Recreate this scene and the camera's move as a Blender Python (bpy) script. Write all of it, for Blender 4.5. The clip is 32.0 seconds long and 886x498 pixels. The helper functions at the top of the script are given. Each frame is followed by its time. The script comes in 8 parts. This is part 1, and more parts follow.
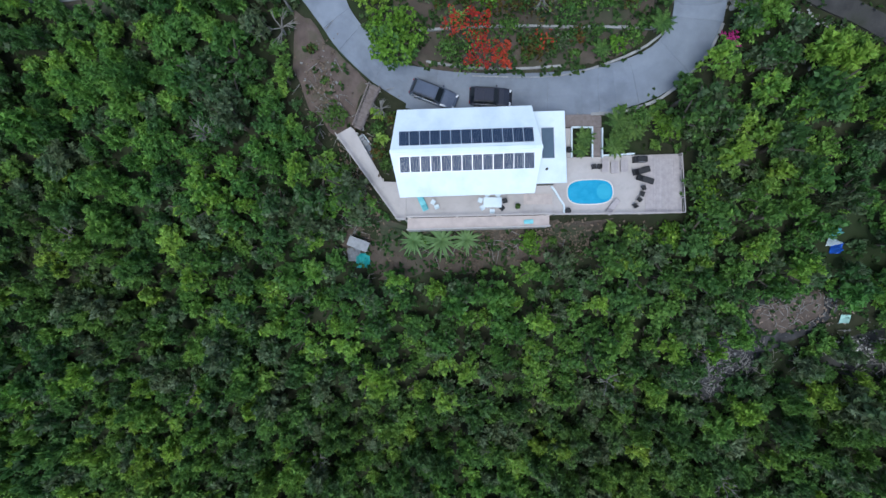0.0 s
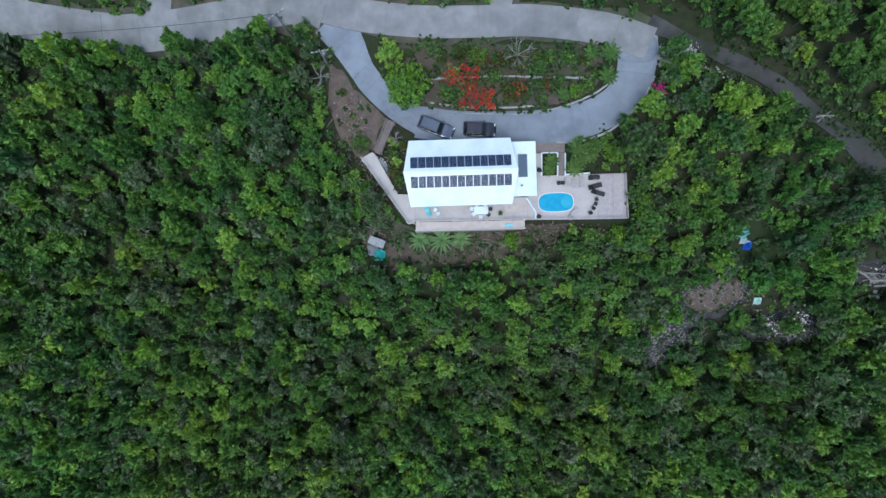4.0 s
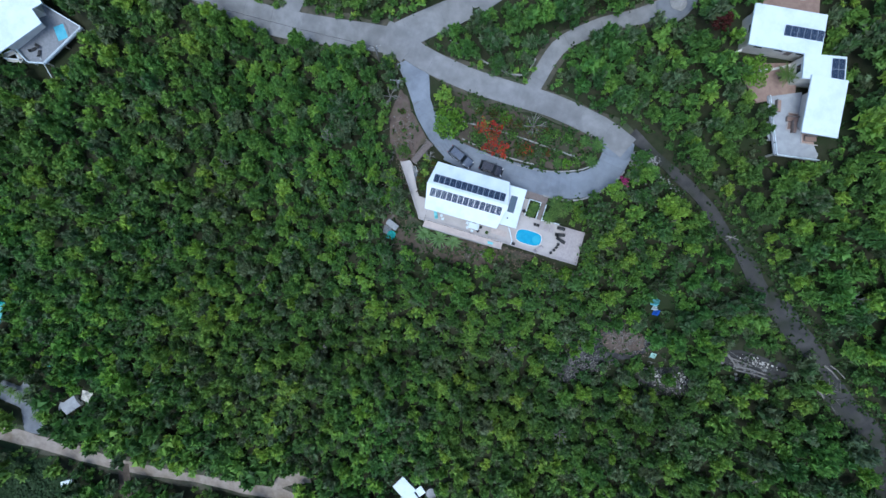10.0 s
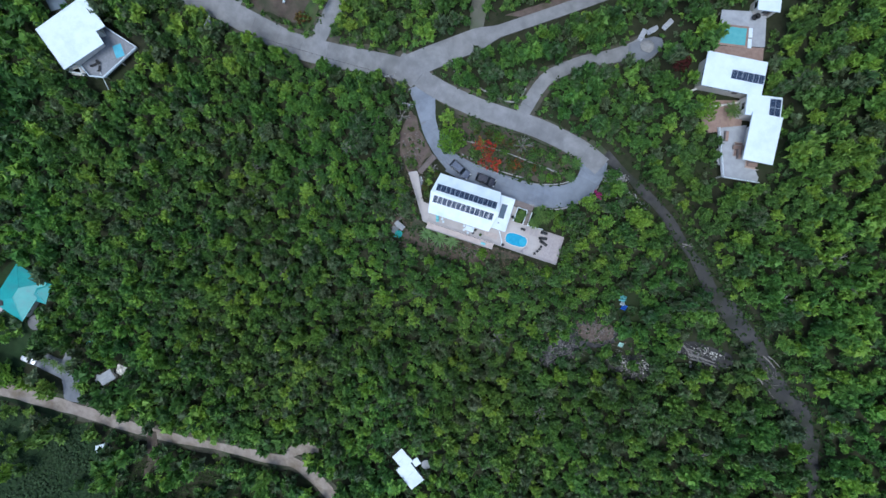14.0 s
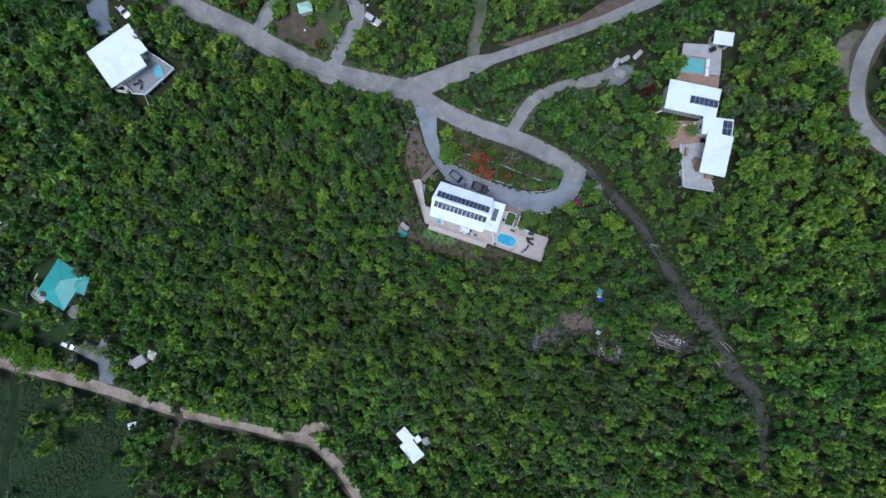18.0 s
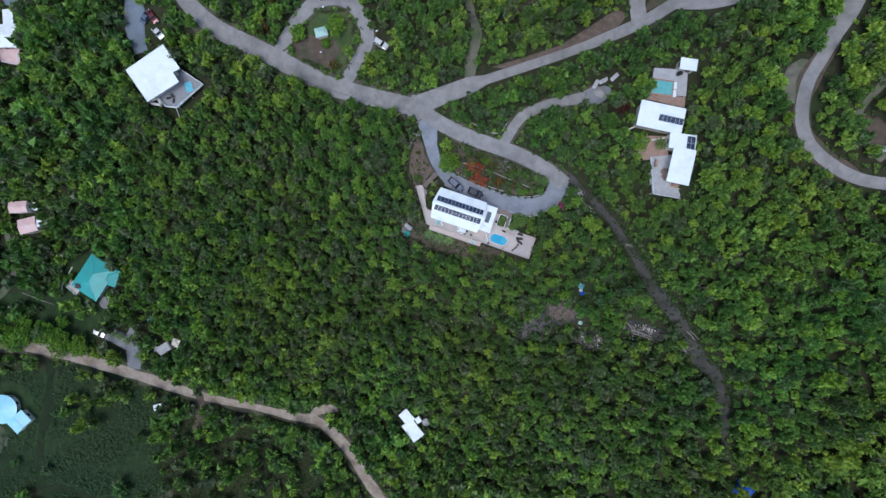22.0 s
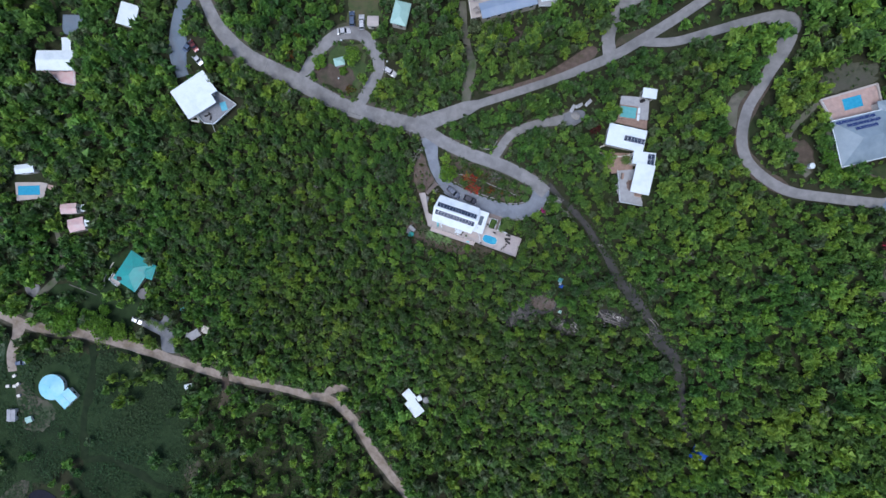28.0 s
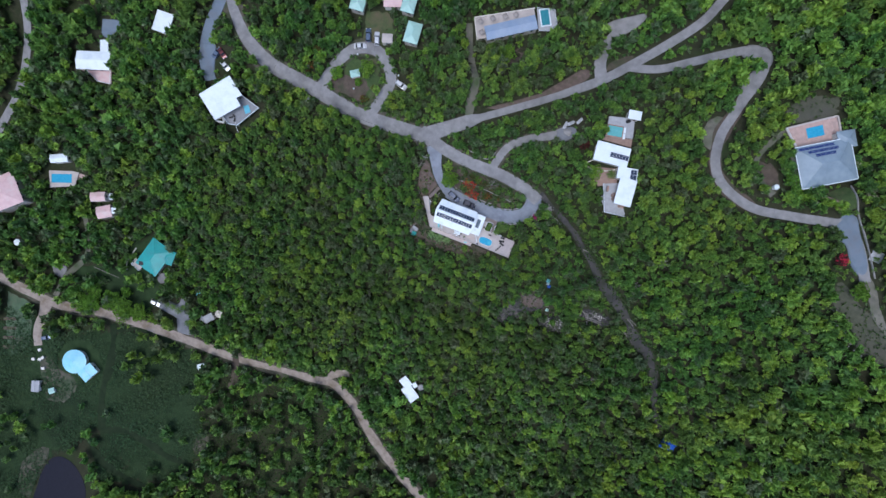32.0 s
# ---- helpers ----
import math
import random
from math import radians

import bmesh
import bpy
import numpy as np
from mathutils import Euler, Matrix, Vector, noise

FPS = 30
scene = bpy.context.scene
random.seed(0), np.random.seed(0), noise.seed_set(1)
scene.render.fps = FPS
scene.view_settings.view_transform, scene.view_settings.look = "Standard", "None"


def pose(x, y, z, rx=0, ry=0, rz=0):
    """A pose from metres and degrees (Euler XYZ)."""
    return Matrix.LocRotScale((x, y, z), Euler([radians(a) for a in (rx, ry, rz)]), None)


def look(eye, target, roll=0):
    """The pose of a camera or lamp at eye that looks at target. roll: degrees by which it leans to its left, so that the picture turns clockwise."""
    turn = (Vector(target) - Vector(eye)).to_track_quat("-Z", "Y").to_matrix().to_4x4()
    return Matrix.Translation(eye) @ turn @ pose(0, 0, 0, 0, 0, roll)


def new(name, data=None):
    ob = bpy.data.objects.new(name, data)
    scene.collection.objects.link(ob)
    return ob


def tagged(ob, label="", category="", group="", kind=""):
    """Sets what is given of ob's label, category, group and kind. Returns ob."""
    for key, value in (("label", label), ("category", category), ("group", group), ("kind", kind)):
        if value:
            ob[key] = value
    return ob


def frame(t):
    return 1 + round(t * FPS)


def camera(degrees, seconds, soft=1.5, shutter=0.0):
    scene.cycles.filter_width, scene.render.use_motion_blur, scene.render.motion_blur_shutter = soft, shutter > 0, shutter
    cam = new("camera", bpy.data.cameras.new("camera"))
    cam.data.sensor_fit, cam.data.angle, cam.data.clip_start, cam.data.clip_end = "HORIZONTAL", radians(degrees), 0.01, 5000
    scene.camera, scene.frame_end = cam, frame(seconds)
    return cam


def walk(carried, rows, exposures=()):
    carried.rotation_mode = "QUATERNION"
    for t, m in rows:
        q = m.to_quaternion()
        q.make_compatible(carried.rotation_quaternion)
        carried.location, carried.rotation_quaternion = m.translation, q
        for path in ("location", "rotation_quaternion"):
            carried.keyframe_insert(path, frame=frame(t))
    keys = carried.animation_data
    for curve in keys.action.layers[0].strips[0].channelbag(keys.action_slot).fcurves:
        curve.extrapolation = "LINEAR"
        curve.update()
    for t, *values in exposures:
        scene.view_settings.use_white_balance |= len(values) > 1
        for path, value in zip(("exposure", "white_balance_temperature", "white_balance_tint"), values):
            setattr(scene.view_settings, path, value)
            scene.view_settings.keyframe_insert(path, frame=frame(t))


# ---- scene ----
# camera and its climb
cam = camera(72, 32.0)
PATH = [
    (0.0, pose(-0.00, 0.00, 63.01, 0.28, 0.04, -0.00)),
    (0.5, pose(-0.11, -0.03, 65.40, 0.26, -0.09, -0.05)),
    (1.0, pose(-0.20, -0.06, 67.83, 0.22, -0.14, -0.02)),
    (2.0, pose(-0.26, -0.06, 72.74, 0.14, -0.09, -0.21)),
    (3.0, pose(-0.25, 0.01, 77.59, 0.06, -0.08, -0.52)),
    (3.5, pose(-0.25, -0.07, 80.02, 0.05, -0.10, -0.35)),
    (5.5, pose(-0.14, -0.60, 89.68, 0.17, -0.19, 2.22)),
    (6.0, pose(-0.03, -0.68, 92.16, 0.13, -0.19, 3.23)),
    (6.5, pose(0.15, -0.72, 94.67, 0.04, -0.16, 4.83)),
    (7.0, pose(0.39, -0.69, 97.11, 0.01, -0.09, 7.92)),
    (7.5, pose(0.67, -0.61, 99.47, -0.01, -0.03, 10.34)),
    (8.0, pose(0.89, -0.51, 101.77, 0.00, -0.00, 12.66)),
    (8.5, pose(1.00, -0.46, 104.04, -0.01, 0.03, 14.80)),
    (9.0, pose(1.03, -0.46, 106.39, -0.02, 0.02, 16.34)),
    (9.5, pose(0.99, -0.48, 108.77, -0.03, -0.01, 17.35)),
    (10.0, pose(0.94, -0.52, 111.13, -0.03, -0.05, 17.90)),
    (11.0, pose(0.94, -0.62, 115.94, -0.06, -0.08, 18.59)),
    (12.0, pose(1.07, -0.70, 120.74, -0.04, -0.04, 19.07)),
    (13.0, pose(1.18, -0.67, 125.46, -0.05, -0.01, 19.43)),
    (14.0, pose(1.25, -0.68, 130.24, -0.05, 0.03, 19.60)),
    (14.5, pose(1.27, -0.69, 132.65, -0.05, 0.04, 19.68)),
    (16.5, pose(1.46, -0.79, 142.20, -0.05, 0.07, 19.83)),
    (17.0, pose(1.53, -0.82, 144.58, -0.05, 0.08, 19.87)),
    (18.0, pose(1.72, -0.88, 149.29, -0.06, 0.13, 19.96)),
    (19.0, pose(1.87, -0.94, 153.99, -0.06, 0.16, 20.01)),
    (20.0, pose(2.02, -0.97, 158.75, -0.08, 0.17, 20.12)),
    (21.0, pose(2.14, -1.12, 163.48, -0.06, 0.16, 20.22)),
    (22.0, pose(2.21, -1.25, 168.20, -0.05, 0.14, 20.34)),
    (23.0, pose(2.23, -1.28, 172.85, -0.08, 0.14, 20.43)),
    (24.0, pose(2.26, -1.38, 177.51, -0.06, 0.09, 20.57)),
    (25.0, pose(2.28, -1.49, 182.33, -0.01, 0.08, 20.61)),
    (25.5, pose(2.29, -1.58, 184.72, 0.01, 0.06, 20.64)),
    (27.5, pose(2.37, -2.02, 194.33, 0.06, 0.02, 20.70)),
    (28.0, pose(2.38, -2.11, 196.69, 0.07, -0.00, 20.72)),
    (29.0, pose(2.36, -2.25, 201.36, 0.06, -0.01, 20.84)),
    (30.0, pose(2.36, -2.29, 206.07, 0.04, -0.02, 21.08)),
    (30.5, pose(2.36, -2.30, 208.46, 0.04, -0.03, 21.22)),
    (31.0, pose(2.36, -2.33, 210.86, 0.03, -0.06, 21.48)),
    (31.5, pose(2.35, -2.35, 213.29, 0.03, -0.08, 22.03)),
    (32.0, pose(2.33, -2.38, 215.71, 0.04, -0.09, 23.06)),
]
# the picture is a little cooler while the camera is low
walk(cam, PATH, [(0.0, 0.42, 6080, 8), (4.0, 0.52, 6000, 7), (10.0, 0.5, 5800, 7), (16.0, 0.42, 6150, 11), (22.0, 0.37, 6420, 14), (32.0, 0.36, 6250, 16.5)])

# sky and light: a bright overcast evening, cool and soft
world = bpy.data.worlds.new("overcast")
scene.world = world
world.use_nodes = True
wn = world.node_tree.nodes
sky = wn.new("ShaderNodeTexSky")
sky.sky_type = "NISHITA"
sky.sun_disc = False
sky.sun_elevation = radians(73)
sky.sun_rotation = radians(197)
sky.altitude = 100
sky.air_density = 1.0
sky.dust_density = 1.5
world.node_tree.links.new(sky.outputs["Color"], wn["Background"].inputs["Color"])
wn["Background"].inputs["Strength"].default_value = 0.14
sun_data = bpy.data.lights.new("sun", "SUN")
sun_data.energy = 1.65
sun_data.angle = radians(28)
sun_data.color = (0.9, 0.97, 1.0)
sun = new("sun", sun_data)
sun.matrix_world = look((-20, -66, 300), (0, 0, 60))


# ------------------------------------------------------------ materials
def rgb(c):
    return (c[0], c[1], c[2], 1.0)


def material(name, low, high, scale=1.0, rough=0.8, metal=0.0, bump=0.15, fine=None, stain=None, stain_scale=0.08, vary=0.0, spec=0.4):
    """Two colours mixed by noise at two scales, with a third colour in larger stains and a random shift from piece to piece."""
    m = bpy.data.materials.new(name)
    m.use_nodes = True
    n, l = m.node_tree.nodes, m.node_tree.links
    b = n["Principled BSDF"]
    geo = n.new("ShaderNodeNewGeometry")

    def noise_at(s, detail, rough_=0.6):
        t = n.new("ShaderNodeTexNoise")
        t.inputs["Scale"].default_value = s
        t.inputs["Detail"].default_value = detail
        t.inputs["Roughness"].default_value = rough_
        l.new(geo.outputs["Position"], t.inputs["Vector"])
        return t

    a = noise_at(scale, 5)
    ramp = n.new("ShaderNodeMapRange")
    ramp.inputs["From Min"].default_value, ramp.inputs["From Max"].default_value = 0.32, 0.68
    l.new(a.outputs["Fac"], ramp.inputs["Value"])
    mix = n.new("ShaderNodeMix")
    mix.data_type = "RGBA"
    mix.inputs["A"].default_value, mix.inputs["B"].default_value = rgb(low), rgb(high)
    l.new(ramp.outputs["Result"], mix.inputs["Factor"])
    col = mix.outputs["Result"]
    if stain:
        s = noise_at(stain_scale, 4, 0.65)
        r2 = n.new("ShaderNodeMapRange")
        r2.inputs["From Min"].default_value, r2.inputs["From Max"].default_value = 0.48, 0.7
        l.new(s.outputs["Fac"], r2.inputs["Value"])
        m2 = n.new("ShaderNodeMix")
        m2.data_type = "RGBA"
        m2.inputs["B"].default_value = rgb(stain)
        l.new(r2.outputs["Result"], m2.inputs["Factor"])
        l.new(col, m2.inputs["A"])
        col = m2.outputs["Result"]
    if vary:
        info = n.new("ShaderNodeObjectInfo")
        hsv = n.new("ShaderNodeHueSaturation")
        r3 = n.new("ShaderNodeMapRange")
        r3.inputs["To Min"].default_value, r3.inputs["To Max"].default_value = 1 - vary, 1 + vary
        l.new(info.outputs["Random"], r3.inputs["Value"])
        l.new(r3.outputs["Result"], hsv.inputs["Value"])
        l.new(col, hsv.inputs["Color"])
        col = hsv.outputs["Color"]
    l.new(col, b.inputs["Base Color"])
    f = noise_at(fine or scale * 9, 3)
    if bump:
        bp = n.new("ShaderNodeBump")
        bp.inputs["Strength"].default_value = bump
        bp.inputs["Distance"].default_value = 0.05
        l.new(f.outputs["Fac"], bp.inputs["Height"])
        l.new(bp.outputs["Normal"], b.inputs["Normal"])
    r4 = n.new("ShaderNodeMapRange")
    r4.inputs["To Min"].default_value, r4.inputs["To Max"].default_value = max(0.02, rough - 0.1), min(1, rough + 0.1)
    l.new(f.outputs["Fac"], r4.inputs["Value"])
    l.new(r4.outputs["Result"], b.inputs["Roughness"])
    b.inputs["Metallic"].default_value = metal
    b.inputs["Specular IOR Level"].default_value = spec
    return m


def leaf_material(name, dark, mid, bright, by_object=False, more=None):
    """Leaves: hue by tree (tint attribute or object), lighter and darker from leaf to leaf, partly translucent."""
    m = bpy.data.materials.new(name)
    m.use_nodes = True
    n, l = m.node_tree.nodes, m.node_tree.links
    b = n["Principled BSDF"]
    geo = n.new("ShaderNodeNewGeometry")
    at = n.new("ShaderNodeAttribute")
    at.attribute_name = "tint"
    src = at.outputs["Fac"]
    if by_object:
        plus = n.new("ShaderNodeMath")
        plus.use_clamp = True
        l.new(n.new("ShaderNodeObjectInfo").outputs["Random"], plus.inputs[0])
        l.new(src, plus.inputs[1])
        src = plus.outputs[0]
    ramp = n.new("ShaderNodeValToRGB")
    e = ramp.color_ramp.elements
    e[0].position, e[0].color = 0.0, rgb(dark)
    e[1].position, e[1].color = 1.0, rgb(bright)
    for at_, c in more or ((0.55, mid),):
        e.new(at_).color = rgb(c)
    l.new(src, ramp.inputs["Fac"])
    hsv = n.new("ShaderNodeHueSaturation")
    mr = n.new("ShaderNodeMapRange")
    mr.inputs["To Min"].default_value, mr.inputs["To Max"].default_value = 0.62, 1.42
    l.new(geo.outputs["Random Per Island"], mr.inputs["Value"])
    l.new(mr.outputs["Result"], hsv.inputs["Value"])
    patch = n.new("ShaderNodeTexNoise")
    patch.inputs["Scale"].default_value = 0.035
    l.new(geo.outputs["Position"], patch.inputs["Vector"])
    hr = n.new("ShaderNodeMapRange")
    hr.inputs["From Min"].default_value, hr.inputs["From Max"].default_value = 0.3, 0.7
    hr.inputs["To Min"].default_value, hr.inputs["To Max"].default_value = 0.472, 0.512
    l.new(patch.outputs["Fac"], hr.inputs["Value"])
    l.new(hr.outputs["Result"], hsv.inputs["Hue"])
    l.new(ramp.outputs["Color"], hsv.inputs["Color"])
    l.new(hsv.outputs["Color"], b.inputs["Base Color"])
    b.inputs["Roughness"].default_value = 0.6
    b.inputs["Specular IOR Level"].default_value = 0.25
    tr = n.new("ShaderNodeBsdfTranslucent")
    l.new(hsv.outputs["Color"], tr.inputs["Color"])
    add = n.new("ShaderNodeMixShader")
    add.inputs["Fac"].default_value = 0.42
    l.new(b.outputs["BSDF"], add.inputs[1])
    l.new(tr.outputs["BSDF"], add.inputs[2])
    l.new(add.outputs["Shader"], n["Material Output"].inputs["Surface"])
    return m


def glossy(name, color, rough=0.1, metal=0.0, coat=0.0):
    m = material(name, [c * 0.9 for c in color], color, 3.0, rough, metal, 0.02)
    m.node_tree.nodes["Principled BSDF"].inputs["Coat Weight"].default_value = coat
    return m


SCRUB = ((0.08, (0.19, 0.255, 0.14)), (0.2, (0.073, 0.157, 0.053)), (0.5, (0.11, 0.24, 0.057)), (0.75, (0.168, 0.332, 0.066)), (0.93, (0.24, 0.415, 0.08)))
LEAF = leaf_material("leaf", (0.11, 0.15, 0.07), (0.09, 0.2, 0.04), (0.26, 0.43, 0.065), False, SCRUB)
LEAF_TREE = leaf_material("leaf_tree", (0.11, 0.15, 0.07), (0.09, 0.2, 0.04), (0.26, 0.43, 0.065), True, SCRUB)
LEAF_BRIGHT = leaf_material("leaf_bright", (0.1, 0.225, 0.027), (0.12, 0.26, 0.03), (0.145, 0.3, 0.035), True)
LEAF_RED = leaf_material("leaf_red", (0.42, 0.03, 0.022), (0.47, 0.045, 0.028), (0.48, 0.065, 0.032), True)
LEAF_AGAVE = leaf_material("leaf_agave", (0.14, 0.24, 0.085), (0.18, 0.29, 0.11), (0.22, 0.34, 0.14), True)
LEAF_UNDER = leaf_material("leaf_under", (0.032, 0.066, 0.024), (0.048, 0.106, 0.027), (0.1, 0.15, 0.046))
LEAF_DRY = leaf_material("leaf_dry", (0.1, 0.07, 0.03), (0.14, 0.11, 0.03), (0.2, 0.1, 0.03), True)
LEAF_PALM = leaf_material("leaf_palm", (0.056, 0.125, 0.03), (0.082, 0.165, 0.034), (0.12, 0.22, 0.05), True)
LEAF_MARSH = leaf_material("leaf_marsh", (0.024, 0.056, 0.024), (0.05, 0.108, 0.042), (0.1, 0.17, 0.062))
LEAF_DARKRED = leaf_material("leaf_dark_red", (0.06, 0.015, 0.015), (0.08, 0.02, 0.018), (0.1, 0.025, 0.02), True)
LEAF_CREAM = leaf_material("leaf_cream", (0.38, 0.4, 0.25), (0.44, 0.46, 0.3), (0.5, 0.5, 0.36), True)
LEAF_PINK = leaf_material("leaf_pink", (0.4, 0.02, 0.16), (0.5, 0.03, 0.22), (0.5, 0.05, 0.25), True)
LITTER = material("leaf_litter", (0.07, 0.05, 0.035), (0.2, 0.15, 0.11), 2.0, 0.95, bump=0.2)
BARK = material("bark", (0.09, 0.07, 0.055), (0.2, 0.17, 0.14), 4, 0.9, bump=0.4)
DEADWOOD = material("deadwood", (0.17, 0.155, 0.14), (0.3, 0.28, 0.26), 4, 0.9)
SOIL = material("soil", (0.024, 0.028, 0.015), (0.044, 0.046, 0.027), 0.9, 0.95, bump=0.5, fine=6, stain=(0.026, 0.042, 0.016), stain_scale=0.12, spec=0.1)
EARTH = material("earth", (0.088, 0.064, 0.054), (0.148, 0.11, 0.093), 0.8, 0.95, bump=0.5, fine=6, stain=(0.08, 0.075, 0.045), stain_scale=0.5)
CONCRETE = material("concrete", (0.19, 0.189, 0.192), (0.27, 0.267, 0.27), 0.5, 0.85, bump=0.2, fine=5, stain=(0.15, 0.149, 0.151), stain_scale=0.12, vary=0.04)
VERGE = material("verge", (0.05, 0.052, 0.034), (0.105, 0.092, 0.07), 0.6, 0.95, bump=0.5, fine=6, stain=(0.036, 0.058, 0.022), stain_scale=0.16)
ASPHALT = material("asphalt", (0.153, 0.162, 0.18), (0.225, 0.234, 0.252), 0.4, 0.9, bump=0.25, fine=8, stain=(0.117, 0.126, 0.14), stain_scale=0.12)
DIRT = material("dirt", (0.24, 0.195, 0.165), (0.36, 0.31, 0.265), 0.5, 0.95, bump=0.4, fine=5, stain=(0.18, 0.14, 0.1), stain_scale=0.2)
TRACKDIRT = material("track_dirt", (0.042, 0.042, 0.042), (0.088, 0.083, 0.08), 0.5, 0.95, bump=0.5, fine=4, stain=(0.026, 0.033, 0.02), stain_scale=0.25, spec=0.1)
ASH = material("ash", (0.03, 0.03, 0.032), (0.078, 0.076, 0.078), 0.9, 0.95, bump=0.5, fine=5, stain=(0.03, 0.027, 0.025), stain_scale=0.35, spec=0.1)
SPOIL = material("spoil", (0.055, 0.04, 0.032), (0.13, 0.098, 0.08), 1.2, 0.95, bump=0.5, fine=5)
SPOILCHIP = material("spoil_chip", (0.11, 0.08, 0.06), (0.3, 0.23, 0.18), 1.3, 0.95, bump=0.3)
RUBBLE = material("rubble", (0.1, 0.098, 0.095), (0.3, 0.29, 0.28), 1.1, 0.95, bump=0.5, fine=6)
DRIVECONC = material("drive_concrete", (0.17, 0.19, 0.225), (0.23, 0.255, 0.295), 0.35, 0.85, bump=0.2, fine=5, stain=(0.14, 0.155, 0.185), stain_scale=0.2, vary=0.06)
MUD = material("wet_mud", (0.013, 0.024, 0.012), (0.026, 0.04, 0.02), 0.5, 0.95, bump=0.3, spec=0.08)
JOINT = material("joint", (0.15, 0.155, 0.165), (0.2, 0.205, 0.215), 1.0, 0.95)
KERB = material("kerb", (0.26, 0.255, 0.25), (0.37, 0.36, 0.35), 1.5, 0.9, vary=0.15)
ROCK = material("rock", (0.2, 0.195, 0.185), (0.34, 0.33, 0.32), 2.0, 0.9, bump=0.4, vary=0.3)
YARD = material("yard_soil", (0.062, 0.047, 0.037), (0.11, 0.085, 0.066), 0.7, 0.95, bump=0.5, fine=8, stain=(0.035, 0.05, 0.022), stain_scale=0.12)
MARSHSOIL = material("marsh_soil", (0.018, 0.038, 0.015), (0.032, 0.058, 0.023), 0.5, 0.95, bump=0.6, fine=5, stain=(0.014, 0.026, 0.012), stain_scale=0.07, spec=0.15)
TANEARTH = material("tan_earth", (0.05, 0.056, 0.036), (0.108, 0.098, 0.074), 0.4, 0.95, bump=0.5, fine=6, stain=(0.045, 0.07, 0.034), stain_scale=0.11)
MEADOW = material("mown_meadow", (0.058, 0.102, 0.058), (0.09, 0.14, 0.08), 0.5, 0.95, bump=0.5, fine=6, stain=(0.095, 0.098, 0.066), stain_scale=0.14)
GRASSY = material("grassy", (0.03, 0.06, 0.018), (0.06, 0.095, 0.03), 0.7, 0.95, bump=0.5, fine=8, stain=(0.1, 0.085, 0.05), stain_scale=0.12)
WHITE = material("white_paint", (0.66, 0.735, 0.775), (0.72, 0.795, 0.83), 0.5, 0.5, bump=0.04, stain=(0.58, 0.66, 0.7), stain_scale=0.3)
WHITEWALL = material("white_wall", (0.6, 0.57, 0.52), (0.7, 0.67, 0.62), 0.8, 0.8)
CREAM = material("cream_deck", (0.42, 0.375, 0.355), (0.51, 0.465, 0.44), 0.8, 0.8, bump=0.1, stain=(0.36, 0.32, 0.3), stain_scale=0.4)
TERRA = material("terracotta", (0.26, 0.17, 0.14), (0.36, 0.25, 0.2), 1.2, 0.8, vary=0.18)
STONE = material("grey_stone", (0.3, 0.31, 0.33), (0.4, 0.41, 0.43), 0.9, 0.8, bump=0.2)
DARKPLANK = material("dark_wood", (0.19, 0.2, 0.22), (0.28, 0.29, 0.31), 2.5, 0.8)
GRAVEL = material("gravel", (0.1, 0.1, 0.078), (0.18, 0.17, 0.14), 0.6, 0.95, bump=0.5, fine=7, stain=(0.05, 0.08, 0.03), stain_scale=0.15)
PLANK = material("grey_wood", (0.37, 0.325, 0.32), (0.46, 0.405, 0.4), 2.5, 0.8, vary=0.05)
BROWNPLANK = material("brown_wood", (0.15, 0.12, 0.11), (0.23, 0.19, 0.175), 2.5, 0.8, vary=0.12)
PANEL = glossy("solar_glass", (0.03, 0.048, 0.085), 0.3)
PANEL.node_tree.nodes["Principled BSDF"].inputs["Specular IOR Level"].default_value = 0.08
PANEL2 = glossy("collector_glass", (0.09, 0.13, 0.17), 0.15)
PANELBLUE = glossy("blue_solar_glass", (0.035, 0.06, 0.17), 0.15)
PANELFRAME = glossy("alu_frame", (0.6, 0.62, 0.65), 0.35, 0.9)
GLASS = glossy("dark_glass", (0.015, 0.02, 0.025), 0.06)
PINKTILE = material("pink_tile", (0.4, 0.28, 0.25), (0.5, 0.36, 0.32), 1.2, 0.8, stain=(0.36, 0.27, 0.25), stain_scale=0.4)
BLUEMETAL = material("blue_metal", (0.23, 0.3, 0.4), (0.28, 0.355, 0.46), 0.5, 0.5, 0.0, 0.05, stain=(0.22, 0.3, 0.42), stain_scale=0.2)
PARASOL = material("parasol_cloth", (0.27, 0.24, 0.22), (0.34, 0.31, 0.29), 3, 0.9)
STEPTILE = material("cream_tile", (0.42, 0.35, 0.32), (0.52, 0.44, 0.4), 1.2, 0.8, vary=0.06)
TEAL = material("teal_metal", (0.02, 0.28, 0.27), (0.03, 0.36, 0.34), 0.6, 0.4, 0.0, 0.05, stain=(0.04, 0.24, 0.24), stain_scale=0.3)
TURQ = material("turquoise_metal", (0.22, 0.56, 0.68), (0.3, 0.64, 0.76), 0.5, 0.4, 0.0, 0.05, stain=(0.35, 0.62, 0.7), stain_scale=0.3)
GREYMETAL = material("grey_metal", (0.185, 0.25, 0.3), (0.235, 0.305, 0.355), 0.5, 0.5, 0.0, 0.05, stain=(0.17, 0.23, 0.275), stain_scale=0.2)
GREENMETAL = material("green_metal", (0.3, 0.5, 0.45), (0.38, 0.58, 0.52), 0.5, 0.5, 0.0, 0.05)
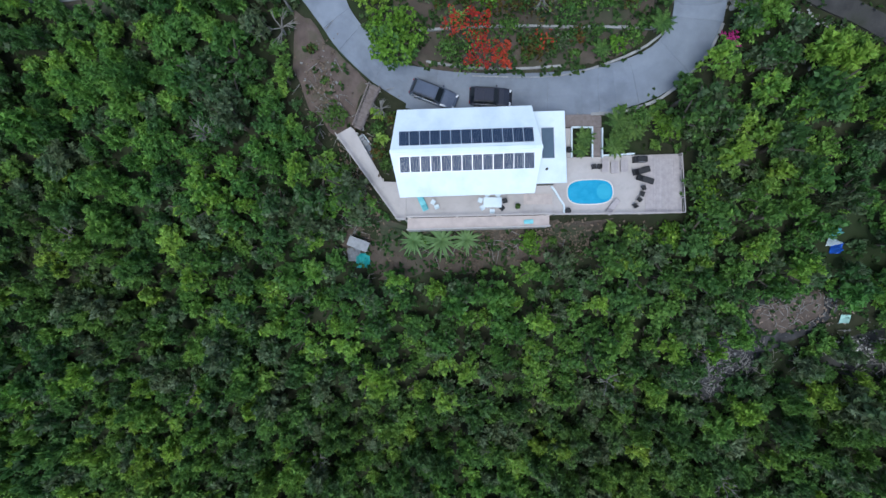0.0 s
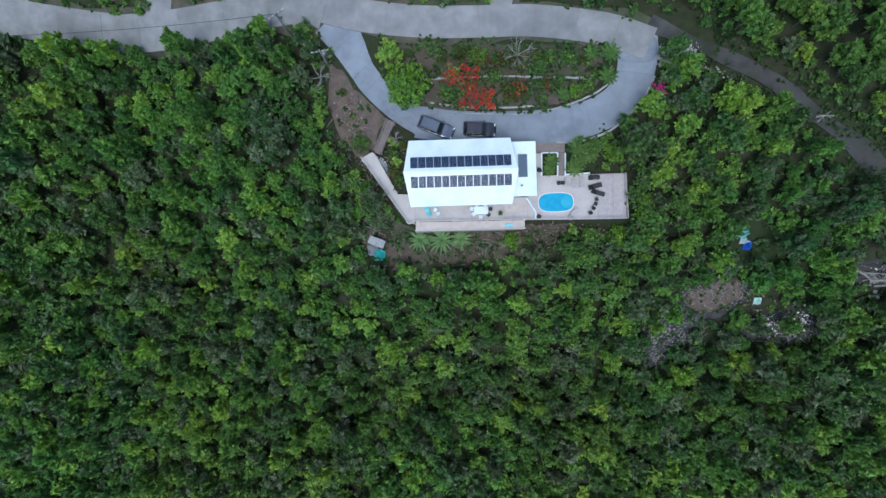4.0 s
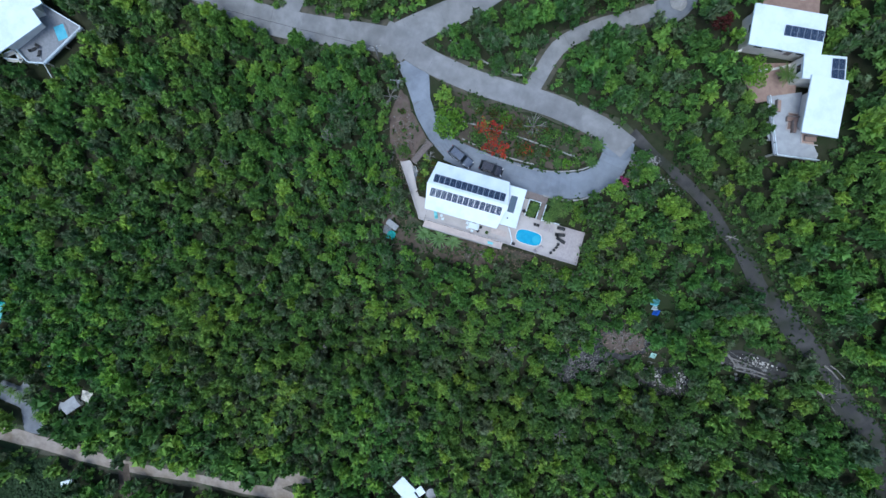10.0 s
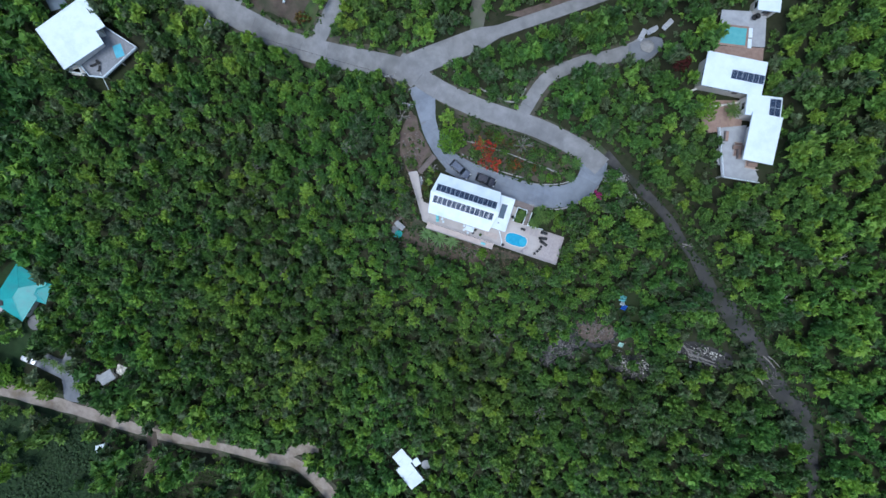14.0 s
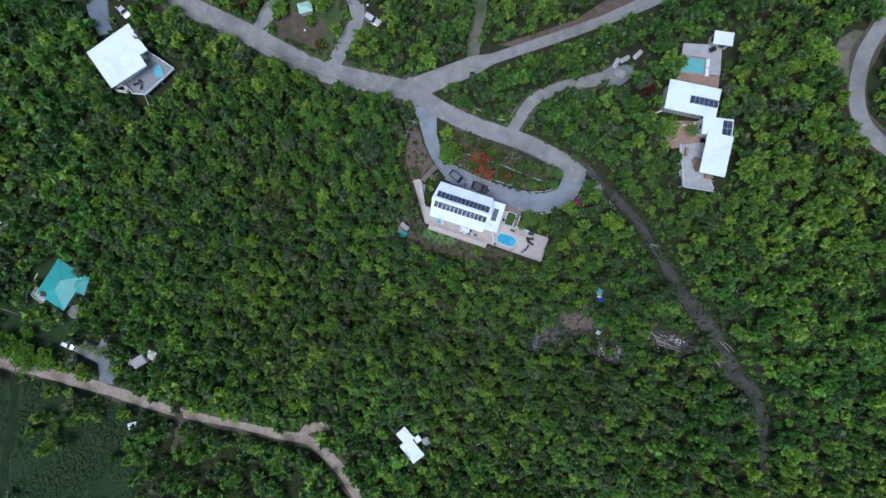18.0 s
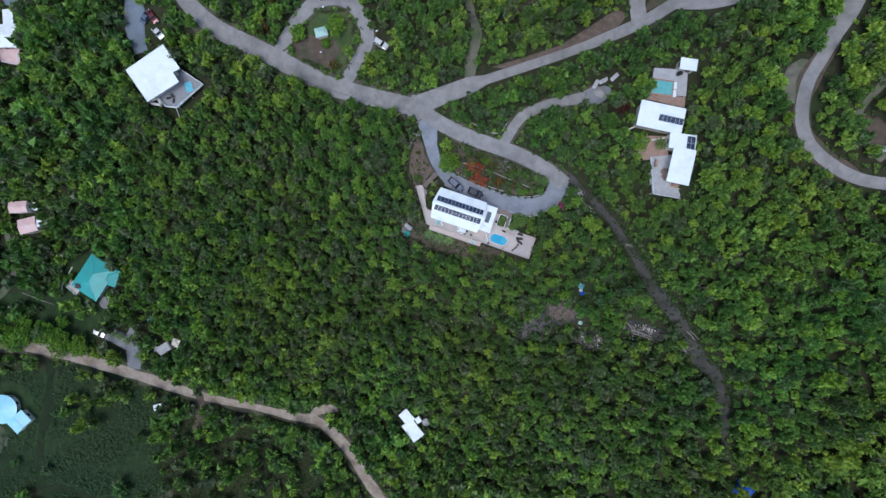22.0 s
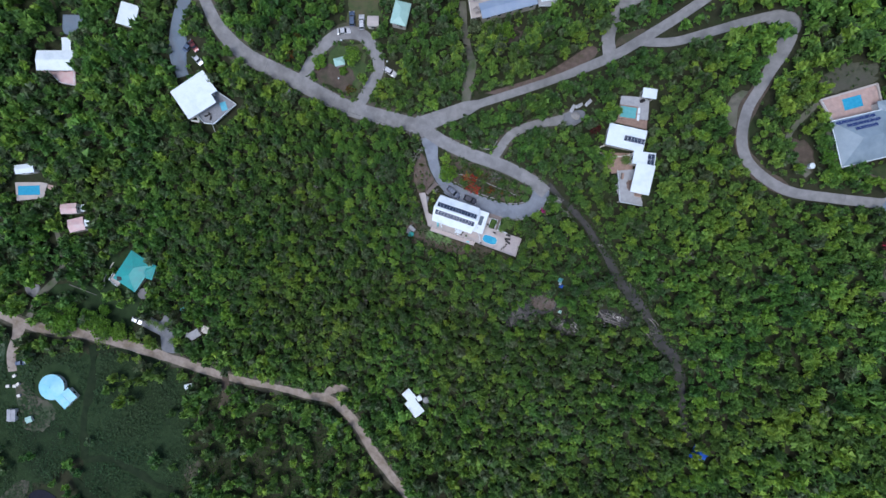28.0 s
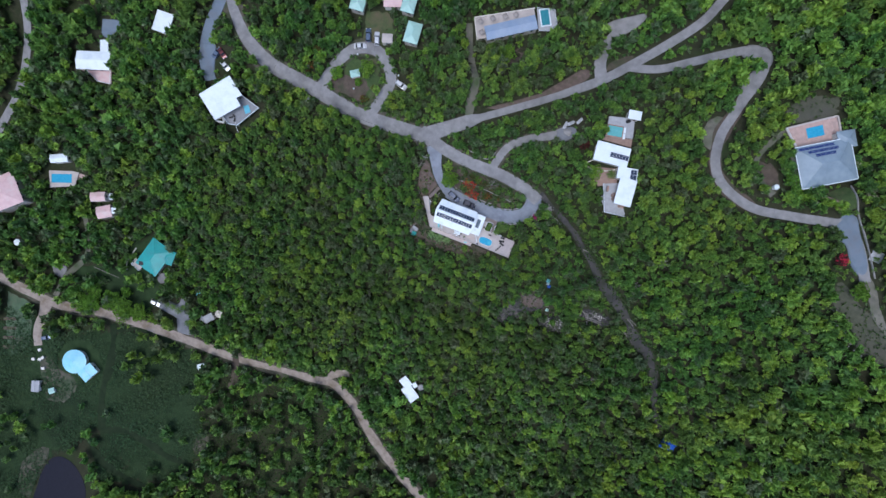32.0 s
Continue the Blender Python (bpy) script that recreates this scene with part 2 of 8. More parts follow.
PINKROOF = material("pink_roof", (0.55, 0.36, 0.36), (0.64, 0.45, 0.44), 0.5, 0.6, 0.0, 0.05, stain=(0.6, 0.5, 0.48), stain_scale=0.3)
PARKING = material("blue_grey_paving", (0.125, 0.165, 0.21), (0.17, 0.215, 0.265), 0.4, 0.85, bump=0.2, fine=6, stain=(0.13, 0.15, 0.18), stain_scale=0.2)
LAWN = material("lawn", (0.052, 0.06, 0.038), (0.088, 0.09, 0.062), 0.9, 0.95, bump=0.5, fine=8, stain=(0.075, 0.072, 0.058), stain_scale=0.16)
BLUETARP = material("blue_tarp", (0.02, 0.1, 0.5), (0.03, 0.14, 0.62), 2, 0.5)
CYANTARP = material("cyan_tarp", (0.12, 0.45, 0.5), (0.25, 0.6, 0.62), 2, 0.6)
TYRE = material("rubber", (0.012, 0.012, 0.012), (0.022, 0.022, 0.022), 8, 0.8)
RIM = glossy("rim_metal", (0.4, 0.4, 0.42), 0.3, 0.9)
BLACK = material("black_plastic", (0.012, 0.012, 0.014), (0.025, 0.025, 0.027), 4, 0.6)
REDLAMP = glossy("red_lamp", (0.3, 0.01, 0.01), 0.15)
CLEARLAMP = glossy("clear_lamp", (0.7, 0.7, 0.72), 0.1)


def water_material(name, low, high):
    m = material(name, low, high, 1.3, 0.08, 0.0, 0.12, fine=4, spec=0.2)
    return m


POOLWATER = water_material("pool_water", (0.02, 0.28, 0.45), (0.04, 0.35, 0.53))
POOLGREEN = water_material("pool_water_green", (0.1, 0.36, 0.38), (0.14, 0.42, 0.43))
POOLCYAN = water_material("pool_water_cyan", (0.1, 0.42, 0.55), (0.16, 0.5, 0.62))
POOLTEAL = water_material("pool_water_teal", (0.03, 0.2, 0.25), (0.05, 0.25, 0.3))
POOLSTEP = water_material("pool_step", (0.04, 0.34, 0.48), (0.06, 0.4, 0.54))
GREYROOF = material("grey_sheet", (0.2, 0.205, 0.215), (0.3, 0.305, 0.315), 1.5, 0.6, 0.2)
PONDWATER = water_material("pond_water", (0.006, 0.008, 0.015), (0.01, 0.012, 0.022))


# ------------------------------------------------------------ mesh helpers
def thing(name, label, category, group="", at=(0, 0, 0), turn=0.0):
    ob = new(name)
    ob.empty_display_size = 0.3
    ob.matrix_world = Matrix.Translation(at) @ Matrix.Rotation(turn, 4, "Z")
    return tagged(ob, label, category, group)


def from_arrays(name, verts, faces, mat, parent=None, label="", smooth=False):
    me = bpy.data.meshes.new(name)
    me.from_pydata([tuple(v) for v in verts], [], [tuple(f) for f in faces])
    me.materials.append(mat)
    if smooth:
        me.shade_smooth()
    me.update()
    ob = new(name, me)
    if parent:
        ob.parent = parent
    return tagged(ob, label)


def part(name, bm, mat, parent, label="", smooth=False):
    me = bpy.data.meshes.new(name)
    bmesh.ops.recalc_face_normals(bm, faces=bm.faces)
    bm.to_mesh(me)
    bm.free()
    me.materials.append(mat)
    if smooth:
        me.shade_smooth()
    ob = new(name, me)
    ob.parent = parent
    return tagged(ob, label)


def box(cx, cy, cz, sx, sy, sz, turn=0.0, bevel=0.0, bm=None):
    """A box by centre and full sizes, edges rounded by bevel."""
    bm = bm or bmesh.new()
    m = Matrix.Translation((cx, cy, cz)) @ Matrix.Rotation(turn, 4, "Z") @ Matrix.Diagonal((sx, sy, sz, 1))
    r = bmesh.ops.create_cube(bm, size=1, matrix=m)
    if bevel:
        es = list({e for v in r["verts"] for e in v.link_edges})
        bmesh.ops.bevel(bm, geom=es, offset=bevel, segments=1, affect="EDGES")
    return bm


def prism(poly, z0, z1, bm=None):
    """A polygon (x, y) raised from z0 to z1; either may be a function of x, y."""
    bm = bm or bmesh.new()
    f0 = z0 if callable(z0) else (lambda x, y: z0)
    f1 = z1 if callable(z1) else (lambda x, y: z1)
    lo = [bm.verts.new((x, y, f0(x, y))) for x, y in poly]
    hi = [bm.verts.new((x, y, f1(x, y))) for x, y in poly]
    n = len(poly)
    bm.faces.new(hi)
    bm.faces.new(lo[::-1])
    for i in range(n):
        j = (i + 1) % n
        bm.faces.new((lo[i], lo[j], hi[j], hi[i]))
    return bm


def cyl(cx, cy, z0, z1, r0, r1=None, seg=12, bm=None):
    bm = bm or bmesh.new()
    r1 = r0 if r1 is None else r1
    bmesh.ops.create_cone(bm, cap_ends=True, segments=seg, radius1=r0, radius2=r1, depth=z1 - z0,
                          matrix=Matrix.Translation((cx, cy, (z0 + z1) / 2)))
    return bm


def beam(a, b, w, h=None, bm=None):
    """A square bar from point a to point b."""
    bm = bm or bmesh.new()
    a, b = Vector(a), Vector(b)
    d = b - a
    q = d.to_track_quat("X", "Z").to_matrix().to_4x4()
    m = Matrix.Translation((a + b) / 2) @ q @ Matrix.Diagonal((d.length, w, h or w, 1))
    bmesh.ops.create_cube(bm, size=1, matrix=m)
    return bm


def tube(points, radii, seg=6, bm=None):
    """A tapered tube along points."""
    bm = bm or bmesh.new()
    rings = []
    pts = [Vector(p) for p in points]
    for i, p in enumerate(pts):
        d = (pts[min(i + 1, len(pts) - 1)] - pts[max(i - 1, 0)]).normalized()
        s = d.cross(Vector((0.31, 0.87, 0.2))).normalized()
        u = d.cross(s)
        rings.append([bm.verts.new(p + (s * math.cos(k * math.tau / seg) + u * math.sin(k * math.tau / seg)) * radii[i]) for k in range(seg)])
    for a, b in zip(rings, rings[1:]):
        for k in range(seg):
            bm.faces.new((a[k], a[(k + 1) % seg], b[(k + 1) % seg], b[k]))
    bm.faces.new(rings[-1])
    bm.faces.new(rings[0][::-1])
    return bm


# ------------------------------------------------------------ the plan, in metres
ROAD_WEST = [(-106.4, 60.4), (-102.0, 50.5), (-97.7, 45.1), (-92.3, 40.1), (-84.3, 36.0), (-77.2, 34.3), (-69.8, 33.6), (-61.6, 32.8), (-49.1, 31.1), (-43.4, 30.7), (-30.0, 31.3), (-19.2, 31.8), (-15.5, 30.7)]
ROAD_NORTH = [(-20.8, 30.6), (-11.3, 37.8), (-4.0, 43.8), (5.4, 51.3), (14.8, 58.9), (20.9, 64.0), (29.8, 71.8), (35.4, 78.0), (44.0, 88.4), (51.1, 98.6), (54.5, 107.7), (59.4, 119.8)]
ROAD_HAIRPIN = [(35.7, 78.2), (44.7, 80.2), (53.2, 85.3), (62.2, 91.1), (68.7, 94.3), (72.8, 90.8), (71.6, 83.4), (70.1, 73.1), (68.8, 64.8), (70.6, 55.9), (75.6, 50.3), (85.7, 47.2), (96.9, 48.9), (108.3, 51.4), (112.0, 52.0), (117.5, 47.0), (123.3, 38.3)]
ROAD_SPUR = [(29.2, 72.4), (26.9, 77.4), (26.7, 82.2), (27.8, 87.0), (30.4, 91.4)]
ROAD_LOOP = [(-61.4, 32.1), (-58.7, 42.1), (-55.4, 48.2), (-51.3, 51.6), (-45.1, 52.4), (-39.0, 48.1), (-37.3, 43.8), (-38.5, 38.5), (-41.0, 30.3)]
ROAD_EAST = [(-20.9, 33.3), (-12.7, 30.5), (-3.9, 29.3), (4.5, 29.3), (11.7, 29.4), (20.4, 28.2), (26.4, 26.1)]
DRIVE_NORTH = [(6.7, 28.3), (7.7, 32.9), (8.7, 37.2), (10.4, 40.3), (15.3, 44.5), (21.0, 47.7), (24.5, 50.2), (26.0, 52.0)]
DRIVE_A = [(-14.8, 30.0), (-12.8, 27.2), (-11.5, 24.8), (-10.2, 22.7), (-8.75, 21.1), (-6.4, 19.1), (-3.1, 17.1)]
DRIVE_LOOP = [(24.7, 27.4), (25.0, 24.2), (24.6, 21.6), (23.2, 19.5), (21.0, 18.0), (17.6, 16.95), (12.8, 16.5), (7.0, 16.4), (0.8, 16.6), (-3.7, 17.2)]
ROAD_FAR_WEST = [(-187.0, 38.0), (-181.4, 24.2), (-177.4, 12.3), (-176.8, -1.2), (-179.0, -13.5), (-182.0, -21.5), (-189.6, -42.4)]
DRIVE_WEST = [(-105.3, 52.9), (-105.9, 45.8), (-106.9, 38.4), (-105.8, 28.7), (-101.8, 21.9)]
DIRT_MAIN = [(-184.5, -89.4), (-169.3, -88.3), (-153.1, -89.4), (-139.9, -89.1), (-120.6, -84.9), (-100.7, -83.3), (-82.7, -82.5), (-61.5, -81.5), (-41.0, -77.9), (-25.7, -75.6), (-18.1, -74.3), (-6.9, -79.1), (6.7, -89.4), (21.0, -97.5), (35.8, -104.0), (47.8, -110.5)]
DIRT_SOUTHWEST = [(-146.6, -89.2), (-145.8, -96.0), (-145.2, -104.0), (-142.6, -109.4)]
DIRT_NORTHWEST = [(-144.0, -86.6), (-142.4, -76.3), (-138.4, -67.5), (-138.2, -60.4), (-141.2, -52.4), (-144.0, -46.6)]
DIRT_FORK = [(-22.0, -74.7), (-19.6, -70.2), (-13.5, -66.8)]
DIRT_DOWN = [(-62.2, -81.0), (-61.0, -85.0), (-59.7, -89.0), (-59.6, -96.0)]
TRACK = [(26.0, 28.6), (34.0, 24.8), (41.5, 20.9), (46.3, 17.3), (52.4, 13.1), (56.3, 9.5), (62.2, 5.8), (66.9, 3.0), (71.9, -0.6), (76.2, -4.8), (82.1, -8.0), (86.6, -12.4)]
TRACK_LOW = [(86.6, -12.4), (90.4, -19.0), (94.0, -25.5), (99.1, -32.2)]
TEAL_ROOF = [(-114.5, -45.8), (-102.9, -48.6), (-106.5, -61.2), (-115.4, -59.3)]
TEAL_WING = [(-108.1, -48.6), (-100.8, -48.5), (-103.1, -54.4), (-107.0, -54.9)]
SMALL_ROOF = [(9.2, -63.2), (11.9, -59.3), (17.7, -62.7), (15.7, -66.3)]
SMALL_WING = [(7.3, -59.7), (8.8, -56.8), (13.2, -58.7), (11.3, -62.1)]
SMALL_PORCH = [(12.6, -59.3), (13.8, -57.8), (15.5, -58.9), (14.4, -60.4)]
SMALL_TANK = [(16.9, -59.0)]
ROUND_C = [(-123.5, -108.0), (-118.7, -106.2)]
ROUND_ANNEX = [(-120.6, -112.0), (-115.9, -114.3), (-112.3, -108.3), (-117.2, -106.0)]
W2_ROOF = [(-154.8, 12.7), (-142.8, 17.3), (-140.0, 10.8), (-152.1, 6.3)]
W2_WING = [(-148.0, 20.2), (-145.3, 21.4), (-143.8, 16.9), (-146.8, 15.6)]
W2_PORCH = [(-149.9, 7.6), (-141.5, 11.1), (-139.4, 6.1), (-144.2, 5.3)]
CABIN_ROOF = [(-127.2, 37.3), (-120.7, 37.9), (-119.8, 30.4), (-125.9, 30.1)]
WPOOL = [(-158.8, -36.6), (-150.2, -33.3), (-150.1, -37.4), (-157.8, -40.7)]
WPOOL_DECK = [(-160.4, -36.0), (-148.6, -31.5), (-148.0, -37.8), (-157.2, -42.4)]
WCABIN = [(-159.3, -29.2), (-152.9, -26.0), (-151.9, -29.3), (-158.3, -32.6)]
PINK_A = [(-140.6, -37.3), (-134.8, -34.9), (-134.3, -38.8), (-139.7, -41.4)]
PINK_B = [(-137.4, -42.4), (-131.9, -39.1), (-130.6, -44.0), (-135.5, -47.6)]
PINK_HOUSE = [(-181.7, -49.2), (-172.5, -42.5), (-164.2, -51.1), (-173.5, -62.6)]
GREEN_A = [(-38.2, 64.2), (-33.0, 65.2), (-32.8, 57.6), (-37.6, 57.4)]
GREEN_B = [(-59.6, 67.0), (-54.2, 67.6), (-54.4, 61.2), (-59.0, 60.6)]
GREEN_C = [(-42.6, 71.6), (-37.9, 72.4), (-37.8, 66.4), (-42.4, 66.0)]
PINK_C = [(-50.0, 69.6), (-43.4, 71.8), (-42.6, 67.6), (-47.6, 65.3)]
GAZEBO = [(-50.1, 42.6)]
CARS_N = [(-51.7, 51.8), (-50.3, 56.0), (-47.0, 56.0), (-33.5, 44.9), (-43.3, 56.9)]
SHED_WHITE = [(-78.9, -69.2)]
CAR_W = [(-140.3, -104.6)]
TARP = [(103.8, -34.9)]
DEBRIS_A = [(29.6, -14.6), (33.0, -11.2), (35.4, -6.8), (40.0, -4.2), (44.8, -5.2), (44.6, -8.6), (39.2, -12.6), (38.0, -15.4), (33.0, -19.6), (30.2, -18.0)]
DEBRIS_B = [(56.5, -2.6), (60.2, -1.4), (66.0, -1.4), (66.8, -5.0), (62.0, -5.7), (58.5, -5.2)]
DEBRIS_C = [(44.4, -12.8), (47.0, -10.2), (52.2, -8.2), (56.4, -11.0), (54.2, -13.6), (49.6, -15.4)]
MARSH = [(-137.9, -100.2), (-108.8, -88.0), (-78.1, -87.4), (-62.2, -122.5), (-69.3, -144.8), (-96.2, -155.1), (-106.4, -134.4), (-143.4, -138.8), (-162.7, -98.9)]
BARE_W = [(-15.2, 24.6), (-13.7, 24.4), (-12.1, 22.0), (-10.1, 19.7), (-8.0, 17.6), (-9.5, 13.1), (-11.3, 12.6), (-14.5, 15.2), (-15.8, 19.4)]
BARE_S = [(-9.1, 4.8), (-3.8, 2.6), (18.0, 3.6), (17.3, 1.7), (11.0, -1.5), (1.0, -2.7), (-9.1, -3.4), (-12.3, -1.5), (-11.6, 2.3)]
CLEAR_TEAL = [(-124.5, -51.9), (-114.6, -46.4), (-104.0, -63.3), (-104.8, -79.7), (-122.1, -81.6), (-139.1, -78.1), (-137.3, -69.3), (-122.3, -63.0)]
CLEAR_LOOP = [(-54.9, 37.6), (-54.8, 46.4), (-45.2, 49.9), (-40.9, 44.6), (-42.5, 34.2)]
CLEAR_YARD = [(-52.2, 54.1), (-53.7, 63.3), (-45.9, 65.2), (-40.9, 58.2), (-45.5, 53.6)]
BROWN_N = [(-3.6, 47.6), (4.2, 53.3), (13.4, 61.3), (18.9, 68.2), (23.6, 74.4), (26.0, 71.0), (15.4, 60.9), (2.8, 50.4)]
SHED_S = [(-10.6, 1.9), (-8.3, 1.0), (-8.9, -0.0), (-11.1, 0.8)]
HUT_P = [(-74.4, -90.6)]
TRASH = [(42.5, 1.2)]
WBOX = [(46.3, -7.7)]
THIN = [(-71.8, -104.1), (-59.7, -86.3), (-23.1, -82.3), (3.7, -95.1), (24.6, -112.5), (-57.5, -153.8)]
SLASH_T = [(73.4, -3.5)]
GRAVEL_PAD = [(64.2, 69.5), (67.4, 70.3), (68.8, 64.8), (68.2, 59.4), (64.8, 60.7), (63.6, 64.8)]
GRASS_TRACK = [(-7.2, 43.0), (-8.6, 49.0), (-9.6, 55.0), (-12.6, 60.4), (-16.4, 66.7), (-20.0, 74.6)]
ROUND_YARD = [(-137.5, -110.5), (-129.0, -114.6), (-121.8, -115.2), (-119.6, -121.6), (-123.0, -128.4), (-129.6, -130.6), (-134.6, -124.0), (-139.6, -116.6)]
NW_ROOF = [(-101.1, 14.9), (-93.4, 25.4), (-86.5, 20.7), (-88.1, 19.0), (-85.5, 17.0), (-92.1, 8.6)]
NW_DECK = [(-93.2, 12.1), (-90.2, 17.7), (-91.6, 18.7), (-89.5, 21.3), (-80.5, 19.2), (-85.3, 10.2), (-88.5, 9.4)]
NW_POOL = [(-86.7, 17.6), (-84.9, 18.7), (-82.1, 17.0), (-84.1, 15.0)]
NW_SEAT = [(-88.4, 12.2), (-87.1, 11.9), (-88.0, 13.1)]
NW_STEP = [(-94.2, 8.9), (-91.9, 10.9), (-90.3, 9.3), (-93.2, 8.7)]
NW_PAD = [(-108.2, 33.0), (-103.2, 34.6), (-101.2, 27.8), (-101.2, 22.6), (-103.6, 21.6), (-106.2, 26.4)]
CARS_NW2 = [(-97.3, 28.5), (-99.1, 31.9), (-101.1, 31.4)]
VILLA_A = [(35.2, 50.5), (46.1, 51.5), (47.3, 45.7), (35.9, 43.5)]
VILLA_MID = [(44.3, 45.2), (51.0, 46.2), (51.6, 43.0), (45.5, 41.0)]
VILLA_B = [(46.3, 41.8), (51.8, 42.9), (53.2, 33.9), (47.6, 33.4)]
VILLA_DECK = [(42.9, 38.6), (48.0, 41.0), (49.6, 35.1), (53.5, 35.7), (53.5, 31.2), (46.8, 30.0)]
VILLA_POOLDECK = [(36.0, 60.0), (44.2, 62.4), (46.1, 56.0), (37.4, 53.4)]
VILLA_STRIP = [(37.6, 53.3), (46.0, 55.8), (46.7, 53.1), (36.7, 51.8)]
VILLA_POOL = [(36.7, 57.2), (41.7, 58.4), (42.8, 54.8), (37.6, 53.7)]
VILLA_PADS = [(42.5, 57.5), (43.0, 55.5), (42.6, 60.8), (42.1, 60.3)]
VILLA_CABANA = [(40.8, 63.7), (45.0, 64.6), (45.5, 61.7), (41.4, 60.8)]
VILLA_TERRACE = [(36.3, 42.1), (46.0, 45.3), (47.2, 40.3), (41.7, 37.2)]
VILLA_WALL = [(36.6, 44.3), (35.3, 42.9), (36.5, 41.5), (40.5, 42.1), (45.9, 45.0)]
VILLA_SEATS = [(47.7, 36.3), (48.3, 35.2), (51.4, 34.2), (44.9, 37.6)]
NDRIVE_PAD = [(22.2, 50.6), (26.7, 53.4), (28.8, 52.0), (27.3, 48.4), (23.7, 47.4)]
NDRIVE_HEAP = [(26.4, 51.1), (26.0, 54.3), (28.1, 55.6), (24.5, 53.0)]
GREY_ROOF = [(87.5, 67.1), (102.0, 76.5), (109.7, 66.8), (95.8, 57.0)]
GREY_WING = [(97.8, 76.8), (102.7, 79.9), (105.4, 75.5), (100.9, 72.6)]
GREY_DECK = [(84.8, 73.0), (97.9, 82.8), (101.7, 77.2), (89.9, 68.7)]
GREY_POOL = [(90.2, 75.5), (94.8, 78.8), (96.9, 75.9), (92.2, 72.5)]
CLEAR_GREY = [(84.3, 74.4), (84.0, 81.1), (91.2, 87.6), (96.7, 87.3), (98.8, 82.3), (92.0, 78.6)]
GREY_PATH = [(84.9, 72.6), (82.1, 66.3), (81.0, 60.3), (84.3, 55.5), (89.5, 52.9)]
GREY_BARE = [(81.3, 61.5), (86.2, 61.1), (89.9, 57.5), (90.1, 53.7), (86.3, 54.0)]
GREY_TANK = [(88.9, 55.2)]
GREY_LAWN = [(102.5, 60.3), (109.5, 63.9), (112.3, 57.4), (109.5, 56.5), (105.1, 58.7)]
GREY_PLAZA = [(108.5, 51.8), (110.0, 55.4), (113.2, 55.5), (115.7, 51.7), (122.2, 42.8), (122.3, 39.2), (118.2, 41.1), (114.1, 46.4), (110.4, 47.7)]
GREY_WALL = [(109.6, 64.2), (113.2, 56.2), (117.2, 51.1), (123.0, 43.2), (125.0, 40.3)]
CLEARING_E = [(114.2, 34.3), (117.2, 36.9), (126.2, 31.5), (130.2, 30.2), (137.5, 27.3), (143.1, 17.1), (134.7, 17.4), (126.5, 21.9), (120.5, 27.5)]
EAST_PATH = [(122.8, 39.7), (126.7, 35.5), (130.6, 30.4), (136.2, 26.0)]
EAST_STONES = [(114.4, 33.1), (120.1, 28.0), (124.8, 22.4), (131.3, 18.0), (135.3, 16.4)]
EAST_BUSH = [(122.1, 34.7), (115.1, 41.5), (109.3, 70.7), (114.0, 61.6), (122.6, 46.4), (124.8, 41.5)]
BLUE_BASE = [(-18.8, 76.3), (-0.8, 87.5), (2.5, 81.5), (-15.0, 69.4)]
BLUE_ROOF = [(-14.7, 74.9), (0.6, 84.2), (2.5, 81.2), (-11.5, 69.3)]
BLUE_DECK = [(-0.1, 88.2), (5.9, 89.9), (9.7, 83.5), (3.5, 81.2)]
BLUE_POOL = [(0.9, 88.0), (3.7, 89.8), (6.6, 84.7), (3.8, 83.1)]
BLUE_TABLES = [(-16.4, 75.3), (-12.8, 77.9), (-9.1, 80.2), (-5.9, 82.2), (-14.5, 72.0)]
SLAB_W = [(-150.1, -74.8), (-144.1, -72.6), (-143.9, -77.9), (-147.8, -77.8)]
FALLEN_POLE = [(-133.3, -68.3), (-122.1, -68.8)]
MEADOW_W = [(-160.4, -104.8), (-145.9, -101.7), (-126.7, -117.4), (-110.5, -124.4), (-109.2, -140.0), (-121.4, -157.6), (-121.7, -178.1), (-142.5, -184.9), (-172.8, -112.3)]
TEAL_PORCH = [(-118.0, -60.4), (-117.4, -57.5), (-113.4, -59.4), (-114.2, -61.8)]
TEAL_DARK = [(-113.7, -58.2)]
TEAL_CISTERN = [(-104.2, -61.3)]
TEAL_DRIVE = [(-105.6, -73.7), (-102.2, -69.8), (-94.6, -69.6), (-94.2, -66.4), (-91.8, -65.8), (-90.7, -68.6), (-88.1, -69.4), (-86.5, -77.0), (-83.6, -80.2), (-89.8, -81.4), (-91.2, -76.2), (-98.7, -74.8)]
TEAL_CAR = [(-103.5, -72.9)]
TEAL_WALL = [(-120.0, -53.7), (-120.9, -58.2), (-121.4, -61.4), (-120.3, -64.1)]
TEAL_JUNK = [(-87.5, -61.7), (-76.0, -66.2), (-81.8, -71.4)]
TEAL_TREES = [(-120.2, -77.3), (-113.2, -82.6), (-128.1, -85.1), (-107.1, -79.0), (-132.0, -61.6), (-98.3, -62.1)]
DITCH_A = [(-116.4, -88.0), (-114.7, -90.9), (-111.6, -99.3), (-109.7, -108.2), (-109.1, -118.1), (-105.8, -128.2), (-104.0, -133.8)]
DITCH_B = [(-104.0, -133.8), (-95.8, -130.8), (-87.5, -131.6), (-81.1, -133.0), (-73.2, -135.2), (-65.0, -134.6)]
DITCH_D = [(-107.6, -140.2), (-102.2, -144.3), (-93.3, -148.1), (-85.1, -150.9), (-77.9, -151.4)]
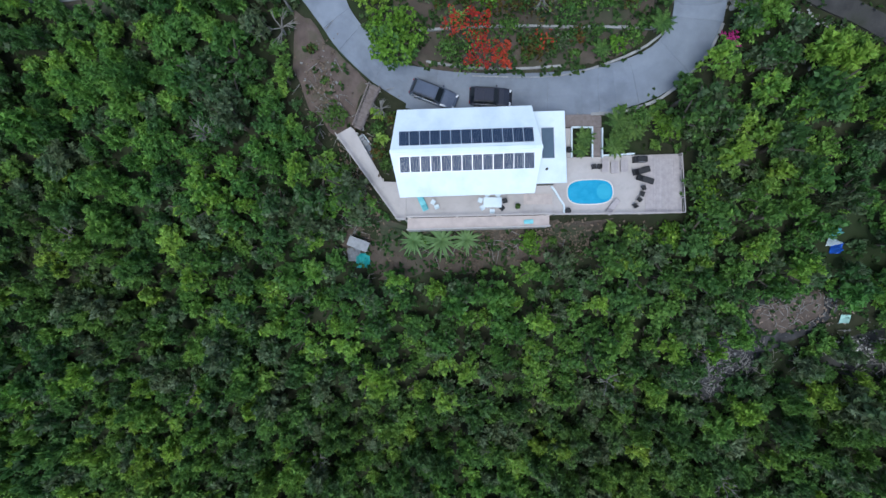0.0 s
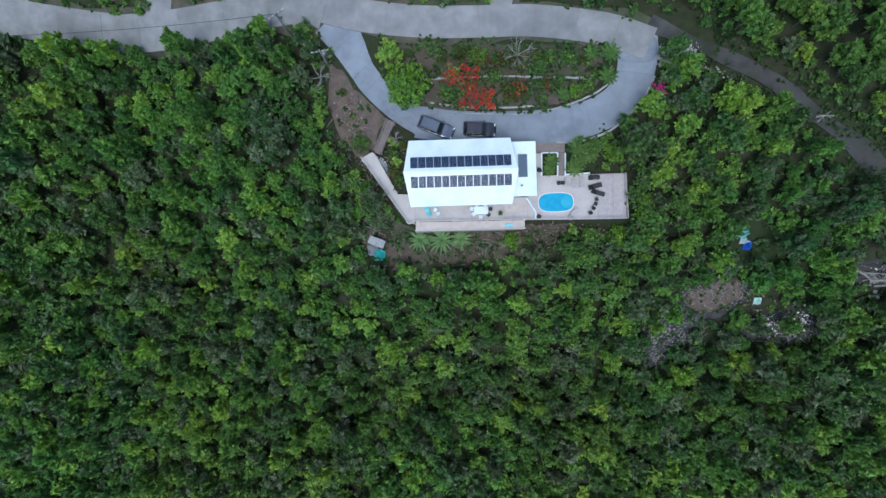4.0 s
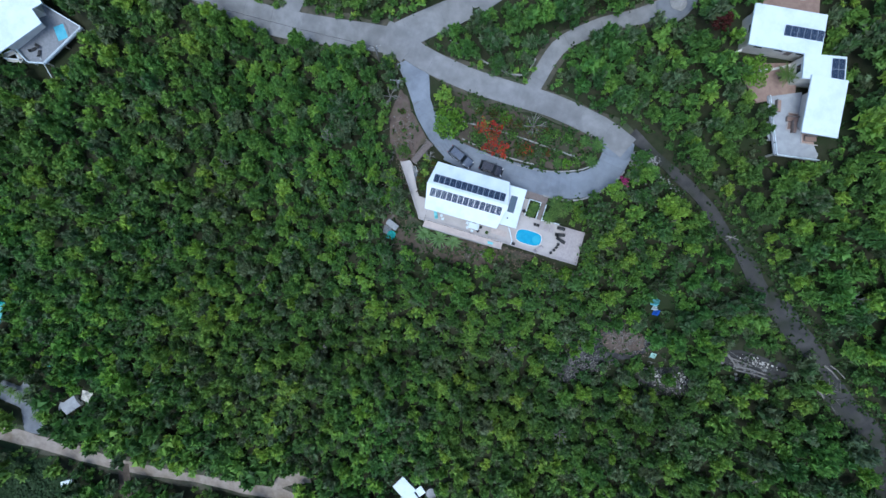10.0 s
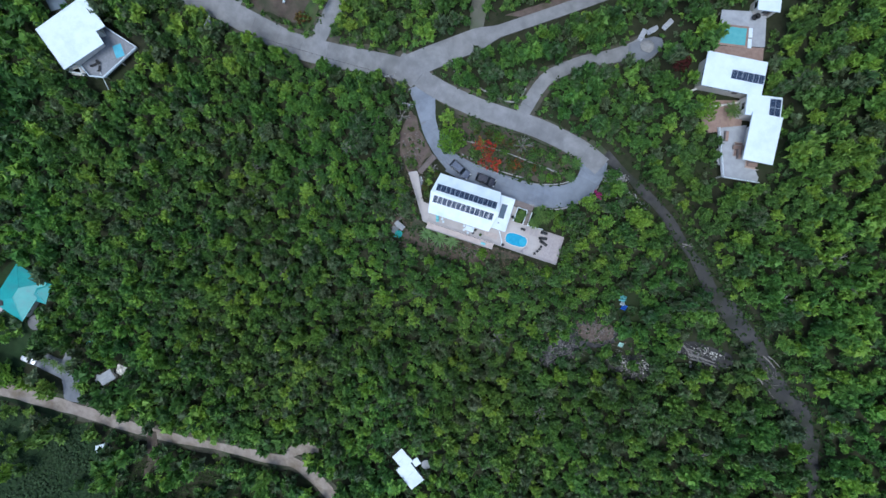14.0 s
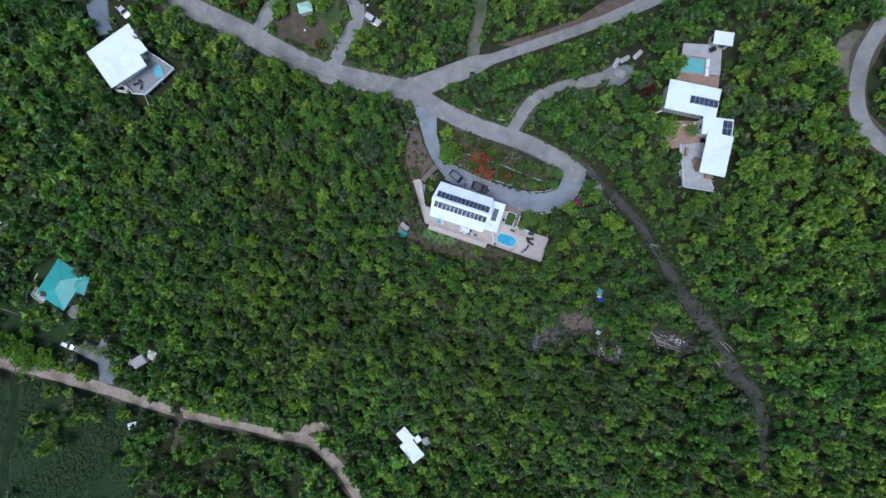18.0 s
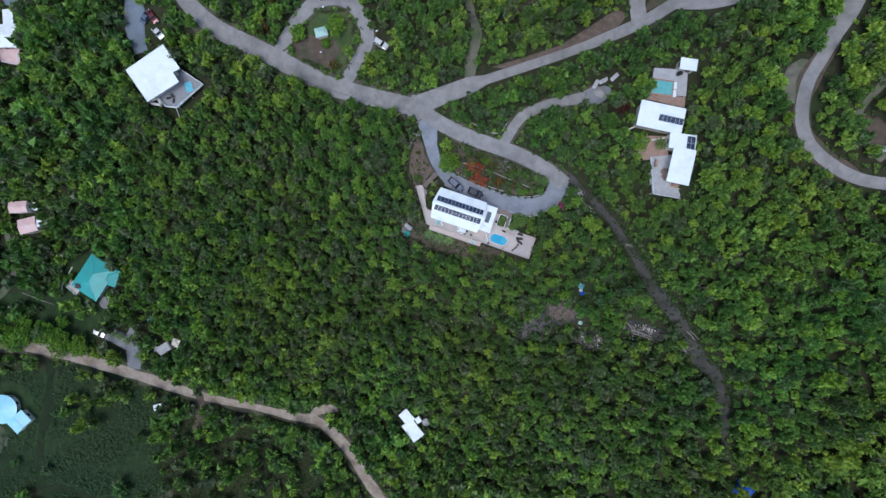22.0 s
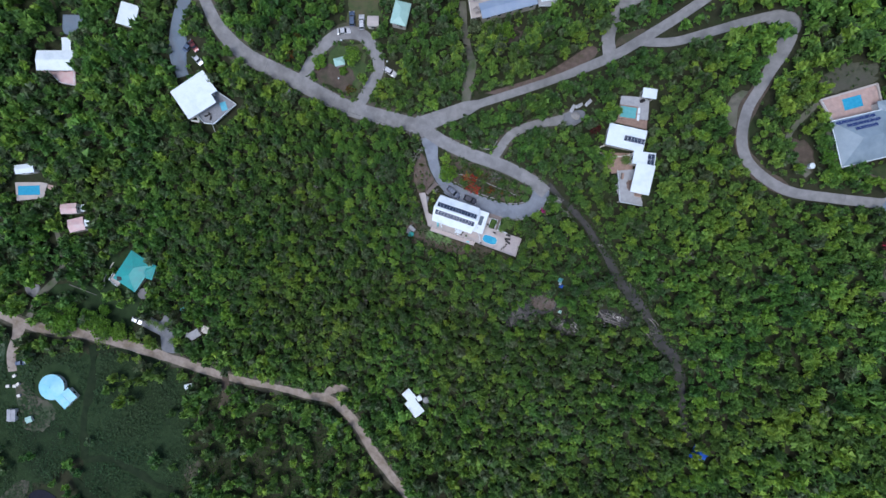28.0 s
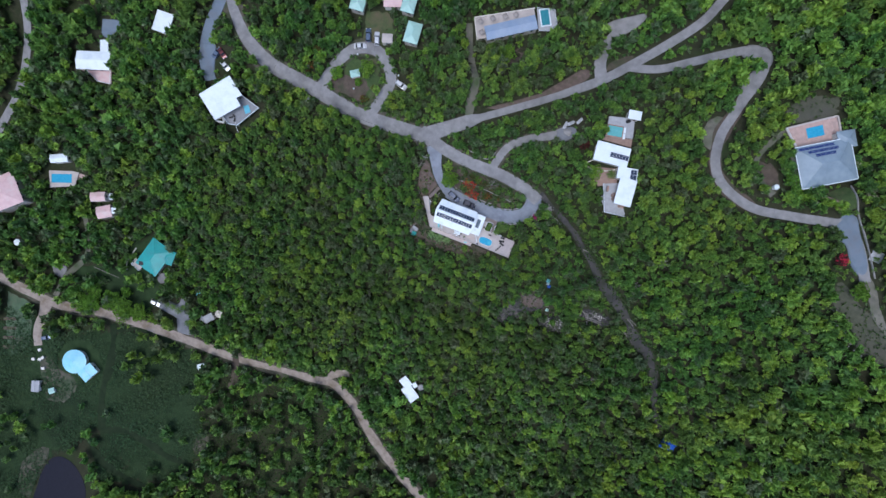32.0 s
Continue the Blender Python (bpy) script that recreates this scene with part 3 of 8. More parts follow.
DITCH_C = [(-115.2, -90.7), (-106.2, -86.1), (-96.7, -85.7), (-86.9, -85.8)]
LOOP_TREES = [(-56.4, 41.0), (-46.6, 45.7), (-48.2, 40.6), (-44.1, 36.3), (-42.5, 40.6)]
LOOP_LAMPS = [(-51.5, 48.8), (-49.0, 38.0), (-35.2, 47.3)]
LOOP_SOIL = [(-58.9, 37.7), (-54.4, 41.1), (-46.9, 42.4), (-43.5, 39.0), (-44.8, 35.6), (-49.9, 35.1), (-55.6, 35.2)]
LOOP_CAR = [(-33.3, 44.8)]
GROUND = [-11.47, 16.34, 49.97, 8.48, -1.28, -9.79, 2.40, -5.99, -5.40, -17.07]
KNOLLS = [(0, 14, 14, 0.20), (-15, 31, 16, 3.88), (20, 76, 24, -9.12), (-112, -50, 20, -6.18), (12, -62, 18, -4.33), (-85, -70, 16, -1.37), (46, -7, 14, -1.83), (-113, -108, 25, 4.50), (72, 50, 20, 2.72), (-92, 10, 16, 2.49), (-8, 5, 10, 2.96), (-40, 30, 15, -2.75), (-30, -10, 14, 1.73), (20, 2, 10, 2.16)]


# ------------------------------------------------------------ ground
PADS = [(4.0, 12.2, 10.5, 3.8, 0.03, -1.35, 4.0), (18.0, 8.5, 6.5, 3.0, 0.03, -1.6, 4.0), (42.0, 48.0, 6.0, 10.0, 0.35, 12.6, 8.0),
        (-93.0, 17.0, 8.0, 8.0, 0.6, -12.4, 6.0), (-109.0, -54.0, 8.0, 8.0, 0.0, -49.6, 8.0), (12.6, -61.5, 6.0, 4.0, -0.6, -41.8, 5.0),
        (97.0, 69.0, 10.0, 9.0, 0.68, 28.2, 7.0), (-6.0, 78.5, 16.0, 8.0, 0.64, 1.0, 8.0), (-147.0, 11.5, 7.0, 5.0, 0.37, -19.6, 6.0),
        (-122.0, -108.0, 9.0, 7.0, 0.4, -48.2, 7.0), (-112.0, -162.0, 16.0, 14.0, 0.0, -52.0, 10.0)]


def height(x, y):
    """The height of the open ground: one smooth hillside with knolls, levelled where houses stand."""
    x, y = np.asarray(x, float), np.asarray(y, float)
    u, v = 2 * np.tanh(x / 200), 1.5 * np.tanh(y / 150)
    z = sum(c * b for c, b in zip(GROUND, (1 + 0 * u, u, v, u * u, u * v, v * v, u ** 3, u * u * v, u * v * v, v ** 3)))
    for a, b, s, h in KNOLLS:
        z = z + h * np.exp(-((x - a) ** 2 + (y - b) ** 2) / (2 * s * s))
    for cx, cy, hx, hy, ang, lev, soft in PADS:
        dx, dy = x - cx, y - cy
        ca, sa = math.cos(ang), math.sin(ang)
        ex = np.maximum(np.abs(dx * ca + dy * sa) - hx, 0)
        ey = np.maximum(np.abs(-dx * sa + dy * ca) - hy, 0)
        w = np.clip(np.hypot(ex, ey) / soft, 0, 1)
        w = w * w * (3 - 2 * w)
        z = lev + (z - lev) * w
    return z


def gz(x, y):
    return float(height(x, y))


def axis(half, fine, step):
    a = list(np.arange(-fine, fine + 0.1, step))
    d, p = step, fine
    while p < half:
        d *= 1.35
        p += d
        a.append(p)
        a.insert(0, -p)
    return np.array(a)


def refine(a, lo, hi):
    """Halves the steps of an axis between lo and hi, twice."""
    for _ in range(2):
        m = [(p + q) / 2 for p, q in zip(a, a[1:]) if lo <= p and q <= hi]
        a = np.array(sorted([*a, *m]))
    return a


gx, gy = refine(axis(2500, 228, 3.0), -30, 42), refine(axis(2500, 189, 3.0), -9, 42)
GX, GY = np.meshgrid(gx, gy)
GZ = height(GX, GY) + 0.25 * np.sin(GX * 0.7 + 1.3 * np.sin(GY * 0.4)) * np.sin(GY * 0.6) * 0.3
nx, ny = len(gx), len(gy)
idx = np.arange(nx * ny).reshape(ny, nx)
quads = np.stack([idx[:-1, :-1], idx[:-1, 1:], idx[1:, 1:], idx[1:, :-1]], -1).reshape(-1, 4)


def quad_mesh(name, verts, quads_, mat, tint=None, smooth=False):
    """A mesh of faces that all have as many corners as the rows of quads_."""
    me = bpy.data.meshes.new(name)
    nv, nq = len(verts), len(quads_)
    me.vertices.add(nv)
    me.vertices.foreach_set("co", np.ascontiguousarray(verts, np.float32).ravel())
    k = quads_.shape[1]
    me.loops.add(nq * k)
    me.loops.foreach_set("vertex_index", np.ascontiguousarray(quads_, np.int32).ravel())
    me.polygons.add(nq)
    me.polygons.foreach_set("loop_start", np.arange(0, nq * k, k, dtype=np.int32))
    if tint is not None:
        at = me.attributes.new("tint", "FLOAT", "POINT")
        at.data.foreach_set("value", np.ascontiguousarray(tint, np.float32))
    me.materials.append(mat)
    me.update(calc_edges=True)
    if smooth:
        me.shade_smooth()
    return me


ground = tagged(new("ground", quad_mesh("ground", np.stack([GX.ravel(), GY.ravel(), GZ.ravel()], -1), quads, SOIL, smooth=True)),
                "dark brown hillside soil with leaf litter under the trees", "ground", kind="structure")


def spline(points, step=1.5):
    """A smooth line through points, in even steps."""
    p = [Vector((*q, 0)) for q in points]
    p = [2 * p[0] - p[1], *p, 2 * p[-1] - p[-2]]
    out = []
    for i in range(1, len(p) - 2):
        n = max(2, int((p[i + 1] - p[i]).length / step))
        for k in range(n):
            t = k / n
            a, b, c, d = p[i - 1:i + 3]
            out.append(0.5 * (2 * b + (c - a) * t + (2 * a - 5 * b + 4 * c - d) * t * t + (3 * b - a - 3 * c + d) * t ** 3))
    out.append(p[-2])
    return [(v.x, v.y) for v in out]


KEEP_OUT = []  # (line, reach): no tree stands nearer


def strip(line, widths):
    """Left and right edges of a band along a line."""
    pts = np.array(line)
    d = np.gradient(pts, axis=0)
    d /= np.linalg.norm(d, axis=1)[:, None] + 1e-9
    nrm = np.stack([-d[:, 1], d[:, 0]], -1)
    w = np.array(widths)[:, None] / 2
    return pts + nrm * w, pts - nrm * w


def road(name, label, points, width, mat, lift=0.14, slab=0.0, reach=-0.45, wander=0.0, category="road"):
    """A road laid on the ground; with slab set, of single concrete slabs of that length with open joints."""
    line = spline(points)
    n = len(line)
    rnd = random.Random(len(points) * 7 + len(name))
    ph = rnd.random() * 9
    ws = [(width if not callable(width) else width(i / (n - 1))) * (1 + wander * math.sin(i * 0.45 + ph) + wander * 0.7 * math.sin(i * 1.13 + ph * 2)) for i in range(n)]
    cols = 6
    lift += 0.0 if "house" in name else 0.16
    le, ri = strip(line, ws)

    def band(name_, i0, i1, up, mat_, parent, gap):
        vs, fs = [], []
        for i in range(i0, i1 + 1):
            for c in range(cols + 1):
                q = le[i] + (ri[i] - le[i]) * c / cols
                if gap and i in (i0, i1):
                    o = i + 1 if i == i0 else i - 1
                    q2 = le[o] + (ri[o] - le[o]) * c / cols
                    q = q + (q2 - q) * gap
                vs.append((q[0], q[1], gz(q[0], q[1]) + up + 0.02 * (1 - (2 * c / cols - 1) ** 2)))
        m = i1 - i0 + 1
        for i in range(m - 1):
            for c in range(cols):
                a = i * (cols + 1) + c
                fs.append((a, a + 1, a + cols + 2, a + cols + 1))
        ring = [i * (cols + 1) for i in range(m)] + [(m - 1) * (cols + 1) + c for c in range(1, cols + 1)] + [i * (cols + 1) + cols for i in range(m - 2, -1, -1)] + list(range(cols - 1, 0, -1))
        base = len(vs)
        for k in ring:
            x, y, z = vs[k]
            vs.append((x, y, z - 0.4))
        r = len(ring)
        for k in range(r):
            fs.append((ring[k], ring[(k + 1) % r], base + (k + 1) % r, base + k))
        return from_arrays(name_, vs, fs, mat_, parent)

    ob = band(name, 0, n - 1, lift - (0.05 if slab else 0), JOINT if slab else mat, None, 0)
    tagged(ob, label, category, kind="structure")
    if slab:
        k = max(2, round(slab / 1.5))
        i = 0
        while i < n - 1:
            j = min(n - 1, i + k + rnd.choice((-1, 0, 0, 1)))
            if n - 1 - j < 2:
                j = n - 1
            band("slab", i, j, lift, mat, ob, 0.007)
            i = j
    KEEP_OUT.append((line, max(ws) / 2 + reach))
    return ob, line, ws

# ------------------------------------------------------------ roads and open ground
KEEP_POLY = []
KEEP_OUT.append(([(27.1, 20.1)], 1.0))
RED_TREE = (113.6, 41.4)
KEEP_OUT.append(([RED_TREE], 1.6))
KEEP_OUT.append(([HUT_P[0]], 2.6))
KEEP_POLY.append(([(-124.0, -147.0), (-112.0, -147.0), (-102.0, -151.5), (-95.0, -158.0), (-95.0, -172.0), (-124.0, -174.0)], 0))


def patch(name, label, poly, mat, lift=0.06, step=1.6, category="ground", keep=True, ragged=0.6):
    """A patch of bare or grassy ground laid on the hillside, with a ragged edge."""
    line = spline(list(poly) + [poly[0]], 1.2)[:-1]
    cx, cy = sum(p[0] for p in line) / len(line), sum(p[1] for p in line) / len(line)
    rnd = random.Random(int(abs(cx * 13 + cy * 7)))
    vs, fs = [], []
    rings = 9
    if sum(a[0] * b[1] - a[1] * b[0] for a, b in zip(line, [*line[1:], line[0]])) < 0:
        line = line[::-1]
    n = len(line)
    edge = []
    for i, (x, y) in enumerate(line):
        s = 1 + ragged * 0.12 * (math.sin(i * 0.9) + math.sin(i * 2.3 + 1)) + ragged * 0.08 * (rnd.random() - 0.5)
        edge.append((cx + (x - cx) * s, cy + (y - cy) * s))
    for r in range(1, rings + 1):
        for x, y in edge:
            f = r / rings
            px, py = cx + (x - cx) * f, cy + (y - cy) * f
            vs.append((px, py, gz(px, py) + (lift if r < rings else -0.12)))
    vs.append((cx, cy, gz(cx, cy) + lift))
    for r in range(rings - 1):
        for i in range(n):
            j = (i + 1) % n
            fs.append((r * n + j, r * n + i, (r + 1) * n + i, (r + 1) * n + j))
    for i in range(n):
        fs.append((len(vs) - 1, i, (i + 1) % n))
    ob = from_arrays(name, vs, fs, mat, None, label, smooth=True)
    tagged(ob, label, category, kind="structure")
    if keep:
        KEEP_POLY.append((poly, 0.0))
    return ob


patch("ground_bare_west", "bare reddish earth bank beside the driveway", BARE_W, EARTH, 0.16)
patch("ground_bare_south", "bare trampled earth below the pool deck", BARE_S, YARD, keep=False)
patch("ground_slash_a", "burnt grey clearing with broken rock and cut branches", DEBRIS_A, ASH, 0.2, keep=False, ragged=0.3)
patch("ground_slash_b", "cleared scrub with broken rock and cut branches", DEBRIS_B, ASH, 0.14, keep=False, ragged=0.3)
patch("ground_slash_c", "cleared scrub strewn with grey rubble", DEBRIS_C, TRACKDIRT, 0.14, keep=False, ragged=0.3)
patch("ground_slash_d", "cleared strip with cut trunks beside the track", [(56.2, -2.4), (60.2, -1.0), (65.0, -2.0), (66.0, -4.6), (60.4, -5.6), (57.2, -4.6)], TRACKDIRT, 0.14, ragged=0.3)
patch("ground_spoil", "brown heaped earth and roots in the clearing", [(36.2, -7.4), (38.4, -5.2), (42.0, -4.4), (44.2, -5.8), (43.4, -8.2), (40.4, -9.6), (37.4, -9.2)], SPOIL, 0.45, keep=False, ragged=0.5)
patch("ground_teal_yard", "dark bare yard round the teal-roofed house", CLEAR_TEAL, MARSHSOIL, 0.2, keep=False)
patch("ground_villa_lawn", "worn brownish lawn behind the grey-roofed villa", CLEAR_GREY, LAWN)
patch("ground_villa_front", "small green lawn in front of the grey-roofed villa", GREY_LAWN, GRASSY, ragged=0.1)
patch("ground_villa_bare", "bare brown ground below the grey-roofed villa", GREY_BARE, YARD, 0.2)
patch("ground_white_house_pad", "blue-grey gravel parking pad beside the white house", NW_PAD, PARKING, 0.3, ragged=0.1)
patch("ground_drive_end", "dark worn concrete turning pad at the drive's end", NDRIVE_PAD, ASPHALT, 0.36, ragged=0.1)
patch("ground_west_drive", "small grey parking pad among the trees", [(-148.5, 27.3), (-141.0, 29.1), (-142.8, 23.6), (-147.4, 21.6)], PARKING, 0.2, ragged=0.1)
patch("ground_slab_west", "pale concrete slab beside the dirt track", SLAB_W, CONCRETE, 0.3, ragged=0.0)
patch("ground_loop_garden", "brown garden island inside the loop drive", CLEAR_LOOP, GRASSY)
patch("ground_cottage_yard", "mown grass yard between green-roofed cottages", CLEAR_YARD, GRASSY)
patch("ground_bank_north", "bare brown cut bank beside the concrete road", BROWN_N, EARTH, 0.2, ragged=0.1)
patch("ground_bank_corner", "bare brown soil between the road and its spur", [(29.4, 74.6), (29.8, 78.2), (33.6, 81.6), (36.6, 82.4), (33.2, 77.4)], YARD, ragged=0.1)
patch("ground_house_bank", "dark bare soil below the long house", [(-3.0, 64.9), (1.3, 67.9), (1.7, 74.6), (-2.9, 71.5)], YARD)
patch("ground_east_clearing", "rough grey-green cleared slope with dry grass", CLEARING_E, LAWN, ragged=0.1)
road("east_path", "worn brown earth path down the cleared slope", EAST_PATH, 2.2, GRAVEL, 0.08, wander=0.2, category="path")
road("villa_side_track", "faint brown-grey track round the grey-roofed villa", GREY_PATH, 1.7, GRAVEL, 0.08, wander=0.15, category="track")
patch("ground_west_meadow", "low green meadow beside the round house", MEADOW_W, MARSHSOIL, 0.12, keep=False, ragged=0.2)
patch("ground_marsh", "low green marsh grass on the valley floor", MARSH, MARSHSOIL, 0.15, keep=False, ragged=0.3)
ISLAND = [(-10.0, 26.8), (-6.6, 20.0), (2.0, 18.4), (12.0, 18.4), (17.0, 19.3), (20.4, 20.7), (22.2, 22.6), (22.4, 25.4), (20.0, 26.6), (10.0, 26.9), (-2.0, 27.4)]
patch("ground_island", "brown garden soil of the planted island", ISLAND, YARD, 0.07, ragged=0.0)

patch("ground_gravel_pad", "pale gravel pad with dumped stone beside the road", GRAVEL_PAD, GRAVEL, 0.15)
road("grass_track", "grassy brown track between the trees", GRASS_TRACK, lambda f: 3.0 - 1.0 * f, GRAVEL, 0.1, wander=0.12, category="track")

patch("ground_west_grass", "mown grass strip beside the dirt track", [(-164.0, -92.6), (-153.5, -93.6), (-148.8, -101.0), (-146.4, -111.0), (-151.6, -118.6), (-159.0, -108.0)], MEADOW, 0.26, ragged=0.2)
patch("ground_round_yard", "trodden pale earth beside the round house", ROUND_YARD, TANEARTH, 0.3, ragged=0.3)
patch("ground_pond_bank", "bare pale mud bank beside the pond", [(-131.0, -160.0), (-127.0, -152.0), (-121.8, -149.0), (-121.0, -156.0), (-121.6, -166.0), (-122.0, -174.0), (-128.0, -172.0)], TANEARTH, 0.25, ragged=0.2)
patch("ground_grey_clearing", "bare grey-brown soil among the valley trees", [(-66.0, -119.0), (-60.6, -119.6), (-59.6, -126.4), (-63.6, -129.4), (-66.4, -125.0)], VERGE, 0.25, ragged=0.3)
road("marsh_ditch", "dark muddy ditch across the marsh", DITCH_A, 2.8, MUD, 0.1, reach=0.0, wander=0.25, category="ditch")
road("marsh_ditch_south", "dark muddy ditch across the marsh", DITCH_B, 2.8, MUD, 0.1, reach=0.0, wander=0.25, category="ditch")
road("marsh_ditch_low", "dark muddy ditch near the pond", DITCH_D, 2.8, MUD, 0.1, reach=0.0, wander=0.25, category="ditch")
road("marsh_ditch_north", "dark muddy ditch below the dirt road", DITCH_C, 1.6, MUD, 0.1, reach=-0.6, wander=0.25, category="ditch")
patch("ground_loop_soil", "bare brown soil of the loop drive garden", LOOP_SOIL, YARD, 0.2)
patch("ground_teal_drive", "pale grey paved drive of the teal-roofed house", TEAL_DRIVE, ASPHALT, 0.34, ragged=0.0)
for pts_, wid_ in ((ROAD_WEST, 7.0), (ROAD_EAST, 5.0), (DRIVE_NORTH, 4.2), (ROAD_LOOP, 5.0), (DIRT_MAIN, 5.6)):
    road("road_verge", "trodden brown and grassy verge beside the road", pts_, wid_, VERGE, 0.02, reach=-1.9, wander=0.14, category="verge")
road("road_west", "pale grey concrete road along the hillside", ROAD_WEST, lambda f: float(np.interp(f, (0, 0.1, 0.3, 0.75, 1), (3.0, 3.2, 4.9, 4.9, 4.2))), CONCRETE, 0.20, slab=6, reach=-0.1)
road("road_north", "pale grey concrete road climbing beside a brown bank", ROAD_NORTH, lambda f: float(np.interp(f, (0, 0.15, 0.18, 0.42, 0.5, 1), (5.2, 4.4, 2.5, 2.5, 3.2, 2.8))), CONCRETE, 0.17, slab=6, reach=-0.1)
road("road_verge", "bare brown verge along the hairpin road", ROAD_HAIRPIN[5:12], 3.9, YARD, 0.05, reach=-0.8, wander=0.15, category="verge")
patch("ground_hairpin_pad", "widened worn concrete at the hairpin bend", [(65.8, 91.6), (66.4, 95.6), (72.2, 96.6), (75.0, 93.0), (73.6, 87.6), (70.6, 88.6)], CONCRETE, 0.27, ragged=0.0)
road("road_hairpin", "narrow worn asphalt road with a hairpin bend", ROAD_HAIRPIN, lambda f: 2.75 + 1.9 * math.exp(-((f - 0.35) / 0.035) ** 2), CONCRETE, 0.14, slab=6, reach=-0.2)
road("road_spur", "short concrete spur road", ROAD_SPUR, 3.8, CONCRETE, 0.13, slab=6)
patch("ground_spur_pad", "pale concrete turning pad at the end of the spur", [(23.4, 89.2), (27.0, 88.0), (30.4, 88.0), (34.6, 93.6), (34.4, 96.8), (30.2, 94.6), (25.2, 91.6)], CONCRETE, 0.3, ragged=0.0)
road("driveway_loop_north", "concrete loop driveway with parked cars", ROAD_LOOP, 3.7, CONCRETE, 0.15, slab=5)
road("road_east", "pale concrete road past the planted island", ROAD_EAST, 3.8, CONCRETE, 0.15, slab=5, reach=-0.1)
road("driveway_north", "curving concrete driveway", DRIVE_NORTH, lambda f: 2.7 + 5.0 * max(0, f - 0.75), CONCRETE, 0.13, slab=5)
patch("ground_drive_mouth", "pale concrete where the parking drive meets the road", [(21.4, 25.6), (23.0, 24.0), (27.2, 24.0), (27.4, 26.6), (24.6, 28.4)], DRIVECONC, 0.25, ragged=0.0)
road("driveway_house_upper", "steep concrete driveway down to the house", DRIVE_A, lambda f: 3.3 + 2.0 * max(0.0, 1 - f / 0.4), DRIVECONC, 0.2, slab=4.5)
road("driveway_house_loop", "wide pale concrete parking drive round the island", DRIVE_LOOP, lambda f: 4.9 - 0.8 * f, DRIVECONC, 0.22, slab=5)
road("road_far_west", "grey concrete road", ROAD_FAR_WEST, 3.2, CONCRETE, 0.14, slab=6, reach=1.0)
road("driveway_west", "grey gravel driveway beside the white house", DRIVE_WEST, 4.2, PARKING, 0.12)
road("dirt_road", "pale brown dirt road through the valley", DIRT_MAIN, lambda f: 3.7 - 1.2 * math.exp(-((f - 0.58) / 0.07) ** 2), DIRT, 0.18, wander=0.06, reach=0.3)
road("dirt_road_southwest", "pale dirt side track", DIRT_SOUTHWEST, lambda f: 5.6 - 2.4 * f, DIRT, 0.16, wander=0.1)
road("dirt_road_northwest", "narrow dirt side track", DIRT_NORTHWEST, lambda f: 2.8 - 1.2 * f, GRAVEL, 0.15, wander=0.1)
road("dirt_road_fork", "short dirt turnout", DIRT_FORK, 3.2, DIRT, 0.17, wander=0.1)
road("dirt_road_down", "short dirt ramp", DIRT_DOWN, 3.0, YARD, 0.2, wander=0.1)
road("bulldozed_track", "dark bulldozed track cut straight down the slope", TRACK, lambda f: float(np.interp(f, (0, 0.15, 0.28, 0.38, 0.5, 0.6, 0.72, 0.85, 1.0), (2.0, 1.5, 1.5, 2.2, 3.0, 3.3, 2.7, 3.4, 2.0))), TRACKDIRT, 0.10, reach=-0.2, wander=0.2, category="track")
road("bulldozed_track_lower", "overgrown dark lower end of the bulldozed track", TRACK_LOW, 2.0, TRACKDIRT, 0.10, reach=-1.2, wander=0.3, category="track")


# ------------------------------------------------------------ buildings
def frame_of(p):
    """Centre, long axis, half sizes of four corners given in order."""
    p = [Vector(q) for q in p]
    c = sum(p, Vector((0, 0))) / 4
    u = ((p[1] - p[0]) + (p[2] - p[3])) / 2
    v = ((p[3] - p[0]) + (p[2] - p[1])) / 2
    turn = math.atan2(u.y, u.x)
    hu = u.length / 2
    hv = abs(v.dot(Vector((-math.sin(turn), math.cos(turn))))) / 2
    return c, turn, hu, hv


def roof_mesh(style, hu, hv, z, rise, thick=0.2, prow=0.0):
    """Top faces of a roof on a rectangle, closed below."""
    if style == "gable":
        top = [(-hu, -hv, z), (hu, -hv, z), (hu, hv, z), (-hu, hv, z), (-hu - prow, 0, z + rise), (hu + prow, 0, z + rise)]
        faces, loop = [(0, 1, 5, 4), (2, 3, 4, 5)], [0, 1, 5, 2, 3, 4]
    elif style == "hip":
        k = min(hu, hv) * 0.95
        a, b = (hu - k, 0) if hu >= hv else (0, hv - k)
        top = [(-hu, -hv, z), (hu, -hv, z), (hu, hv, z), (-hu, hv, z), (-a, -b, z + rise), (a, b, z + rise)]
        faces = [(0, 1, 5, 4), (1, 2, 5), (2, 3, 4, 5), (3, 0, 4)] if hu >= hv else [(0, 1, 4), (1, 2, 5, 4), (2, 3, 5), (3, 0, 4, 5)]
        loop = [0, 1, 2, 3]
    else:
        r = rise if style == "mono" else 0
        top = [(-hu, -hv, z), (hu, -hv, z), (hu, hv, z + r), (-hu, hv, z + r)]
        faces, loop = [(0, 1, 2, 3)], [0, 1, 2, 3]
    bm = bmesh.new()
    t = [bm.verts.new(p) for p in top]
    b = [bm.verts.new((p[0], p[1], p[2] - thick)) for p in top]
    for f in faces:
        bm.faces.new([t[i] for i in f])
        bm.faces.new([b[i] for i in reversed(f)])
    for i, k in enumerate(loop):
        j = loop[(i + 1) % len(loop)]
        bm.faces.new((t[k], b[k], b[j], t[j]))
    return bm


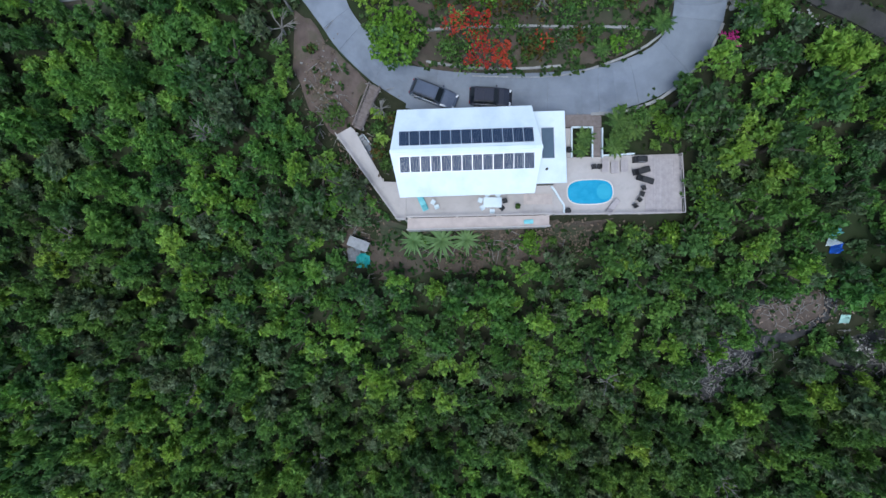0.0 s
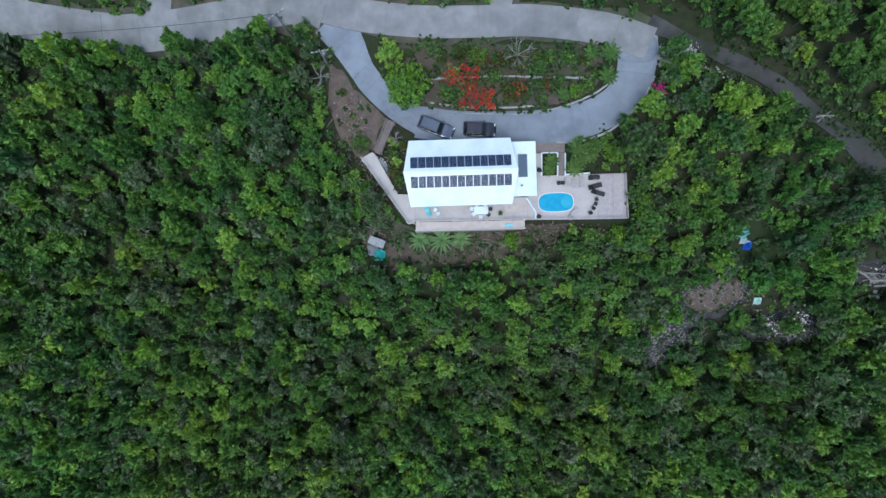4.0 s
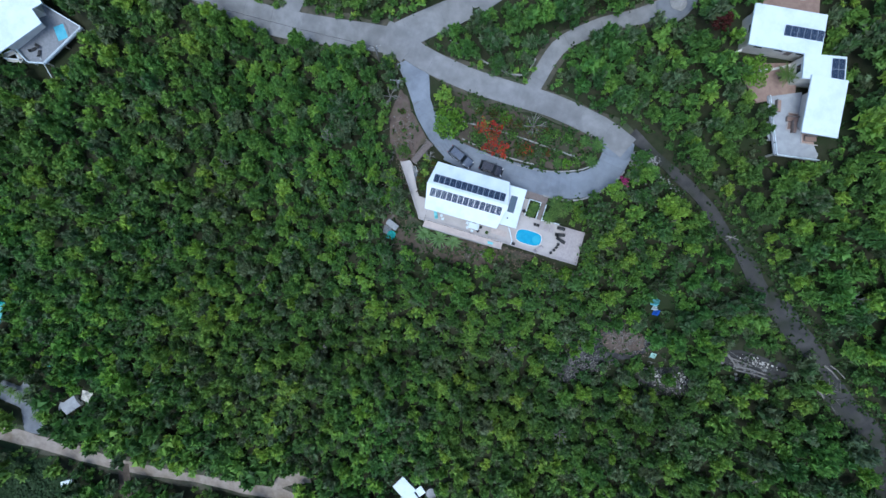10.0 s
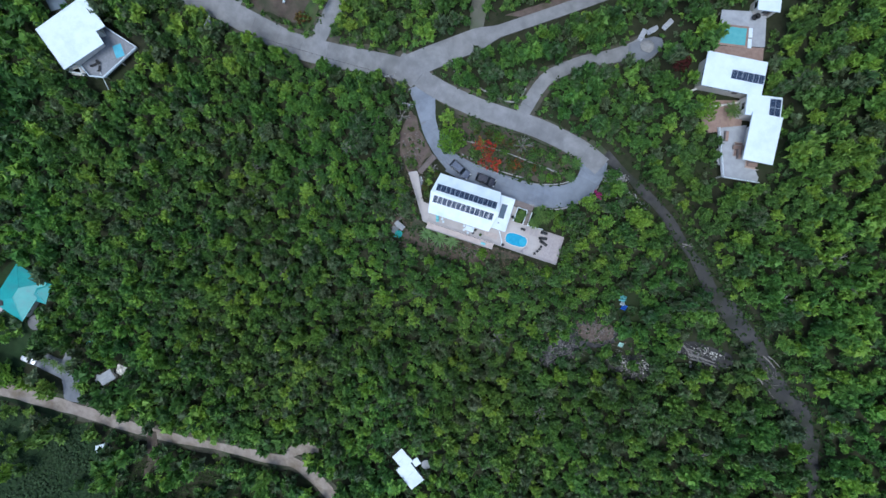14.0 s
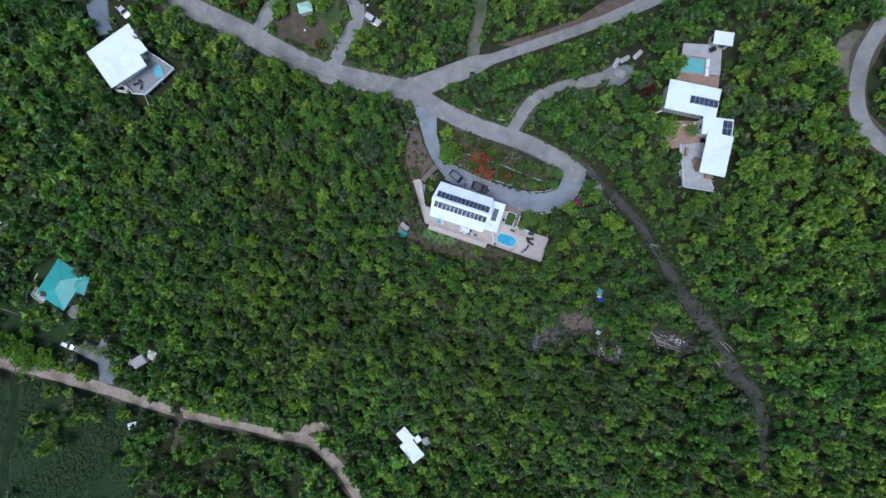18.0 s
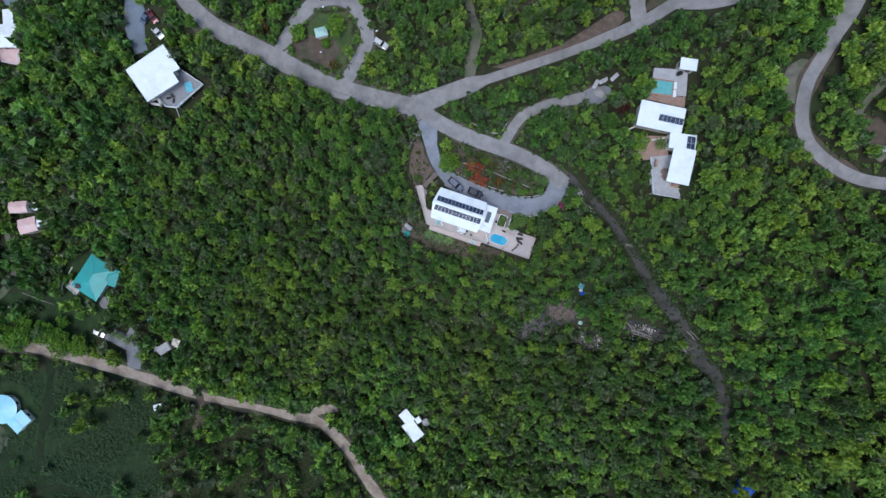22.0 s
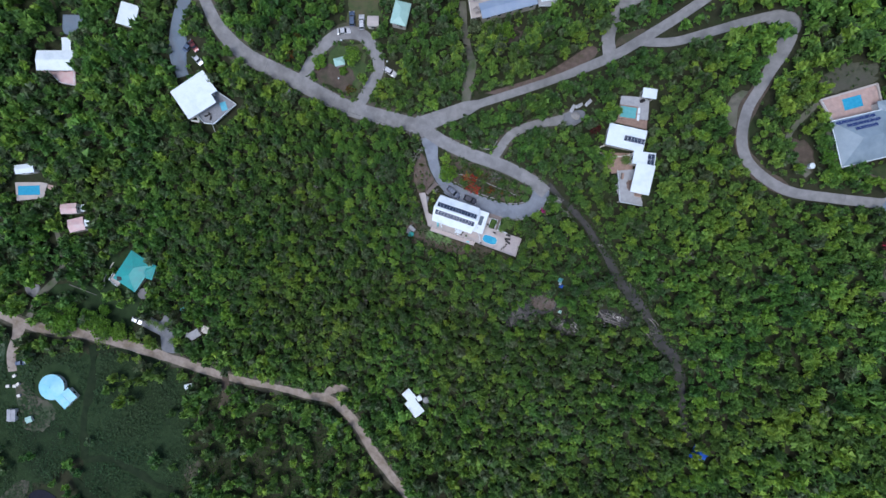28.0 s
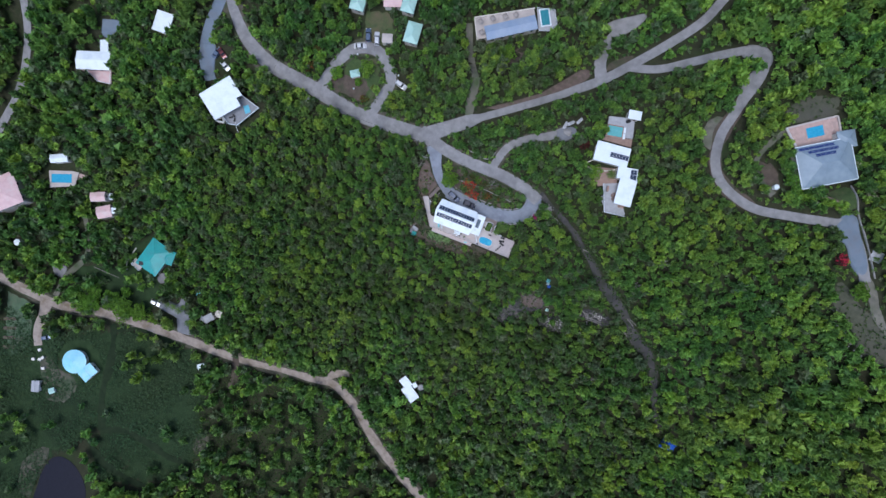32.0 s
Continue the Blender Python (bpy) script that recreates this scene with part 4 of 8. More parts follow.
def window_part(parent, x, y, z, w, h, turn):
    fr = part("window", box(x, y, z, w + 0.16, 0.1, h + 0.16, turn), WHITE, parent)
    part("pane", box(x, y, z, w, 0.14, h, turn), GLASS, fr)
    return fr


def building(name, label, pts, z, roof_mat, wall_mat, style="hip", rise=1.6, over=0.5, floor=None, prow=0.0, category="house", thick=0.2, margin=0.35):
    c, turn, hu, hv = frame_of(pts)
    h = thing(name, label, category, at=(c.x, c.y, 0), turn=turn)
    ca, sa = math.cos(turn), math.sin(turn)
    low = min(gz(c.x + a * hu * ca - b * hv * sa, c.y + a * hu * sa + b * hv * ca) for a in (-1, 0, 1) for b in (-1, 0, 1)) - 0.6
    wu, wv = hu - over, hv - over
    top = z - thick - 0.005
    for a, b, ln, t in ((0, -wv, 2 * wu, 0), (0, wv, 2 * wu, 0), (-wu, 0, 2 * wv - 0.22, math.pi / 2), (wu, 0, 2 * wv - 0.22, math.pi / 2)):
        w = part("wall", box(a, b, (low + top) / 2, ln, 0.22, top - low, t), wall_mat, h)
        lv = top - 1.25
        for k in range(max(1, int(ln / 3))):
            d = (k + 0.5) / max(1, int(ln / 3)) * ln - ln / 2
            out = 0.08
            wx, wy = (d, b + (out if b > 0 else -out)) if t == 0 else (a + (out if a > 0 else -out), d)
            window_part(h, wx, wy, lv, 1.2, 1.1, t)
    part("door", box(wu * 0.35, -wv - 0.09, max(low + 1.2, top - 1.75), 0.95, 0.12, 2.05), BROWNPLANK, h)
    r = part("roof", roof_mesh(style, hu, hv, z, rise, thick, prow), roof_mat, h)
    if style == "gable":
        part("ridge_cap", beam((-hu - prow, 0, z + rise + 0.02), (hu + prow, 0, z + rise + 0.02), 0.3, 0.08), roof_mat, h)
    if style == "hip":
        k = min(hu, hv) * 0.95
        a, b = (hu - k, 0) if hu >= hv else (0, hv - k)
        for sx in (-1, 1):
            for sy in (-1, 1):
                e = (sx * a, sx * b if hu < hv else 0) if hu >= hv else (0, sy * b)
                part("ridge_cap", beam((sx * hu, sy * hv, z + 0.02), (e[0], e[1], z + rise + 0.02), 0.22, 0.06), roof_mat, h)
    cr = [(c.x + a * (hu + margin) * ca - b * (hv + margin) * sa, c.y + a * (hu + margin) * sa + b * (hv + margin) * ca) for a, b in ((-1, -1), (1, -1), (1, 1), (-1, 1))]
    KEEP_POLY.append((cr, 0.0))
    return h, r, (c, turn, hu, hv)


def terrace(name, label, poly, z, mat, thick=0.25, rail=None, margin=0.4, posts=True, category="deck"):
    """A deck or terrace slab on posts, with a parapet or rail round the given edges."""
    d = thing(name, label, category)
    cx, cy = sum(p[0] for p in poly) / len(poly), sum(p[1] for p in poly) / len(poly)
    part("slab", prism(poly, z - thick, z), mat, d)
    n = len(poly)
    if posts:
        for i in range(n):
            a, b = Vector(poly[i]), Vector(poly[(i + 1) % n])
            k = max(1, int((b - a).length / 4))
            for j in range(k):
                q = a + (b - a) * j / k
                q = q + (Vector((cx, cy)) - q).normalized() * 0.3
                lo = gz(q.x, q.y) - 0.4
                if lo < z - thick - 0.3:
                    part("post", box(q.x, q.y, (lo + z - thick) / 2, 0.25, 0.25, z - thick - lo), WHITEWALL, d)
    for i in rail or ():
        a, b = Vector(poly[i]), Vector(poly[(i + 1) % n])
        part("rail", beam((a.x, a.y, z + 1.0), (b.x, b.y, z + 1.0), 0.09), WHITE, d)
        part("rail", beam((a.x, a.y, z + 0.5), (b.x, b.y, z + 0.5), 0.05), WHITE, d)
        k = max(1, int((b - a).length / 1.6))
        for j in range(k + 1):
            q = a + (b - a) * j / k
            part("baluster", box(q.x, q.y, z + 0.5, 0.08, 0.08, 1.0), WHITE, d)
    ex = [(x + (x - cx) / max(1, math.hypot(x - cx, y - cy)) * margin, y + (y - cy) / max(1, math.hypot(x - cx, y - cy)) * margin) for x, y in poly]
    KEEP_POLY.append((ex, 0.0))
    return d


def pool(name, label, pts, z, water, rim_mat=CREAM, category="pool"):
    c, turn, hu, hv = frame_of(pts)
    p = thing(name, label, category, at=(c.x, c.y, z), turn=turn)
    for a, b, sx, sy in ((0, -hv, 2 * hu + 0.4, 0.4), (0, hv, 2 * hu + 0.4, 0.4), (-hu, 0, 0.4, 2 * hv - 0.4), (hu, 0, 0.4, 2 * hv - 0.4)):
        part("coping", box(a, b, 0.03, sx, sy, 0.1, 0, 0.02), rim_mat, p)
    part("water", box(0, 0, 0.0, 2 * hu - 0.3, 2 * hv - 0.3, 0.05), water, p)
    return p


def solar_panel(parent, m, w=0.99, l=1.62, glass=None):
    """One panel: frame with glass and cell lines."""
    fr = part("solar_panel", box(0, 0, 0, w, l, 0.05), PANELFRAME, parent)
    fr.matrix_basis = m
    part("glass", box(0, 0, 0.027, w - 0.05, l - 0.05, 0.012), glass or PANEL, fr)
    lines = bmesh.new()
    for k in range(1, 6):
        box(-w / 2 + w * k / 6, 0, 0.034, 0.008, l - 0.07, 0.004, bm=lines)
    tagged(part("cell_lines", lines, PANELFRAME, fr), kind="stuff")
    return fr


# villa on the rise
vz = 17.6
villa, r1, (vc, vt, vu, vv) = building("villa", "white flat-roofed hillside villa wing with solar panels", VILLA_A, vz, WHITE, WHITEWALL, "flat", 0, 0.7, thick=0.35)
for k in range(6):
    solar_panel(villa, Matrix.Translation((-0.1 + k * 1.02, -0.2, vz + 0.12)) @ Matrix.Rotation(0.12, 4, "X"))
villa2, r2, (vc2, vt2, _, _) = building("villa_link", "small white flat-roofed link block with solar panels", VILLA_MID, vz + 0.3, WHITE, WHITEWALL, "flat", 0, 0.3, thick=0.3)
for px_, py_ in ((1.5, -1.0), (1.5, 0.66), (2.53, -1.0), (2.53, 0.66), (2.53, -0.0))[:4]:
    solar_panel(villa2, Matrix.Translation((px_, py_, vz + 0.4)))
building("villa_south_wing", "white flat-roofed villa wing facing the terrace", VILLA_B, vz + 0.6, WHITE, WHITEWALL, "mono", 0.3, 1.7, thick=0.35)
terrace("villa_deck", "pale stone deck of the villa with a white rail", VILLA_DECK, 13.6, STONE, rail=(4, 5))
for poly_ in ([(46.9, 37.2), (48.5, 37.5), (49.0, 34.95), (47.4, 34.5)], [(49.9, 34.7), (52.6, 35.1), (53.0, 33.6), (50.3, 33.2)]):
    tr_ = terrace("sunken_patio", "red-brown tiled seating patio set in the villa deck", poly_, 13.62, TERRA, posts=False, thick=0.2, category="patio")
    for a, b in zip(poly_, poly_[1:] + poly_[:1]):
        part("kerb", beam((*a, 13.7), (*b, 13.7), 0.14, 0.2), CREAM, tr_)
terrace("villa_low_deck", "small pale stone landing below the villa deck", [(44.0, 34.4), (45.5, 36.4), (47.0, 33.0), (45.8, 32.2)], 12.9, STONE)
terrace("villa_terrace", "red-brown tiled courtyard terrace", VILLA_TERRACE, 13.4, TERRA)
terrace("villa_pool_terrace", "pale grey stone pool terrace", VILLA_POOLDECK, 14.0, STONE)
terrace("villa_tile_strip", "red-brown tiled strip between pool and villa", VILLA_STRIP, 14.004, TERRA, posts=False)
pool("villa_pool", "rectangular villa pool with pale green water", VILLA_POOL, 14.05, POOLGREEN, TERRA)
building("villa_cabana", "small white-roofed pool cabana", VILLA_CABANA, 16.8, WHITE, WHITEWALL, "flat", 0, 0.4)

# white house with a corner deck
def poly_house(name, label, poly, z, tilt, roof_mat, wall_mat, inset=0.7, thick=0.3):
    """A house of any outline under one flat, slightly tilted roof."""
    cx, cy = sum(p[0] for p in poly) / len(poly), sum(p[1] for p in poly) / len(poly)
    h = thing(name, label, "house")
    lo = min(gz(*p) for p in poly) - 0.6
    top = lambda x, y: z + tilt[0] * (x - cx) + tilt[1] * (y - cy)
    part("roof", prism(poly, lambda x, y: top(x, y) - thick, top), roof_mat, h)
    ins = [(cx + (x - cx) * (1 - inset / math.hypot(x - cx, y - cy)), cy + (y - cy) * (1 - inset / math.hypot(x - cx, y - cy))) for x, y in poly]
    for a, b in zip(ins, [*ins[1:], ins[0]]):
        zt = min(top(*a), top(*b)) - thick - 0.01
        ln, t = math.dist(a, b), math.atan2(b[1] - a[1], b[0] - a[0])
        mx_, my_ = (a[0] + b[0]) / 2, (a[1] + b[1]) / 2
        part("wall", box(mx_, my_, (lo + zt) / 2, ln, 0.2, zt - lo, t), wall_mat, h)
        if ln > 3:
            for k in range(int(ln / 3)):
                d = (k + 0.5) / int(ln / 3) * ln - ln / 2
                window_part(h, mx_ + d * math.cos(t), my_ + d * math.sin(t), zt - 1.4, 1.3, 1.2, t)
    for a, b in zip(poly, [*poly[1:], poly[0]]):
        part("roof_edge", beam((*a, top(*a) + 0.02), (*b, top(*b) + 0.02), 0.12, 0.12), roof_mat, h)
    KEEP_POLY.append((poly, 0.0))
    return h


poly_house("white_house", "white-roofed house with a notched corner on a steep slope", NW_ROOF, -5.9, (0.02, 0.03), WHITE, WHITEWALL, 2.2)
terrace("white_house_deck", "grey timber deck with white rails beside the white house", NW_DECK, -10.2, DARKPLANK, rail=(3, 4, 5, 6), margin=1.8)
nwd = bpy.data.objects["white_house_deck"]
for i in (3, 4, 5, 6):
    a, b = NW_DECK[i], NW_DECK[(i + 1) % len(NW_DECK)]
    part("parapet", beam((*a, -9.72), (*b, -9.72), 0.24, 0.5), WHITE, nwd)
pool("plunge_pool", "small bright cyan plunge pool set in the deck", NW_POOL, -10.15, POOLCYAN, DARKPLANK)

# teal-roofed house
building("teal_house", "house with a teal metal hip roof", TEAL_ROOF, -45.8, TEAL, WHITEWALL, "hip", 1.7, 0.8)
building("teal_house_wing", "wing under a teal metal roof", TEAL_WING, -46.2, TEAL, WHITEWALL, "hip", 1.1, 0.6)

# small white house
building("small_white_house", "small house with a plain white roof in the woods", SMALL_ROOF, -38.6, WHITE, WHITEWALL, "gable", 0.3, 0.4)
building("small_white_house_wing", "side wing under a white roof", SMALL_WING, -38.3, WHITE, WHITEWALL, "gable", 0.3, 0.4)
building("small_white_house_porch", "small flat white porch roof", SMALL_PORCH, -39.0, WHITE, WHITEWALL, "flat", 0, 0.2)

# round house
rc = ROUND_C[0]
rr = math.dist(ROUND_C[0], ROUND_C[1])
rh = thing("round_house", "round house under a shallow turquoise cone roof", "house", at=(rc[0], rc[1], 0))
rlow = gz(*rc) - 1.0
part("wall", cyl(0, 0, rlow, -45.1, rr - 0.7, seg=28), WHITEWALL, rh)
part("roof", cyl(0, 0, -45.1, -43.8, rr, 0.25, 28), TURQ, rh)
part("finial", cyl(0, 0, -43.85, -43.5, 0.3, 0.1, 10), TURQ, rh)
for k in range(8):
    a = k * math.tau / 8
    window_part(rh, math.cos(a) * (rr - 0.68), math.sin(a) * (rr - 0.68), -46.6, 1.2, 1.1, a + math.pi / 2)
KEEP_POLY.append(([(rc[0] + (rr + 1) * math.cos(k), rc[1] + (rr + 1) * math.sin(k)) for k in range(6)], 0))
building("round_house_annex", "square annex under a turquoise roof", ROUND_ANNEX, -45.2, TURQ, WHITEWALL, "gable", 0.6, 0.4)

# western houses
building("west_house", "white-roofed house with a pink porch", W2_ROOF, -15.7, WHITE, PINKROOF, "gable", 0.8, 0.5)
building("west_house_wing", "narrow white-roofed rear wing", W2_WING, -15.9, WHITE, WHITEWALL, "flat", 0, 0.3)
terrace("west_house_porch", "pink tiled porch with a white rail", W2_PORCH, -18.6, PINKROOF, rail=(1, 2, 3))
building("guest_cabin", "square white-roofed cabin among the trees", CABIN_ROOF, -6.1, WHITE, WHITEWALL, "mono", 0.4, 0.5)
wz = gz(*WPOOL[0]) + 1.2
terrace("lap_pool_terrace", "pale stone terrace round a lap pool", WPOOL_DECK, wz, CREAM)
pool("lap_pool", "blue rectangular lap pool", WPOOL, wz + 0.05, POOLWATER)
building("pool_cabin", "small white-roofed cabin near the lap pool", WCABIN, gz(*WCABIN[0]) + 3.2, WHITE, WHITEWALL, "gable", 0.5, 0.3)
terrace("pool_patio", "small pink patio beside the lap pool", [(-148.3, -32.4), (-145.4, -31.2), (-144.6, -33.4), (-147.7, -34.7)], wz - 0.1, PINKTILE)
pwl = thing("patio_wall", "low white wall beside the pool patio", "wall")
part("segment", beam((-144.0, -32.3, wz + 0.3), (-142.6, -35.4, wz + 0.3), 0.9, 0.5), WHITE, pwl)
part("footing", beam((-144.0, -32.3, wz - 1.2), (-142.6, -35.4, wz - 1.2), 0.8, 2.6), WHITEWALL, pwl)
hz_ = gz(-134.5, -40.0)
building("lean_to", "white flat lean-to roof beside a pink hut", [(-134.9, -35.3), (-133.2, -34.6), (-132.6, -37.4), (-134.3, -38.0)], hz_ + 2.8, WHITE, WHITEWALL, "flat", 0, 0.2, category="shed")
building("lean_to", "white flat lean-to roof beside a pink hut", [(-131.4, -40.2), (-129.4, -39.4), (-129.0, -42.0), (-131.0, -42.9)], hz_ + 2.8, WHITE, WHITEWALL, "flat", 0, 0.2, category="shed")
building("pink_hut", "small hut with a pink roof", PINK_A, gz(*PINK_A[0]) + 3.2, PINKROOF, WHITEWALL, "gable", 0.6, 0.3)
building("pink_hut_large", "pink-roofed hut with a faded roof", PINK_B, gz(*PINK_B[0]) + 3.2, PINKROOF, WHITEWALL, "gable", 0.6, 0.3)
building("pink_house", "large house with a faded pink roof", PINK_HOUSE, gz(*PINK_HOUSE[1]) + 5.0, PINKROOF, WHITEWALL, "hip", 1.6, 0.6)

# grey-roofed villa
gv, gr, (gc, gt, gu, gv2) = building("grey_villa", "large villa with a blue-grey metal hip roof", GREY_ROOF, 32.2, GREYMETAL, WHITEWALL, "hip", 2.4, 0.8)
building("grey_villa_wing", "wing with a blue-grey metal roof", GREY_WING, 32.0, GREYMETAL, WHITEWALL, "hip", 1.0, 0.5)
terrace("grey_villa_pool_terrace", "pink tiled pool terrace with pale parapet", GREY_DECK, 28.8, PINKTILE, rail=(3,))
gpd = bpy.data.objects["grey_villa_pool_terrace"]
for i in (0, 1, 3):
    a, b = GREY_DECK[i], GREY_DECK[(i + 1) % 4]
    part("parapet", beam((*a, 29.05), (*b, 29.05), 0.5, 0.5), CREAM, gpd)
pool("grey_villa_pool", "rectangular bright blue villa pool", GREY_POOL, 28.85, POOLWATER, PINKTILE)
patch("ground_plaza", "grey paved parking court", GREY_PLAZA, PARKING, 0.36, ragged=0.0)

# blue-roofed long house
bz = 4.5
building("long_house", "long house with a pale roof terrace", BLUE_BASE, bz - 1.0, CREAM, WHITEWALL, "flat", 0, 0.3)
building("long_house_upper", "upper storey with a blue-grey metal roof", BLUE_ROOF, bz + 0.9, BLUEMETAL, WHITEWALL, "gable", 0.7, 0.3)
terrace("long_house_pool_terrace", "white terrace round a narrow pool", BLUE_DECK, bz - 2, STONE, rail=(0, 1, 2))
pool("narrow_pool", "narrow teal pool on a terrace", BLUE_POOL, bz - 1.95, POOLTEAL, WHITE)

# green-roofed cottages
for pts, hh in ((GREEN_A, 3.6), (GREEN_B, 3.8), (GREEN_C, 3.8)):
    building("cottage", "cottage with a pale green metal roof", pts, gz(*pts[0]) + hh, GREENMETAL, WHITEWALL, "hip", 1.1, 0.5)
building("cottage", "cottage with a faded pink roof", PINK_C, gz(*PINK_C[0]) + 3.4, PINKROOF, WHITEWALL, "gable", 0.8, 0.4)


# ------------------------------------------------------------ main house
RZ = 3.3
HT = 0.034
hc = (2.2, 9.85)
house = thing("main_house", "white-roofed hillside house with two rows of solar panels", "house", at=(hc[0], hc[1], 0), turn=HT)
hu, hv = 6.6, 4.3
DZ = -1.0
for a, b, ln, t in ((0, -hv + 1.0, 12.0, 0), (0, hv - 0.6, 12.0, 0), (-6.0, 0.2, 2 * hv - 1.82, math.pi / 2), (6.0, 0.2, 2 * hv - 1.82, math.pi / 2)):
    part("wall", box(a, b, (RZ - 0.2 + DZ - 0.6) / 2, ln, 0.22, RZ - 0.2 - DZ + 0.6, t), WHITEWALL, house)
for k in range(4):
    window_part(house, -4.4 + k * 2.9, -hv + 0.92, DZ + 1.2, 1.9, 2.1, 0)
    window_part(house, -4.4 + k * 2.9, hv - 0.52, DZ + 1.6, 1.1, 1.1, 0)
part("roof", roof_mesh("gable", hu, hv, RZ, 1.45, 0.22, 0.75), WHITE, house)
part("ridge_cap", beam((-hu - 0.75, 0, RZ + 1.49), (hu + 0.75, 0, RZ + 1.49), 0.35, 0.07), WHITE, house)
pitch = math.atan2(1.45, hv)
for k in range(13):
    x = -6.0 + k * 1.0
    for y, s in ((1.25, -1), (-1.25, 1)):
        z = RZ + 1.45 * (1 - abs(y) / hv) + 0.09
        solar_panel(house, Matrix.Translation((x + 0.04, y, z)) @ Matrix.Rotation(s * pitch, 4, "X"), 0.96, 1.55)
KEEP_POLY.append(([(-6, 2.6), (25.0, 3.4), (24.8, 10.2), (20.5, 10.4), (17.0, 15), (-6, 16)], 0))
annex = thing("annex", "flat white-roofed annex with a dark solar array", "house", at=(10.6, 10.45, 0), turn=HT)
part("wall", box(0, 0, (2.05 + DZ - 0.6) / 2, 2.6, 6.6, 2.05 - DZ + 0.6), WHITEWALL, annex)
part("roof", box(0, 0, 2.2, 3.2, 7.2, 0.28, 0, 0.03), WHITE, annex)
sp = part("solar_collector", box(-0.2, 0.4, 2.42, 1.3, 3.1, 0.1), PANELFRAME, annex)
part("glass", box(-0.2, 0.4, 2.48, 1.2, 3.0, 0.03), PANEL2, sp)
part("vent_pipe", cyl(-0.4, -2.2, 2.3, 2.7, 0.12), BLACK, annex)
terrace("main_deck", "cream concrete sun deck along the house front", [(-3.9, 3.6), (11.5, 3.95), (11.5, 7.0), (-3.9, 6.8)], DZ, CREAM)
terrace("pool_deck", "pale stone pool deck", [(11.52, 3.9), (21.2, 4.0), (21.0, 10.2), (12.6, 9.9), (11.52, 8.5)], DZ, CREAM)
terrace("wood_deck", "weathered grey timber deck extension", [(21.22, 4.0), (25.1, 4.1), (24.7, 10.3), (21.02, 10.2)], DZ, PLANK)
WK = [(-9.75, 13.15), (-11.3, 12.28), (-4.85, 3.38), (-3.92, 3.35), (-3.92, 7.3), (-6.27, 7.4), (-6.74, 8.24), (-9.3, 12.75)]
terrace("walkway", "cream concrete walkway beside the house", WK, DZ, CREAM)
terrace("footbridge", "brown plank footbridge from the drive", [(-7.7, 17.6), (-9.45, 13.15), (-8.6, 12.75), (-6.6, 17.2)], DZ + 0.05, BROWNPLANK)
pl = thing("swimming_pool", "oval bright blue swimming pool with inner steps", "pool", at=(15.4, 6.3, DZ), turn=HT)
oval = [(math.copysign(abs(math.cos(a)) ** 0.62, math.cos(a)) * 2.35, math.copysign(abs(math.sin(a)) ** 0.72, math.sin(a)) * 1.25) for a in [k * math.tau / 40 for k in range(40)]]
part("coping", prism([(x * 1.05, y * 1.09) for x, y in oval], -0.05, 0.03), WHITEWALL, pl)
part("water", prism(oval, -0.04, 0.04), POOLWATER, pl)



def leaf_cloud_small(seed, count, r, h):
    """Leaf quads in a small round shrub."""
    g = np.random.default_rng(seed)
    d = g.normal(size=(count, 3))
    d /= np.linalg.norm(d, axis=1)[:, None]
    c = d * r * (0.5 + 0.5 * g.random(count))[:, None] + np.array([0, 0, h])
    t_ = np.cross(d, g.normal(size=(count, 3)))
    t_ /= np.linalg.norm(t_, axis=1)[:, None]
    s_ = np.cross(d, t_)
    k = r * 0.45
    return np.stack([c - t_ * k, c + s_ * k * 0.5, c + t_ * k, c - s_ * k * 0.5], 1).reshape(-1, 3)


# ------------------------------------------------------------ cars
def loft(sections, bm=None):
    """A skin over rings of points, closed at both ends."""
    bm = bm or bmesh.new()
    rings = [[bm.verts.new(p) for p in s] for s in sections]
    n = len(rings[0])
    for a, b in zip(rings, rings[1:]):
        for k in range(n):
            bm.faces.new((a[k], a[(k + 1) % n], b[(k + 1) % n], b[k]))
    bm.faces.new(rings[0][::-1])
    bm.faces.new(rings[-1])
    return bm


def body_ring(x, hw, lo, hi):
    m = (lo + hi) / 2
    return [(x, -hw * 0.82, lo), (x, -hw, lo + 0.12), (x, -hw, m + 0.05), (x, -hw * 0.94, hi - 0.03), (x, -hw * 0.8, hi),
            (x, hw * 0.8, hi), (x, hw * 0.94, hi - 0.03), (x, hw, m + 0.05), (x, hw, lo + 0.12), (x, hw * 0.82, lo)]


def soften(bm, width):
    """Rounds the sharp edges of a body."""
    bmesh.ops.recalc_face_normals(bm, faces=bm.faces)
    es = [e for e in bm.edges if e.is_manifold and e.calc_face_angle(0) > 0.5]
    bmesh.ops.bevel(bm, geom=es, offset=width, segments=2, affect="EDGES", clamp_overlap=True)
    return bm


PAINTS = {}


def paint(color):
    if color not in PAINTS:
        PAINTS[color] = glossy("car_paint", color, 0.28, 0.35, 0.6)
    return PAINTS[color]


